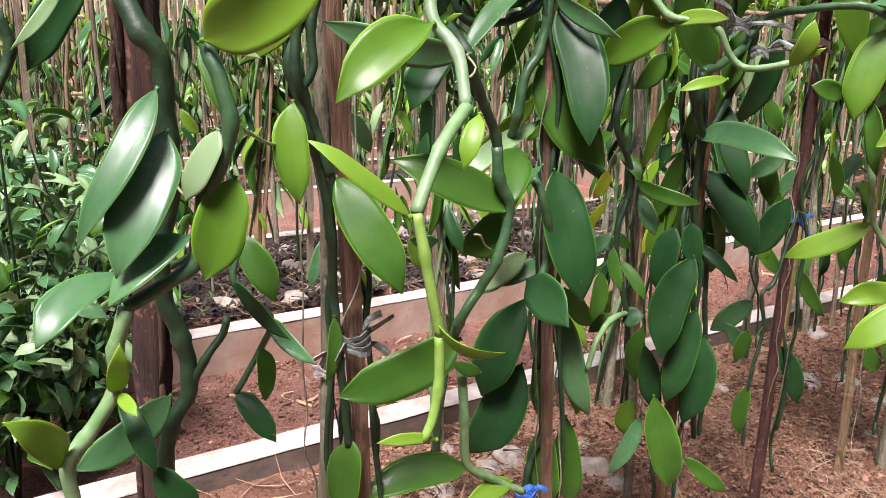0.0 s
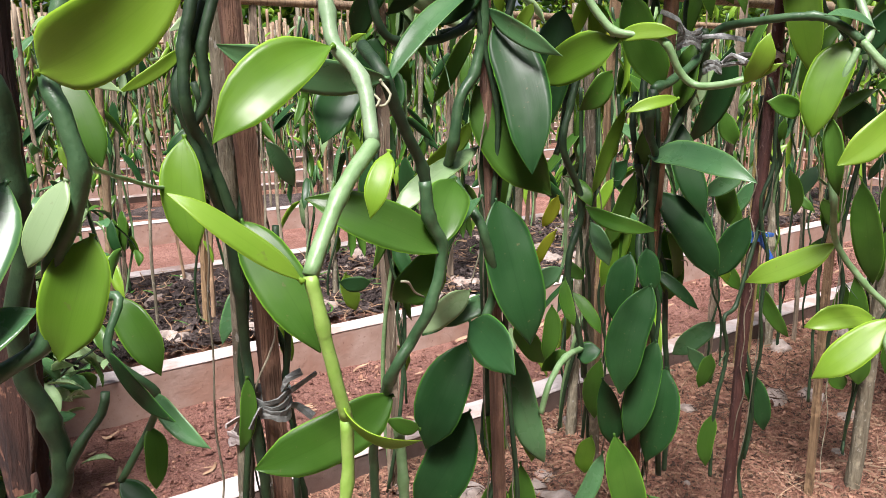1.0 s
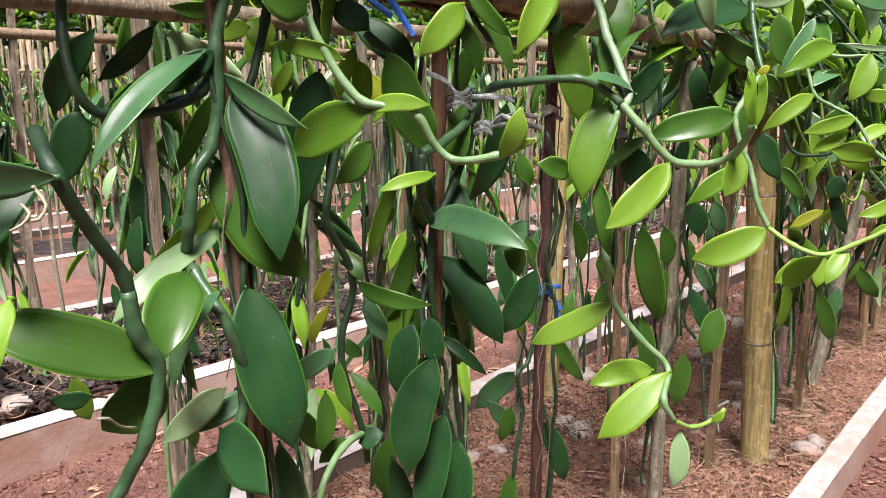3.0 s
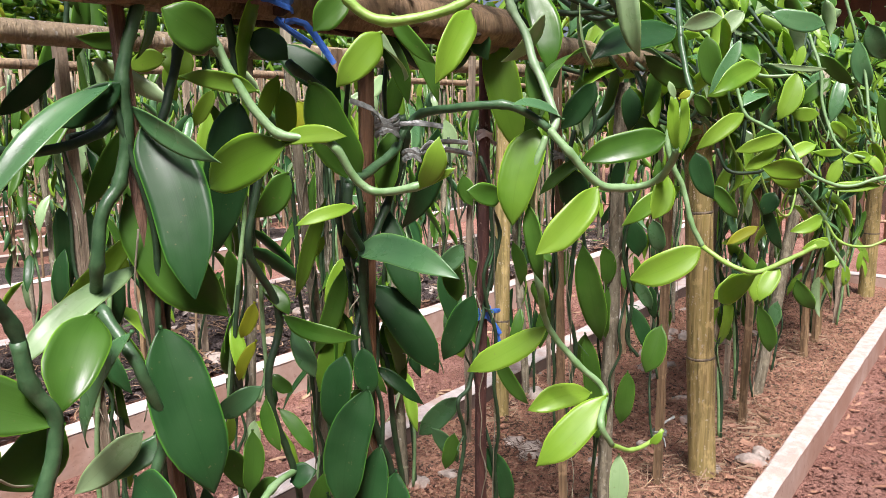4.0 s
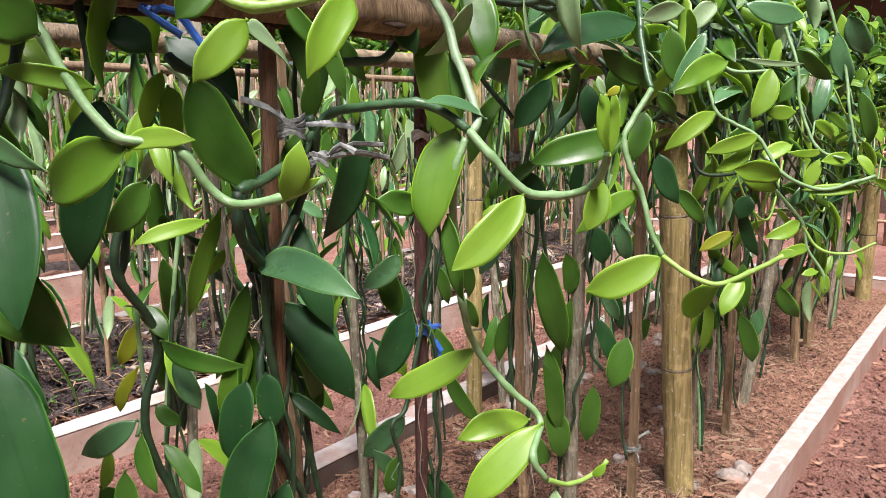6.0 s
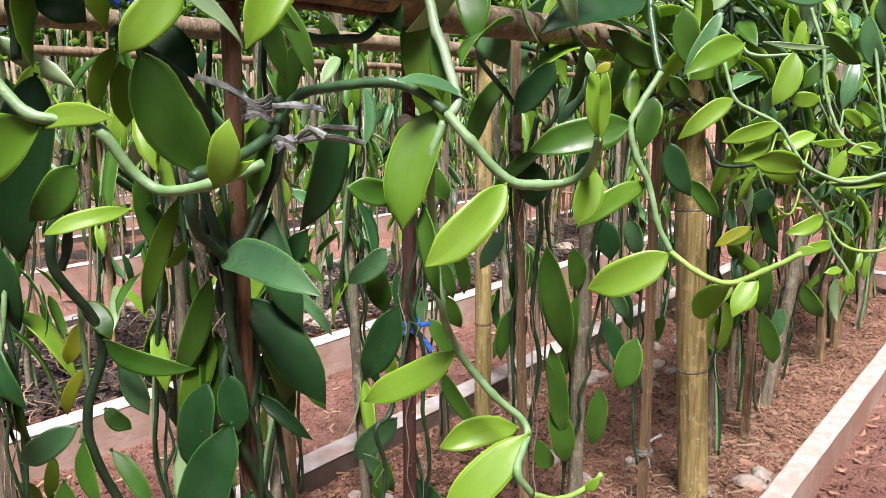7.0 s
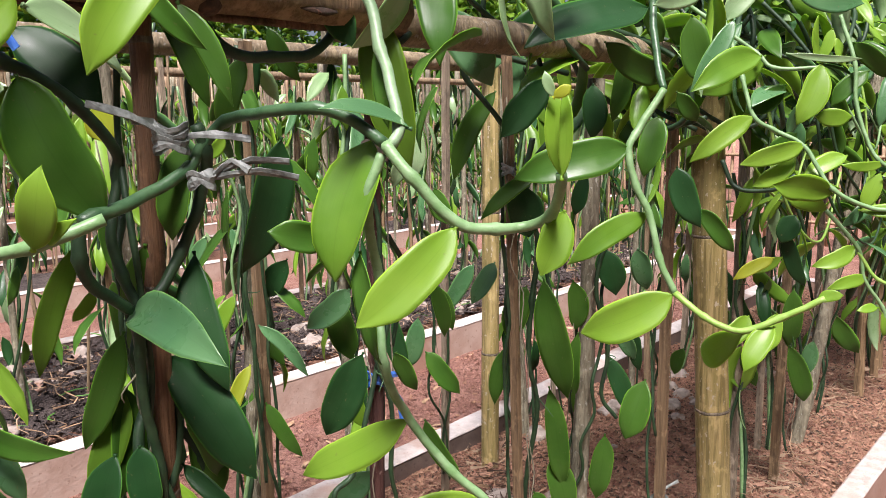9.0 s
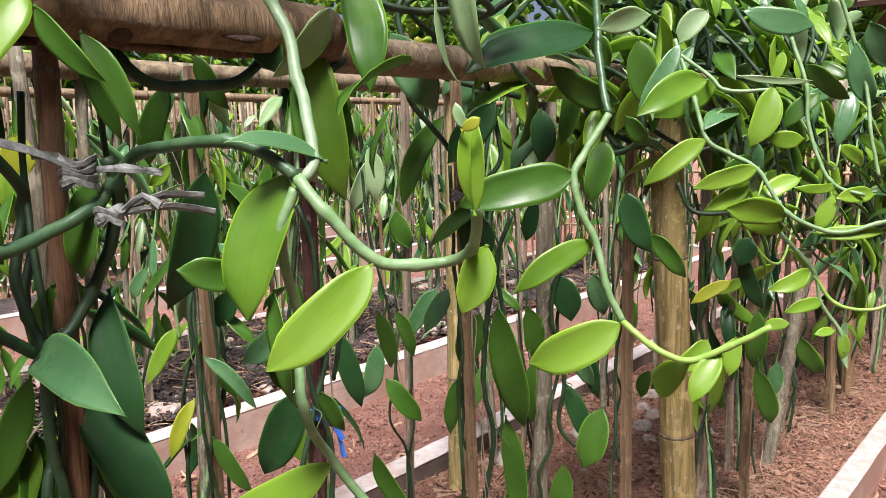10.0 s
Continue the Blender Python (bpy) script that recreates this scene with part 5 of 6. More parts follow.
leaf(v, (2.176, 0.535, 1.014), (2.146, 0.575, 0.977), 0.036, "mid", (-0.84, -0.52, 0.13), 0.3)

v = vine("vanilla vine with dark leaves against a grey post", (1.772, 0.874, 0.283))
stem(v, 0.0055, "old", (1.791, 0.866, 1.016), (1.780, 0.878, 0.921), (1.798, 0.858, 0.823), (1.784, 0.862, 0.715), (1.780, 0.866, 0.603), (1.791, 0.853, 0.510), (1.780, 0.866, 0.392), (1.772, 0.874, 0.283))
stem(v, 0.0045, "old", (1.823, 0.830, 0.920), (1.805, 0.850, 0.845), (1.809, 0.846, 0.768), (1.809, 0.833, 0.714))
stem(v, 0.0045, "old", (1.894, 0.751, 0.885), (1.874, 0.762, 0.822), (1.864, 0.773, 0.735), (1.879, 0.755, 0.622), (1.873, 0.763, 0.530), (1.892, 0.741, 0.483))
leaf(v, (1.792, 0.841, 0.758), (1.808, 0.799, 0.529), 0.062, "mid", (-0.93, -0.36, 0.00), 0.3)
leaf(v, (1.783, 0.874, 0.741), (1.748, 0.889, 0.645), 0.053, "mid", (-0.62, -0.78, 0.10), 0.3)
leaf(v, (1.855, 0.818, 0.747), (1.860, 0.813, 0.651), 0.042, "mid", (-0.69, -0.72, 0.00), 0.3)
leaf(v, (1.813, 0.841, 0.541), (1.819, 0.811, 0.346), 0.046, "mid", (-0.84, -0.54, 0.06), 0.3)
leaf(v, (1.849, 0.801, 0.649), (1.847, 0.804, 0.528), 0.031, "mid", (-0.90, -0.44, 0.01), 0.3)
leaf(v, (1.884, 0.762, 0.608), (1.899, 0.721, 0.497), 0.038, "dark", (-0.69, -0.70, 0.16), 0.3)
leaf(v, (1.921, 0.698, 0.560), (1.882, 0.717, 0.451), 0.055, "mid", (-0.91, -0.33, 0.27), 0.3)
leaf(v, (1.778, 0.904, 0.625), (1.748, 0.925, 0.506), 0.036, "mid", (-0.93, -0.32, 0.17), 0.3)
leaf(v, (1.817, 0.837, 0.399), (1.823, 0.806, 0.286), 0.057, "mid", (-0.74, -0.66, 0.14), 0.3)
leaf(v, (1.899, 0.769, 0.438), (1.882, 0.777, 0.308), 0.047, "mid", (-0.87, -0.49, 0.09), 0.3)
leaf(v, (1.794, 0.862, 0.328), (1.817, 0.836, 0.265), 0.043, "mid", (-0.54, -0.83, 0.14), 0.3)
leaf(v, (1.877, 0.770, 0.810), (1.889, 0.745, 0.723), 0.051, "dark", (-0.78, -0.62, 0.07), 0.3)
leaf(v, (1.926, 0.763, 0.656), (1.942, 0.733, 0.588), 0.033, "grey", (-0.94, -0.32, -0.08), 0.3)
leaf(v, (1.949, 0.738, 0.644), (1.958, 0.728, 0.561), 0.027, "dark", (-0.83, -0.55, -0.02), 0.3)
leaf(v, (1.756, 0.928, 0.784), (1.720, 0.956, 0.708), 0.038, "grey", (-0.89, -0.35, 0.30), 0.3)
leaf(v, (1.965, 0.744, 0.800), (1.978, 0.730, 0.720), 0.043, "grey", (-0.96, -0.25, -0.11), 0.3)

v = vine("vanilla vine with hanging leaves behind the bamboo pole", (2.591, 0.810, 0.035))
stem(v, 0.005, "old", (2.588, 0.813, 0.905), (2.613, 0.786, 0.725), (2.602, 0.797, 0.571), (2.627, 0.770, 0.413), (2.606, 0.793, 0.251), (2.599, 0.801, 0.136), (2.591, 0.810, 0.035))
stem(v, 0.005, "old", (2.689, 0.702, 0.858), (2.719, 0.668, 0.721), (2.709, 0.679, 0.568), (2.725, 0.661, 0.409))
leaf(v, (2.560, 0.916, 0.426), (2.545, 0.932, 0.353), 0.038, "mid", (-0.95, -0.30, 0.12), 0.3)
leaf(v, (2.376, 1.121, 0.359), (2.355, 1.144, 0.243), 0.045, "mid", (-0.81, -0.58, 0.03), 0.3)
leaf(v, (2.633, 0.787, 0.424), (2.654, 0.752, 0.329), 0.039, "mid", (-0.97, -0.19, -0.14), 0.3)
leaf(v, (2.633, 0.835, 0.640), (2.685, 0.754, 0.450), 0.043, "dark", (-0.88, -0.46, -0.04), 0.3)
leaf(v, (2.669, 0.675, 0.606), (2.665, 0.680, 0.452), 0.056, "mid", (-0.94, -0.33, 0.02), 0.3)
leaf(v, (2.670, 0.675, 0.452), (2.692, 0.638, 0.303), 0.054, "mid", (-0.88, -0.47, -0.02), 0.3)
leaf(v, (2.677, 0.571, 0.551), (2.700, 0.521, 0.457), 0.051, "mid", (-0.98, -0.13, -0.18), 0.3)
leaf(v, (2.710, 0.630, 0.466), (2.693, 0.649, 0.372), 0.042, "grey", (-0.96, -0.23, 0.13), 0.3)
leaf(v, (2.663, 0.706, 0.687), (2.583, 0.771, 0.655), 0.034, "lime", (-0.67, -0.71, 0.22), 0.3)

# the front row's stakes
rough_post("thick rough brown tree-branch post in red soil", (0.123, 0.709, -0.040), (0.150, 0.691, 1.200), 0.0177)
slat_stake("split reddish-brown timber stake tied with grey tape", (0.388, 0.701, -0.040), (0.338, 0.734, 1.200), 0.0131)
pole_stake("thin grey weathered pole beside a split stake", (0.333, 0.746, -0.040), (0.335, 0.744, 1.200), 0.0082)
slat_stake("narrow reddish-brown timber stake wrapped by vine", (0.700, 0.726, -0.040), (0.657, 0.767, 1.200), 0.0095)
pole_stake("thin grey branch stake in red soil", (1.136, 0.970, -0.040), (1.081, 1.007, 1.200), 0.0089)
cane_stake("brown bamboo cane stake with ringed joints", (1.010, 0.800, -0.040), (1.027, 0.781, 1.200), 0.0116)
dark_stake("dark red-brown stick stake with a blue tie", (1.338, 0.815, -0.040), (1.348, 0.804, 1.200), 0.0109)
slat_stake("thin split brown timber stake in the bed", (1.748, 0.853, -0.040), (1.727, 0.877, 1.200), 0.0111)
pole_stake("grey mottled branch stake in the bed", (1.872, 0.815, -0.040), (1.890, 0.796, 1.120), 0.0168)
slat_stake("thin brown split stake beside bamboo pole", (2.224, 0.811, -0.040), (2.229, 0.805, 1.200), 0.0151)
bamboo_pole("thick yellow-green bamboo pole holding the rail", (2.372, 0.729, -0.040), (2.325, 0.782, 1.200), 0.0381)
slat_stake("brown timber stake between the rows", (1.475, 1.303, -0.040), (1.482, 1.296, 1.200), 0.0151)
slat_stake("thin brown timber stake in the bed", (2.817, 0.745, -0.040), (2.826, 0.736, 1.200), 0.0163)
pole_stake("leaning brown branch stake in the bed", (3.117, 0.785, -0.040), (3.241, 0.646, 1.200), 0.0201)



# ---- rails ----
def rail(label, a, b, r, mat, bamboo):
    if bamboo:
        return jointed("bamboo_rail", label, a, b, r, mat, 0.4, "rail", "trellis rails")
    ob = stake("timber_rail", label, a, b, r, mat, 14, 0.2, 0.85, 0.012, "rail", "trellis rails")
    rg = random.Random(91)
    a, b = Vector(a), Vector(b)
    d = (b - a).normalized()
    for k in range(26):
        p, turn, long = a.lerp(b, rg.uniform(0.35, 0.99)), rg.uniform(0, 6.28), rg.uniform(0.05, 0.2)
        side = Vector((0, math.cos(turn), math.sin(turn)))
        line = [p + d * long * u + side * r * q for u, q in ((-0.5, 0.86), (-0.2, 0.92), (0.15, 0.93), (0.5, rg.uniform(0.86, 1.02)))]
        part("bark_strip", tube(bmesh.new(), line, lambda q, w=rg.uniform(0.004, 0.009): w * (0.4 + math.sin(3 * q)), 7, 0.5, 0.5), BARK if k % 3 == 0 else WOOD_DEEP, ob, "strip of dark bark left on the timber")
    for k in range(5):
        p, turn = a.lerp(b, rg.uniform(0.4, 0.98)), rg.uniform(2.6, 4.4)
        side = Vector((0, math.cos(turn), math.sin(turn)))
        part("knot", tube(bmesh.new(), [p + side * r * q for q in (0.7, 0.94, 1.0, 1.03)], lambda q: 0.013 * (1.1 - 0.5 * q), 10, 0.3), BARK, ob, "dark round knot")
    return ob


rail("reddish-brown timber rail over the front row", (-0.9, 0.76, 1.175), (1.36, 0.765, 1.192), 0.034, WOOD_RED, False)
rail("old bamboo rail over the front row", (1.28, 0.79, 1.172), (5.4, 0.775, 1.185), 0.025, BAMBOO_OLD, True)
rail("old bamboo rail over the second row", (-1.2, 1.42, 1.20), (6.6, 1.43, 1.20), 0.021, BAMBOO_OLD, True)
rail("thin cane rail over the third row", (-1.2, 2.72, 1.235), (7.0, 2.74, 1.255), 0.017, CANE, True)


# ---- ties ----
def ribbon(bm, line, width, seed):
    """A flat crumpled strip of tape along a line."""
    rg = random.Random(seed)
    ph, rows = rg.uniform(0, 6), []
    for i, p in enumerate(line):
        d = (line[min(i + 1, len(line) - 1)] - line[max(i - 1, 0)]).normalized()
        a = ph + 0.35 * i + rg.uniform(-0.3, 0.3)
        up = Vector((0, 0, 1)) - d * d.z
        side = (up.normalized() if up.length > 0.1 else d.orthogonal()) + 0.5 * Vector((math.cos(a), math.sin(a), 0))
        side = (side - d * side.dot(d)).normalized() * width * rg.uniform(0.35, 0.55)
        n = d.cross(side).normalized() * 0.0007
        rows.append([bm.verts.new(p + q) for q in (side + n, n * 2.2 + Vector((0, 0, rg.uniform(-1, 1) * 0.001)), n - side, -side - n, side - n)])
    for a, b in zip(rows, rows[1:]):
        for k in range(5):
            bm.faces.new((a[k], a[(k + 1) % 5], b[(k + 1) % 5], b[k]))
    bm.faces.new(rows[0]), bm.faces.new(rows[-1][::-1])
    bmesh.ops.recalc_face_normals(bm, faces=bm.faces)
    return bm


def tie(label, place, r, mat, tails, loops=3):
    """A knotted strip: some turns round the stake, and loose ends."""
    place = Vector(place)
    ob = thing("plastic_tie", place, label, "tie", "ties on the stakes")
    rng = random.Random(round(place.x * 1000))
    for k in range(loops):
        z = (k - loops / 2) * 0.006
        line = [place + Vector((math.cos(a) * r, math.sin(a) * r, z + 0.004 * math.sin(2 * a + k))) for a in np.linspace(0, 2 * math.pi, 17)]
        part("wrap", ribbon(bmesh.new(), line, 0.009, k), mat, ob, smooth=False)
    for t in tails:
        t = Vector(t)
        mid = place.lerp(t, 0.5) + Vector((rng.uniform(-1, 1), rng.uniform(-1, 1), rng.uniform(0, 1))) * 0.012
        start = place + (t - place).normalized() * r
        part("tail", ribbon(bmesh.new(), spline([start, mid, t], 0.014), 0.008, round(t.x * 900)), mat, ob, smooth=False)
    return ob


tie("crumpled grey plastic tape knotted round a timber stake", (0.354, 0.708, 0.676), 0.018, TAPE, [(0.395, 0.69, 0.70), (0.39, 0.69, 0.655), (0.325, 0.69, 0.66), (0.375, 0.68, 0.71)], 4)
tie("blue plastic string tied round a dark stake", (1.343, 0.81, 0.70), 0.014, TAPE_BLUE, [(1.37, 0.79, 0.70), (1.372, 0.79, 0.655), (1.373, 0.79, 0.63)], 3)
tie("grey plastic tape knotted round vine and stake", (1.035, 0.755, 1.04), 0.016, TAPE, [(0.99, 0.74, 1.055), (0.95, 0.74, 1.07), (1.09, 0.70, 1.035)], 4)
tie("grey plastic tape loop hanging on a dark vine", (1.045, 0.72, 1.0), 0.012, TAPE, [(1.08, 0.69, 1.005), (1.12, 0.68, 1.012), (1.13, 0.68, 0.995)], 2)
tie("blue plastic string knotted over the timber rail", (0.83, 0.76, 1.18), 0.036, TAPE_BLUE, [(0.86, 0.71, 1.13), (0.885, 0.70, 1.11), (0.80, 0.70, 1.19)], 2)
tie("blue plastic string tied low round a vine", (0.61, 0.70, 0.40), 0.012, TAPE_BLUE, [(0.63, 0.68, 0.41), (0.60, 0.68, 0.385)], 3)
tie("grey plastic tape tied round a thin stake", (1.722, 0.87, 0.965), 0.014, TAPE, [(1.70, 0.84, 0.955)], 3)
tie("pale plastic string tied low round a thin stake", (2.226, 0.81, 0.16), 0.019, TAPE, [(2.26, 0.78, 0.20), (2.20, 0.78, 0.13)], 2)
tie("black tape tied round a cane in the second row", (1.56, 1.42, 0.55), 0.018, TAPE, [(1.60, 1.39, 0.56)], 3)
tie("pale plastic string tied round a grey pole", (0.334, 0.745, 0.63), 0.011, KERB_CAP, [(0.315, 0.73, 0.65)], 2)
tie("grey tape round a thin cane beside the rail", (1.345, 0.805, 1.02), 0.013, KERB_CAP, [(1.36, 0.79, 1.0)], 2)



# ---- the rows behind ----
def small_leaf(name, length, width, bend, tone):
    """The mesh of a leaf that many vines share: base at the origin, along y."""
    return finish(name, leaf_shape(bmesh.new(), Matrix(), length, width, bend, 0.15, 0.05, 6, 2, 0.001, length * 90), LEAF[tone])


SMALL = [(small_leaf("leaf", l, w, b, t), l) for t in ("dark", "mid", "mid", "grey", "olive", "mid", "pale", "lime") for l, w, b in ((0.17, 0.042, 0.4), (0.135, 0.036, 0.7), (0.1, 0.032, 0.3))]


def climbing_vine(rng, height, count, spread=0.05, sprout=0.0):
    """A vine that winds up a stake at the origin, with leaves of its own."""
    ob = thing("vanilla_vine", (0, 0, 0), "vanilla vine climbing a stake with hanging green leaves", "vine", "vanilla vines")
    for s in range(2):
        ph = rng.uniform(0, 6)
        pts = []
        for i in range(9):
            z = height * i / 8
            r = 0.022 + 0.02 * rng.random()
            pts.append((r * math.cos(ph + i * 0.9), r * math.sin(ph + i * 0.9), z))
        line = spline(pts, 0.03)
        part("stem", tube(bmesh.new(), line, 0.0052, 6, 0.1), STEM["old" if s == 0 else "green"], ob)
    for k in range(count):
        z = height * (0.24 + 0.76 * rng.random() ** 0.8)
        a = rng.uniform(0, 2 * math.pi)
        me, _ = SMALL[rng.randrange(len(SMALL))]
        o = new("leaf", me)
        o.parent = ob
        o.matrix_basis = pose(0.03 * math.cos(a) + rng.gauss(0, spread * 0.4), 0.03 * math.sin(a) + rng.gauss(0, spread * 0.4), z) @ Matrix.Rotation(a - math.pi / 2, 4, "Z") @ Matrix.Rotation(radians(rng.gauss(-62, 24)), 4, "X") @ Matrix.Rotation(rng.gauss(0, 0.6), 4, "Y")
    return ob


rng = random.Random(11)
VINES = [climbing_vine(rng, 1.15 + 0.05 * i, 26 + 2 * i) for i in range(7)]
USED = set()


def joined_vine():
    """The same kind of vine with its leaves in one mesh, for the far rows."""
    ob = thing("vanilla_vine", (0, 0, 0), "distant vanilla vine on a stake with many leaves", "vine", "vanilla vines")
    ph = rng.uniform(0, 6)
    part("stem", tube(bmesh.new(), spline([(0.03 * math.cos(ph + i), 0.03 * math.sin(ph + i), 0.17 * i) for i in range(8)], 0.06), 0.006, 5), STEM["old"], ob)
    for tone, n in (("mid", 14), ("dark", 6), ("lime", 11), ("pale", 14), ("grey", 10)):
        bm = bmesh.new()
        for k in range(n):
            a = rng.uniform(0, 6.28)
            m = pose(0.03 * math.cos(a), 0.03 * math.sin(a), rng.uniform(0.15, 1.25)) @ Matrix.Rotation(a - math.pi / 2, 4, "Z") @ Matrix.Rotation(radians(rng.gauss(-60, 26)), 4, "X") @ Matrix.Rotation(rng.gauss(0, 0.7), 4, "Y")
            leaf_shape(bm, m, rng.uniform(0.1, 0.17), rng.uniform(0.028, 0.04), 0.5, 0.1, 0.05, 4, 1, 0.001)
        tagged(part("foliage", bm, LEAF[tone], ob), kind="stuff")
    return ob


FAR = [joined_vine() for i in range(5)]


def set_vine(pool, x, y, z):
    k = rng.randrange(len(pool))
    m = pose(x, y, z, rng.uniform(-3, 3), rng.uniform(-3, 3), rng.uniform(0, 360))
    if pool[k].name in USED:
        return copy_thing(pool[k], m)
    USED.add(pool[k].name)
    pool[k].matrix_basis = m
    return pool[k]


FAR_PLACES = []
slim_rng = random.Random(31)
ROWS_BEHIND = (
    # y, height of soil, first x, last x, spacing, top
    (1.42, 0.0, 0.98, 5.2, 0.30, 1.25), (2.70, 0.04, -0.3, 6.6, 0.30, 1.3), (3.30, 0.04, -0.2, 6.8, 0.32, 1.3),
    (5.05, 0.05, -0.2, 8.6, 0.30, 1.45), (5.6, 0.05, 0.0, 8.6, 0.32, 1.45), (6.9, 0.05, 0.0, 10.4, 0.3, 1.5), (7.4, 0.05, 0.0, 10.6, 0.3, 1.5),
    (8.7, 0.05, 0.0, 11.6, 0.3, 1.6), (9.2, 0.05, 0.1, 11.8, 0.34, 1.6), (10.6, 0.05, 0.1, 12.6, 0.3, 1.7),
)
MAKERS = (("timber_stake", "thin brown timber stake in the bed", WOOD_BROWN, 4, 0.06), ("branch_stake", "grey branch stake in the bed", WOOD_GREY, 8, 0.2), ("cane_stake", "tan cane stake in the bed", CANE, 8, 0.05), ("timber_stake", "thin reddish timber stake in the bed", WOOD_RED, 5, 0.1), ("cane_stake", "pale cane stake in a far bed", FENCE_CANE, 8, 0.05))
for row, (y, z, xa, xb, gap, high) in enumerate(ROWS_BEHIND):
    x = xa
    while x < xb:
        if not (row == 0 and abs(x - 2.36) < 0.12):
            px, py = x + rng.uniform(-0.08, 0.08), y + rng.uniform(-0.06, 0.06)
            kind = MAKERS[rng.choice((0, 1, 1, 1, 2, 3) if row < 3 else (0, 0, 1, 1, 2, 4))]
            r = rng.uniform(0.008, 0.015) if row < 5 else rng.uniform(0.011, 0.02)
            post = stake(kind[0], kind[1], (px, py, z - 0.05), (px + rng.gauss(0, 0.035), py + rng.gauss(0, 0.035), high + rng.uniform(-0.12, 0.12)), r, kind[2], kind[3], kind[4])
            if row == 0:
                dress(post, (px, py, z), (px, py, high), r, round(px * 1000))
            if rng.random() < (0.96 if row else 0.7):
                if row < 4:
                    set_vine(VINES if row < 3 else FAR, px, py, z)
                else:
                    FAR_PLACES.append((row, px, py, z))
        if 0 < row < 7 and slim_rng.random() < 0.75:
            kind = MAKERS[slim_rng.choice((0, 1, 2, 4))]
            px, py = x + 0.15 + slim_rng.uniform(-0.06, 0.06), y + slim_rng.uniform(-0.09, 0.09)
            stake(kind[0], kind[1].replace("stake", "slim stake"), (px, py, z - 0.05), (px + slim_rng.gauss(0, 0.06), py + slim_rng.gauss(0, 0.05), high + slim_rng.uniform(-0.3, 0.2)), slim_rng.uniform(0.005, 0.009), kind[2], 7, 0.15, 1.0, 0.02)
        x += gap * rng.uniform(0.7, 1.3)
for row in range(4, len(ROWS_BEHIND)):
    spots = [p for p in FAR_PLACES if p[0] == row]
    pile = tagged(new("far_vines"), "distant row of vanilla vines on their stakes", "vines", kind="stuff")
    for k in range(6):
        bm = bmesh.new()
        for n, (_, px, py, z) in enumerate(spots):
            start = len(bm.verts)
            bm.from_mesh(FAR[n % len(FAR)].children[k].data)
            bm.verts.ensure_lookup_table()
            m = pose(px, py, z, 0, 0, 73 * n)
            for v in bm.verts[start:]:
                v.co = m @ v.co
        part("stems" if k == 0 else "foliage", bm, FAR[0].children[k].data.materials[0], pile)
bamboo_pole("yellow bamboo pole holding the second rail", (2.355, 1.43, -0.04), (2.375, 1.43, 1.24), 0.026)
bamboo_pole("yellow bamboo pole at the end of the front row", (5.15, 0.72, -0.04), (5.17, 0.72, 1.22), 0.042)

# the front row beyond the bamboo pole: stakes, hanging vines and shoots that trail from the rail
for x in (2.62, 3.0, 3.42, 3.7, 3.95, 4.1, 4.35, 4.6, 4.85, 5.0):
    kind = MAKERS[rng.choice((0, 0, 1, 3))]
    py = 0.78 + rng.uniform(-0.05, 0.08)
    stake(kind[0], kind[1], (x, py, -0.05), (x + rng.gauss(0, 0.04), py + rng.gauss(0, 0.03), 1.2), rng.uniform(0.011, 0.017), kind[2], kind[3], kind[4])
    set_vine(VINES, x, py, 0.0)


for ob in VINES + FAR:
    if ob.name not in USED:
        ob.matrix_basis = pose(rng.uniform(5, 6.5), 3.3, 0.04)


def trailing_vine(x0, x1, rng):
    """A shoot that leaves the rail, hangs in front of the row and rises again."""
    tone = rng.choice(("green", "green", "bright", "old"))
    y = rng.uniform(0.5, 0.72)
    low = rng.uniform(0.72, 1.02)
    pts = [(x0, 0.74, 1.2), (x0 + 0.06, y + 0.05, 1.14), (x0 + 0.3 * (x1 - x0), y, low + 0.1), (x0 + 0.6 * (x1 - x0), y - 0.04, low), (x1, y - 0.03, low + rng.uniform(0.0, 0.16))]
    ob = thing("vanilla_vine", pts[0], "vanilla shoot trailing from the rail with small lime leaves", "vine", "trailing shoots")
    line = spline(pts, 0.02)
    part("stem", tube(bmesh.new(), line, lambda s: 0.0042 * (1 - 0.35 * s), 6, 0.08), STEM[tone], ob)
    pool = {"green": ("lime", "mid", "olive", "grey"), "bright": ("lime", "lime", "olive"), "old": ("dark", "mid", "grey")}[tone]
    for k, p in enumerate(line[2::4]):
        a = (k % 2) * math.pi + rng.gauss(0.4, 0.5)
        l, w = rng.uniform(0.07, 0.12), rng.uniform(0.03, 0.042)
        m = Matrix.Translation(p) @ Matrix.Rotation(a, 4, "Z") @ Matrix.Rotation(radians(rng.gauss(-30, 28)), 4, "X") @ Matrix.Rotation(rng.gauss(0, 0.6), 4, "Y")
        part("leaf", leaf_shape(bmesh.new(), m, l, w, 0.5, 0.15, 0.05, 8, 2), LEAF[rng.choice(pool)], ob)
    return ob


for k in range(34):
    x0 = 2.15 + 2.9 * k / 34 + rng.uniform(-0.05, 0.05)
    trailing_vine(x0, x0 + rng.uniform(0.15, 0.45), rng)


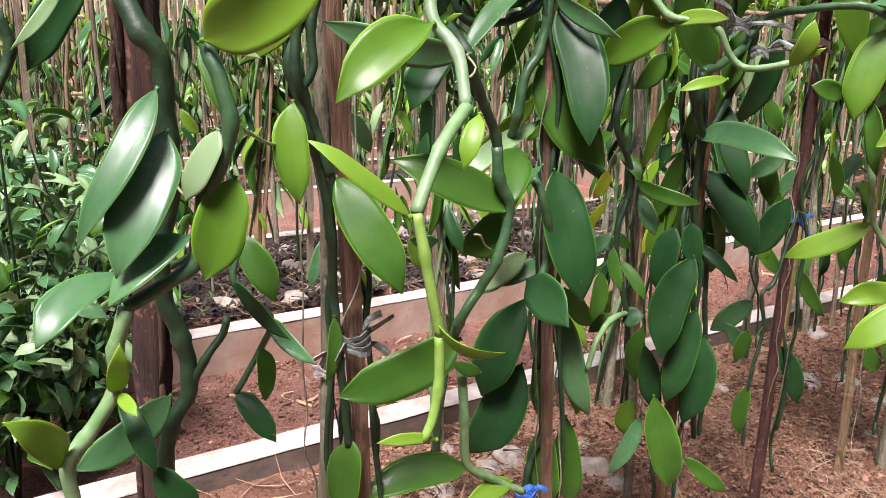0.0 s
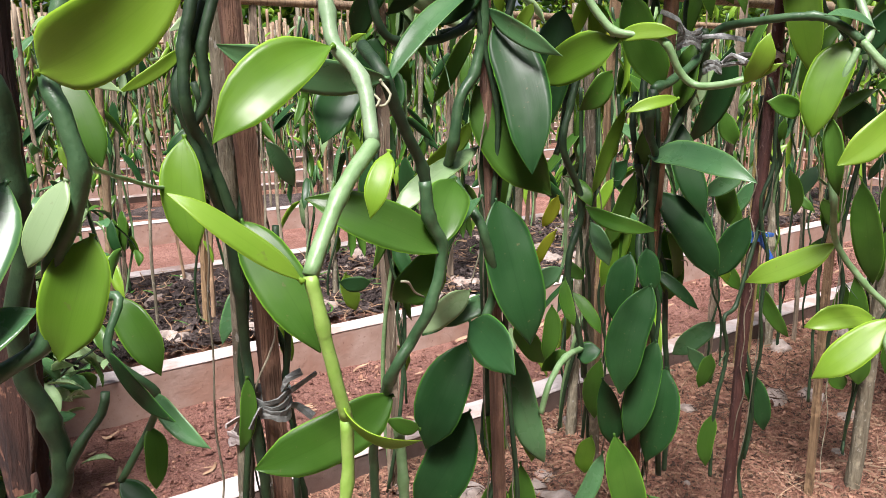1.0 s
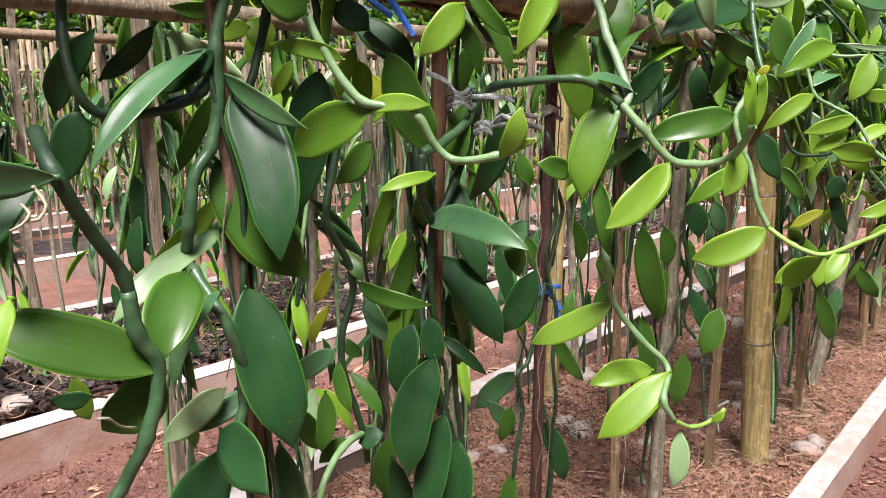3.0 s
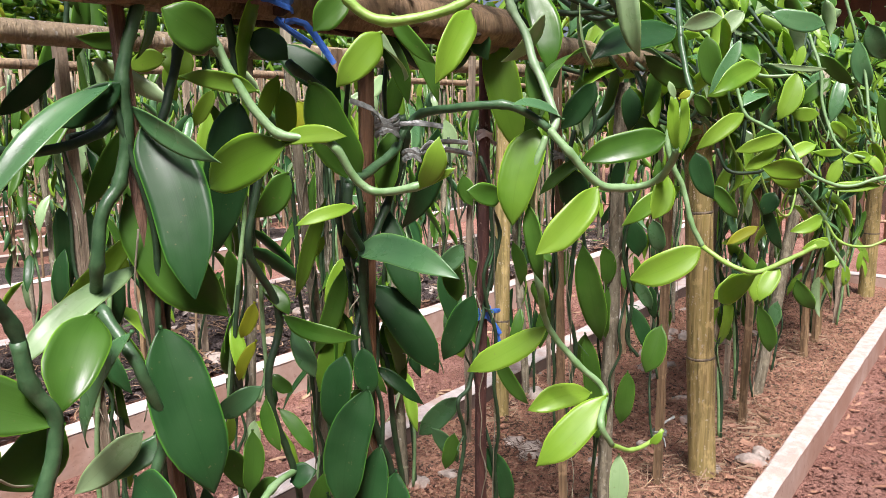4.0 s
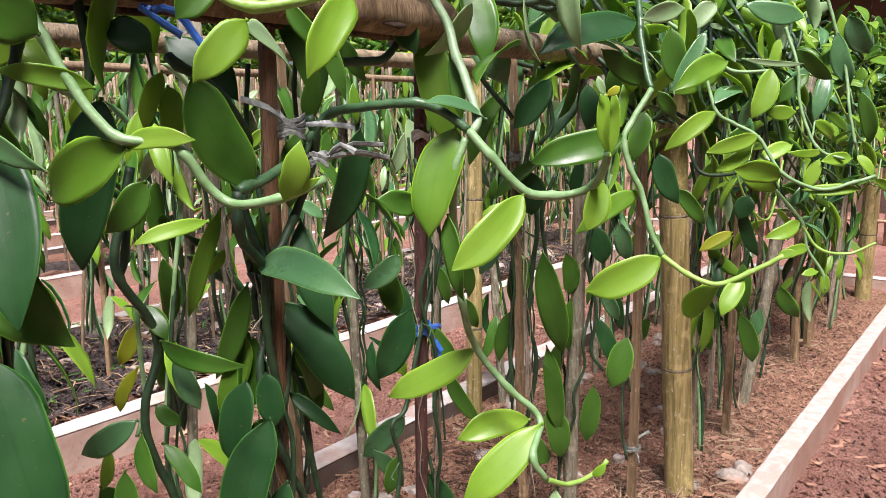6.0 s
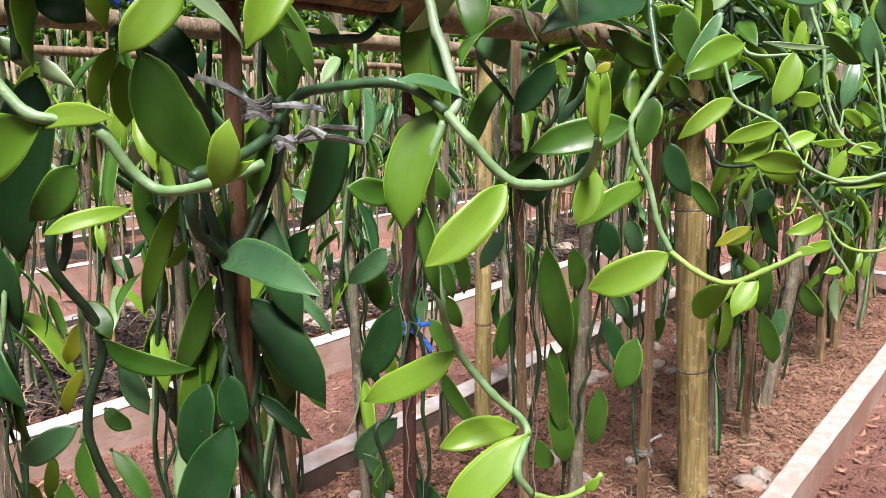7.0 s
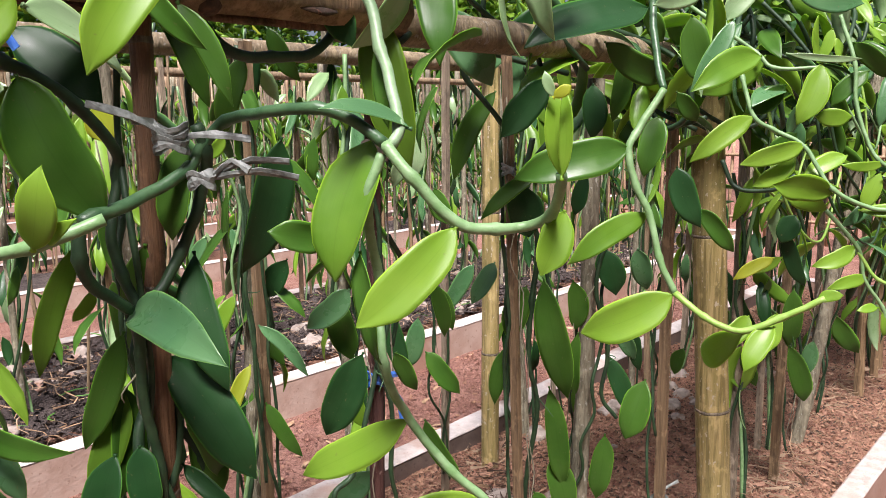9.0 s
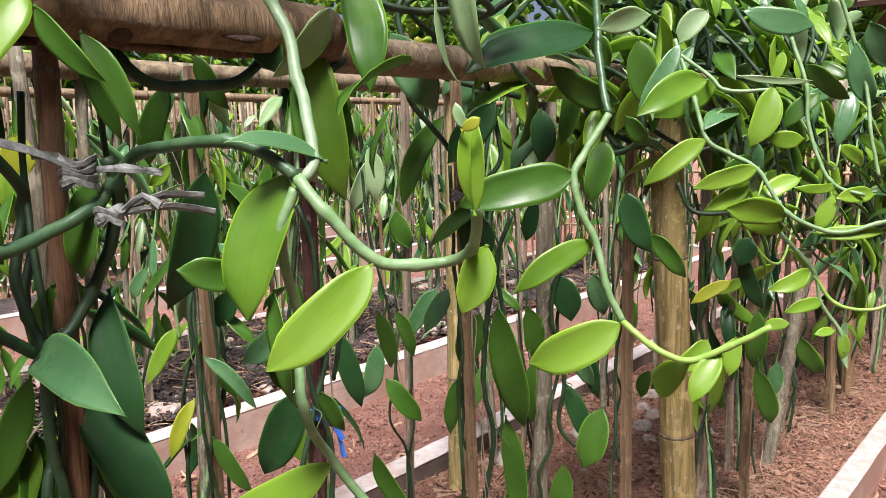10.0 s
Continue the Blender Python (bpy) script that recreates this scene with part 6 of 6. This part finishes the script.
def rail_bunch(x, rng):
    """A mass of leaves and stems folded over the rail, in light tones."""
    ob = thing("vanilla_vine", (x, 0.76, 1.2), "bunched vanilla vine folded over the rail, leaves toned as sky-lit", "vine", "bunches on the rail")
    for s in range(3):
        a = rng.uniform(0, 6)
        part("stem", tube(bmesh.new(), spline([(x + rng.uniform(-0.15, 0.15), 0.76 + 0.12 * math.cos(a + i), 1.12 + 0.1 * math.sin(a + i * 1.3)) for i in range(5)], 0.02), 0.0055, 6), STEM["old"], ob)
    for k in range(22):
        m = Matrix.Translation((x + rng.gauss(0, 0.11), 0.74 + rng.gauss(0, 0.1), 1.16 + rng.gauss(0, 0.08))) @ Matrix.Rotation(rng.uniform(0, 6.28), 4, "Z") @ Matrix.Rotation(radians(rng.gauss(-35, 35)), 4, "X") @ Matrix.Rotation(rng.gauss(0, 0.7), 4, "Y")
        # lime, pale and grey shares brighten the bunch in place of sky light
        part("leaf", leaf_shape(bmesh.new(), m, rng.uniform(0.09, 0.15), rng.uniform(0.035, 0.05), 0.45, 0.15, 0.05, 8, 2), LEAF[rng.choice(("mid", "mid", "grey", "grey", "lime", "olive", "pale", "lime", "lime"))], ob)
    return ob


for k in range(16):
    rail_bunch(2.05 + 3.1 * k / 16 + rng.uniform(-0.06, 0.06), rng)
high_rng = random.Random(5)
for x in (0.35, 0.75, 1.1, 1.45):
    rail_bunch(x, high_rng).location.z += 0.2
for k in range(22):
    rail_bunch(1.9 + 3.4 * k / 22 + rng.uniform(-0.06, 0.06), rng).location += Vector((0, rng.uniform(-0.06, 0.16), rng.uniform(0.1, 0.24)))


# ---- distance ----
def fence(name, label, place, length, high, gap, r, along, mat, rails):
    ob = thing(name, place, label, "fence", kind="structure")
    n = int(length / gap)
    for i in range(n):
        s = i * gap + rng.uniform(-0.2, 0.2) * gap
        p = Vector(place) + (Vector((s, 0, 0)) if along == "x" else Vector((0, s, 0)))
        h = high * rng.uniform(0.93, 1.05)
        part("picket", tube(bmesh.new(), [p + Vector((0, 0, -0.05)), p + Vector((rng.gauss(0, 0.01), 0, h * 0.5)), p + Vector((rng.gauss(0, 0.02), rng.gauss(0, 0.02), h))], r * rng.uniform(0.8, 1.2), 6, 0.1), mat, ob)
    for z in rails:
        a = Vector(place) + Vector((0, 0, z)) + (Vector((0, -2.1 * r, 0)) if along == "x" else Vector((-2.1 * r, 0, 0)))
        b = a + (Vector((length, 0, 0)) if along == "x" else Vector((0, length, 0)))
        part("fence_rail", tube(bmesh.new(), [a, a.lerp(b, 0.5), b], r, 6, 0.1), mat, ob)
    return ob


fence("fence_near", "open bamboo picket fence across the path", (7.4, -2.0, PATH_Z), 7.0, 0.9, 0.075, 0.014, "y", FENCE_CANE, (0.2, 0.75))
fence("fence_far", "dense grey picket fence behind the beds", (-3.0, 12.6, PATH_Z), 24.0, 1.9, 0.09, 0.03, "x", BAMBOO_OLD, (0.4, 1.5))


def tree(x, y, high, rng, share=1.0):
    ob = thing("tree", (x, y, 0), "leafy broad tree beyond the edge of the plot", "tree", "trees behind the fence")
    part("trunk", tube(bmesh.new(), spline([(x, y, -0.1), (x + 0.1, y, high * 0.3), (x - 0.1, y + 0.1, high * 0.7), (x, y, high * 0.95)], 0.3), lambda s: 0.14 * (1 - 0.8 * s), 8, 0.1), BARK, ob)
    for tone, n in (("mid", 1300), ("lime", 1500), ("yellow", 150)):
        bm = bmesh.new()
        for k in range(int(n * share)):
            a, t = rng.uniform(0, 6.28), rng.random()
            r = 2.2 * math.sqrt(rng.random()) * (0.5 + 0.5 * math.sin(a * 3 + x) ** 2)
            c = Vector((x + r * math.cos(a), y + 0.6 * r * math.sin(a), 0.2 + high * t))
            m = Matrix.Translation(c) @ Euler((rng.uniform(0, 6), rng.uniform(0, 6), rng.uniform(0, 6))).to_matrix().to_4x4()
            leaf_shape(bm, m, rng.uniform(0.18, 0.34) / share ** 0.5, rng.uniform(0.08, 0.14) / share ** 0.5, 0.5, 0.1, 0.05, 3, 1, 0.002)
        tagged(part("crown", bm, LEAF[tone], ob), kind="stuff")
    return ob


for k in range(13):
    tree(-4 + 2.0 * k + rng.uniform(-0.5, 0.5), 14.5 + rng.uniform(-0.6, 1.2), rng.uniform(4, 6), rng)
for k in range(4):
    tree(11.5 + rng.uniform(-0.4, 0.8), -1 + 3.5 * k, rng.uniform(4, 6), rng)


def shed():
    ob = thing("shed", (9.6, 0.6, PATH_Z), "dark weathered board shed behind the fence", "shed")
    for k in range(22):
        y = -2.4 + 0.2 * k
        bm = bmesh.new()
        bmesh.ops.create_cube(bm, size=1, matrix=Matrix.Translation((9.6, y, 1.2)) @ Matrix.Diagonal((0.03, 0.192, 2.5, 1)))
        bmesh.ops.bevel(bm, geom=bm.edges[:], offset=0.005)
        part("board", bm, ROOF, ob, smooth=False)
    bm = bmesh.new()
    bmesh.ops.create_cube(bm, size=1, matrix=Matrix.Translation((9.9, -0.3, 2.55)) @ Matrix.Rotation(radians(-18), 4, "Y") @ Matrix.Diagonal((2.2, 4.9, 0.05, 1)))
    part("roof", bm, ROOF, ob, smooth=False)


shed()


def unseen_wall(name, label, start, end, high):
    """An unseen wall of upright boards, added to block low sky from reflections."""
    ob = thing(name, (*start, PATH_Z), label, "wall", kind="structure")
    a, b = Vector((*start, PATH_Z - 0.05)), Vector((*end, PATH_Z - 0.05))
    n = round((b - a).length / 0.3)
    side = (b - a).normalized()
    turn = Matrix.Rotation(math.atan2(side.y, side.x), 4, "Z")
    bm = bmesh.new()
    bmesh.ops.create_cube(bm, size=1, matrix=Matrix.Diagonal((0.293, 0.03, high, 1)))
    bmesh.ops.bevel(bm, geom=bm.edges[:], offset=0.004)
    me = finish("board", bm, ROOF, False)
    for k in range(n):
        o = new("board", me)
        o.parent = ob
        o.matrix_parent_inverse = ob.matrix_basis.inverted()
        o.matrix_basis = Matrix.Translation(a.lerp(b, (k + 0.5) / n) + Vector((0, 0, high / 2))) @ turn


unseen_wall("wall_south", "unseen board wall added on the south to darken reflections", (-5.0, -2.7), (8.8, -2.7), 3.2)
unseen_wall("wall_west", "unseen board wall added on the west to darken reflections", (-5.0, -2.66), (-5.0, 9.0), 2.6)
wall_rng = random.Random(61)
# unseen trees above the south wall, added to keep sky out of reflections
for k in range(6):
    tree(-5 + 2.6 * k, -4.6 + wall_rng.uniform(-0.3, 0.3), wall_rng.uniform(5, 6.5), wall_rng, 0.3)


# ---- on the ground ----
def stone(x, y, z, r, seed, label="rounded pale stone half sunk in red soil"):
    bm = bmesh.new()
    bmesh.ops.create_icosphere(bm, subdivisions=3, radius=1)
    rg = random.Random(seed)
    sx, sy, sz = r * rg.uniform(0.8, 1.3), r * rg.uniform(0.7, 1.1), r * rg.uniform(0.5, 0.8)
    off = Vector((seed * 3.1, seed * 1.7, 0))
    for v in bm.verts:
        k = 1 + 0.45 * noise.noise(v.co * 1.3 + off) + 0.16 * noise.noise(v.co * 3.5 + off)
        v.co = Vector((v.co.x * sx * k, v.co.y * sy * k, v.co.z * sz * k))
    ob = new("stone", finish("stone", bm, STONE))
    ob.matrix_basis = pose(x, y, z - sz * 0.1, rg.uniform(-12, 12), rg.uniform(-12, 12), rg.uniform(0, 360))
    return tagged(ob, label, "stone", "stones in the beds")


g = random.Random(3)
for k, (x, y, r) in enumerate(((0.74, 1.28, 0.05), (0.86, 1.32, 0.06), (1.1, 1.33, 0.06), (1.24, 1.26, 0.05), (1.25, 1.18, 0.05), (1.02, 1.32, 0.045), (2.2, 1.22, 0.06), (2.22, 1.29, 0.05), (2.02, 0.92, 0.03), (2.52, 0.63, 0.05), (2.72, 0.9, 0.035), (2.42, 0.72, 0.035), (2.6, 0.62, 0.04), (2.45, 0.95, 0.03), (2.25, 1.0, 0.04))):
    stone(x, y, 0.0, r * 0.8, k + 1)
for k in range(60):
    stone(g.uniform(0.0, 5.2), g.gauss(1.22, 0.13), 0.0, g.uniform(0.012, 0.045), 40 + k)
for k in range(130):
    stone(g.uniform(0.2, 5.5), g.choice((g.gauss(2.6, 0.06), g.gauss(3.3, 0.12), g.uniform(2.5, 3.4))), 0.085, g.uniform(0.02, 0.065), 140 + k, "grey stone in black husk mulch")


def mound(name, xa, xb, ya, yb, z, high, mat, label):
    bm = bmesh.new()
    xs, ys = steps(xa, xb, int((xb - xa) / 0.04)), steps(ya, yb, int((yb - ya) / 0.04))
    grid = []
    for x in xs:
        col = []
        for y in ys:
            v = (y - ya) / (yb - ya)
            h = (math.sin(math.pi * v) ** 0.5 if 0 < v < 1 else 0) * (0.55 + 0.6 * noise.noise((x * 1.7, y * 1.7, 5)))
            col.append(bm.verts.new((x, y + 0.05 * noise.noise((x * 4, y, 2)), z - 0.03 + high * h + rolling(x, y, 0.02))))
        grid.append(col)
    for i in range(len(xs) - 1):
        for j in range(len(ys) - 1):
            bm.faces.new((grid[i][j], grid[i + 1][j], grid[i + 1][j + 1], grid[i][j + 1]))
    return tagged(part(name, bm, mat), label, "mulch", kind="structure")


mound("mulch_1", -1.0, 6.8, 2.52, 3.42, 0.045, 0.07, BLACK_SOIL, "black husk mulch heaped along the bed")
mound("mulch_2", -1.0, 8.8, 4.95, 5.75, 0.05, 0.07, BLACK_SOIL, "black husk mulch heaped along the bed")


def scatter(name, count, area, z, size, mat, label, seed, curl=0.4, lift=0.004, slim=0.12, spots=()):
    """Many small strips or chips lying about, as one mesh."""
    rg = np.random.RandomState(seed)
    verts, faces = [], []
    for k in range(count):
        x, y = rg.uniform(area[0], area[1]), rg.uniform(area[2], area[3])
        if spots:
            x, y = spots[k % len(spots)]
            x, y = x + rg.normal(0, 0.07), y + rg.normal(0, 0.06)
        l, w = size * rg.uniform(0.4, 1.4), 0
        w = l * slim * rg.uniform(0.6, 1.5)
        a, tilt = rg.uniform(0, 6.28), rg.normal(0, 0.25)
        ca, sa = math.cos(a), math.sin(a)
        bend = rg.normal(0, curl)
        n = len(verts)
        zz = z + rolling(x, y, 0.014) + lift * rg.uniform(0.4, 2.0)
        for i in range(4):
            s = (i / 3 - 0.5) * l
            side = bend * (s * s / l) * 2
            for q in (-1, 1):
                u, v = s, side + q * w * (1 - 0.5 * abs(i - 1.5) / 1.5)
                verts.append((x + u * ca - v * sa, y + u * sa + v * ca, zz + tilt * s + 0.3 * abs(bend) * s * s / l))
            verts.append((x + u * ca - side * sa, y + u * sa + side * ca, zz + tilt * s + w * 0.7))
        for i in range(3):
            p, r = n + 3 * i, n + 3 * i + 3
            faces += [(p, p + 2, r + 2, r), (p + 2, p + 1, r + 1, r + 2), (p + 1, p, r, r + 1)]
    me = bpy.data.meshes.new(name)
    me.from_pydata(verts, [], faces)
    me.materials.append(mat)
    return tagged(new(name, me), label, "litter", kind="stuff")


def crumbs(name, count, area, z, size, mat, label, seed, amount=0.014):
    """Many small uneven lumps lying on the soil, as one mesh."""
    rg = np.random.RandomState(seed)
    corner = np.array([(1, 0, 0), (0, 1, 0), (-1, 0, 0), (0, -1, 0), (0, 0, 1), (0, 0, -1)], float)
    side = np.array([(0, 1, 4), (1, 2, 4), (2, 3, 4), (3, 0, 4), (1, 0, 5), (2, 1, 5), (3, 2, 5), (0, 3, 5)])
    x, y = rg.uniform(area[0], area[1], count), rg.uniform(area[2], area[3], count)
    zz = np.array([z + rolling(a, b, amount) for a, b in zip(x, y)])
    r = size * rg.lognormal(0, 0.45, (count, 1, 1)) * 0.5
    shape = corner[None] * rg.uniform(0.5, 1.25, (count, 6, 1)) + rg.normal(0, 0.22, (count, 6, 3))
    a = rg.uniform(0, 6.28, count)
    turn = np.zeros((count, 3, 3))
    turn[:, 0, 0], turn[:, 0, 1], turn[:, 1, 0], turn[:, 1, 1], turn[:, 2, 2] = np.cos(a), -np.sin(a), np.sin(a), np.cos(a), 0.8
    verts = np.einsum("nij,nkj->nki", turn, shape * r) + np.stack([x, y, zz + 0.15 * r[:, 0, 0]], 1)[:, None]
    faces = side[None] + 6 * np.arange(count)[:, None, None]
    me = bpy.data.meshes.new(name)
    me.from_pydata(verts.reshape(-1, 3).tolist(), [], faces.reshape(-1, 3).tolist())
    me.materials.append(mat)
    return tagged(new(name, me), label, "soil crumbs", kind="stuff")


FEET = ((0.9, 0.79), (1.34, 0.81), (1.72, 0.86), (1.95, 0.81), (2.22, 0.81), (2.37, 0.76), (2.62, 0.78), (2.75, 0.75), (2.86, 0.78), (3.0, 0.8), (3.42, 0.8), (3.7, 0.8), (3.95, 0.8), (1.56, 1.42), (2.36, 1.43))
scatter("straw_litter", 17000, (0.6, 5.3, 0.57, 1.55), 0.0, 0.024, STRAW, "dry straw and root fibres over the red soil", 1, 0.6, 0.007, 0.022)
scatter("long_straw", 700, (0.2, 5.3, 0.57, 1.55), 0.0, 0.11, STRAW, "long dry grass stalks lying on the red soil", 21, 0.4, 0.008, 0.011)
scatter("root_tangle", 520, (0, 1, 0, 1), 0.002, 0.055, PALE_STRAW, "loose dry roots tangled round the feet of the stakes", 22, 1.2, 0.014, 0.012, FEET)
scatter("root_mat", 500, (0, 1, 0, 1), 0.006, 0.045, BARK, "dark rotting roots and fibres heaped round the stakes", 27, 1.0, 0.014, 0.03, ((2.15, 1.2), (2.3, 1.32), (2.0, 1.27), (2.37, 0.76), (0.9, 1.3), (1.2, 1.3)))
scatter("husk_litter", 15000, (0.6, 5.3, 0.57, 1.55), 0.0, 0.009, DEAD, "small brown husk chips over the red soil", 2, 0.3, 0.004, 0.32)
scatter("dark_husk", 5000, (0.6, 5.3, 0.57, 1.55), 0.0, 0.011, BARK, "dark rotted husk chips over the red soil", 23, 0.3, 0.004, 0.3)
crumbs("soil_crumbs", 26000, (0.7, 5.3, 0.57, 1.55), 0.0, 0.008, SOIL, "loose crumbs of red soil on the bed", 51)
crumbs("husk_crumbs", 16000, (0.7, 5.3, 0.57, 1.55), 0.0, 0.0075, DEAD, "reddish-brown husk crumbs on the bed", 52)
crumbs("dark_crumbs", 7000, (0.7, 5.3, 0.57, 1.55), 0.0, 0.008, BARK, "dark rotted crumbs on the bed", 53)
crumbs("path_crumbs", 13000, (0.2, 5.0, 1.66, 2.31), PATH_Z, 0.009, PATH_SOIL, "loose crumbs of red soil on the path", 54, 0.008)
crumbs("path_husk", 3000, (0.2, 5.0, 1.66, 2.31), PATH_Z, 0.009, DEAD, "brown husk crumbs on the path", 55, 0.008)
crumbs("outer_soil_crumbs", 14000, (1.6, 5.5, -0.3, 0.49), PATH_Z, 0.008, PATH_SOIL, "loose crumbs of soil on the outer path", 56, 0.008)
crumbs("mulch_crumbs", 9000, (0.2, 6.0, 2.5, 3.42), 0.09, 0.022, BLACK_SOIL, "lumps of black husk on the mulch heap", 57, 0.03)
scatter("clod_litter", 4200, (0.2, 6.0, 1.66, 2.31), PATH_Z, 0.011, PATH_SOIL, "crumbs of red soil on the path", 3, 0.2, 0.004, 0.5)
scatter("dead_leaves", 150, (0.2, 5.3, 0.6, 1.5), 0.002, 0.032, DEAD, "fallen dry leaves on the red soil", 4, 0.3, 0.006, 0.25)
scatter("path_litter", 160, (0.4, 6.0, 1.68, 2.3), PATH_Z, 0.05, STRAW, "dry twigs and leaf bits on the path", 5, 0.4, 0.005, 0.12)
scatter("outer_litter", 700, (1.5, 6.0, -0.4, 0.49), PATH_Z, 0.035, DEAD, "dry leaf bits on the outer path", 6, 0.4, 0.005, 0.2)
scatter("outer_crumbs", 5000, (1.5, 6.0, -0.2, 0.49), PATH_Z, 0.012, PATH_SOIL, "crumbs of soil on the outer path", 24, 0.3, 0.004, 0.45)
scatter("outer_husk", 600, (1.5, 6.0, -0.2, 0.49), PATH_Z, 0.013, BARK, "dark husk chips on the outer path", 25, 0.3, 0.004, 0.3)
scatter("mulch_litter", 6000, (0.2, 6.0, 2.45, 3.45), 0.085, 0.06, BLACK_SOIL, "black husk strips on the mulch heap", 7, 0.8, 0.01, 0.06)
scatter("mulch_clods", 3500, (0.2, 6.0, 2.5, 3.42), 0.085, 0.035, BLACK_SOIL, "black lumps of husk on the mulch heap", 26, 0.5, 0.01, 0.4)
scatter("mulch_straw", 1800, (0.2, 6.0, 2.42, 3.5), 0.08, 0.09, STRAW, "dry grass stalks on the mulch heap", 8, 0.8, 0.02, 0.02)
scatter("green_weeds", 160, (0.2, 6.0, 2.45, 3.45), 0.1, 0.07, LEAF["dark"], "low green weeds growing in the mulch", 9, 0.6, 0.02, 0.05)


# ---- the bushy plants on the path at the left end ----
def shrub(x, y, high, rng, pods=0, far=False):
    ob = thing("pepper_bush", (x, y, PATH_Z), "bushy pepper plant with dense leaves in sky-sheen tones", "bush", "pepper bushes")
    tips = []
    for k in range(9):
        a, s = k * 0.7 + rng.uniform(-0.3, 0.3), rng.uniform(0.12, 0.3)
        pts = [(x, y, PATH_Z), (x + 0.3 * s * math.cos(a), y + 0.3 * s * math.sin(a), high * 0.45), (x + s * math.cos(a), y + s * math.sin(a), high * rng.uniform(0.55, 1.0))]
        line = spline(pts, 0.05)
        tips += line[3:]
        part("branch", tube(bmesh.new(), line, lambda q: 0.006 * (1 - 0.6 * q), 6, 0.1), STEM["old"], ob)
    hidden = {tone: bmesh.new() for tone in ("pale", "grey", "mid")} if far else {}
    for k in range(250):
        p = rng.choice(tips) + Vector((rng.gauss(0, 0.06), rng.gauss(0, 0.06), rng.gauss(0, 0.05)))
        m = Matrix.Translation(p) @ Matrix.Rotation(rng.uniform(0, 6.28), 4, "Z") @ Matrix.Rotation(radians(rng.gauss(-18, 28)), 4, "X") @ Matrix.Rotation(rng.gauss(0, 0.5), 4, "Y")
        # mostly grey and pale, so the bush's sky sheen sits in its colour
        l, tone = rng.uniform(0.045, 0.095), rng.choice(("grey", "pale", "pale", "mid", "grey"))
        bm = leaf_shape(hidden[tone] if far else bmesh.new(), m, l, l * rng.uniform(0.38, 0.52), 0.6, 0.25, 0.12, 6, 2, 0.0006, k * 0.7)
        if not far:
            part("leaf", bm, LEAF[tone], ob)
    for tone, bm in hidden.items():
        tagged(part("foliage", bm, LEAF[tone], ob), kind="stuff")
    for k in range(pods):
        p = rng.choice(tips)
        part("pepper_pod", tube(bmesh.new(), spline([p, p + Vector((0.03, 0, 0.03)), p + Vector((0.08, 0, 0.05))], 0.01), lambda q: 0.008 * (1.05 - q), 8), LEAF["mid"], ob, "slim green pepper pod")
    return ob


sr = random.Random(8)
for x, y, h, pods in ((0.1, 2.05, 0.9, 3), (0.28, 2.3, 0.86, 1), (0.34, 2.85, 0.84, 0), (0.04, 1.85, 0.55, 0), (0.2, 1.98, 0.5, 0), (0.16, 2.6, 0.86, 0), (0.3, 3.6, 0.8, 0)):
    shrub(x, y, h, sr, pods, y > 2.5)
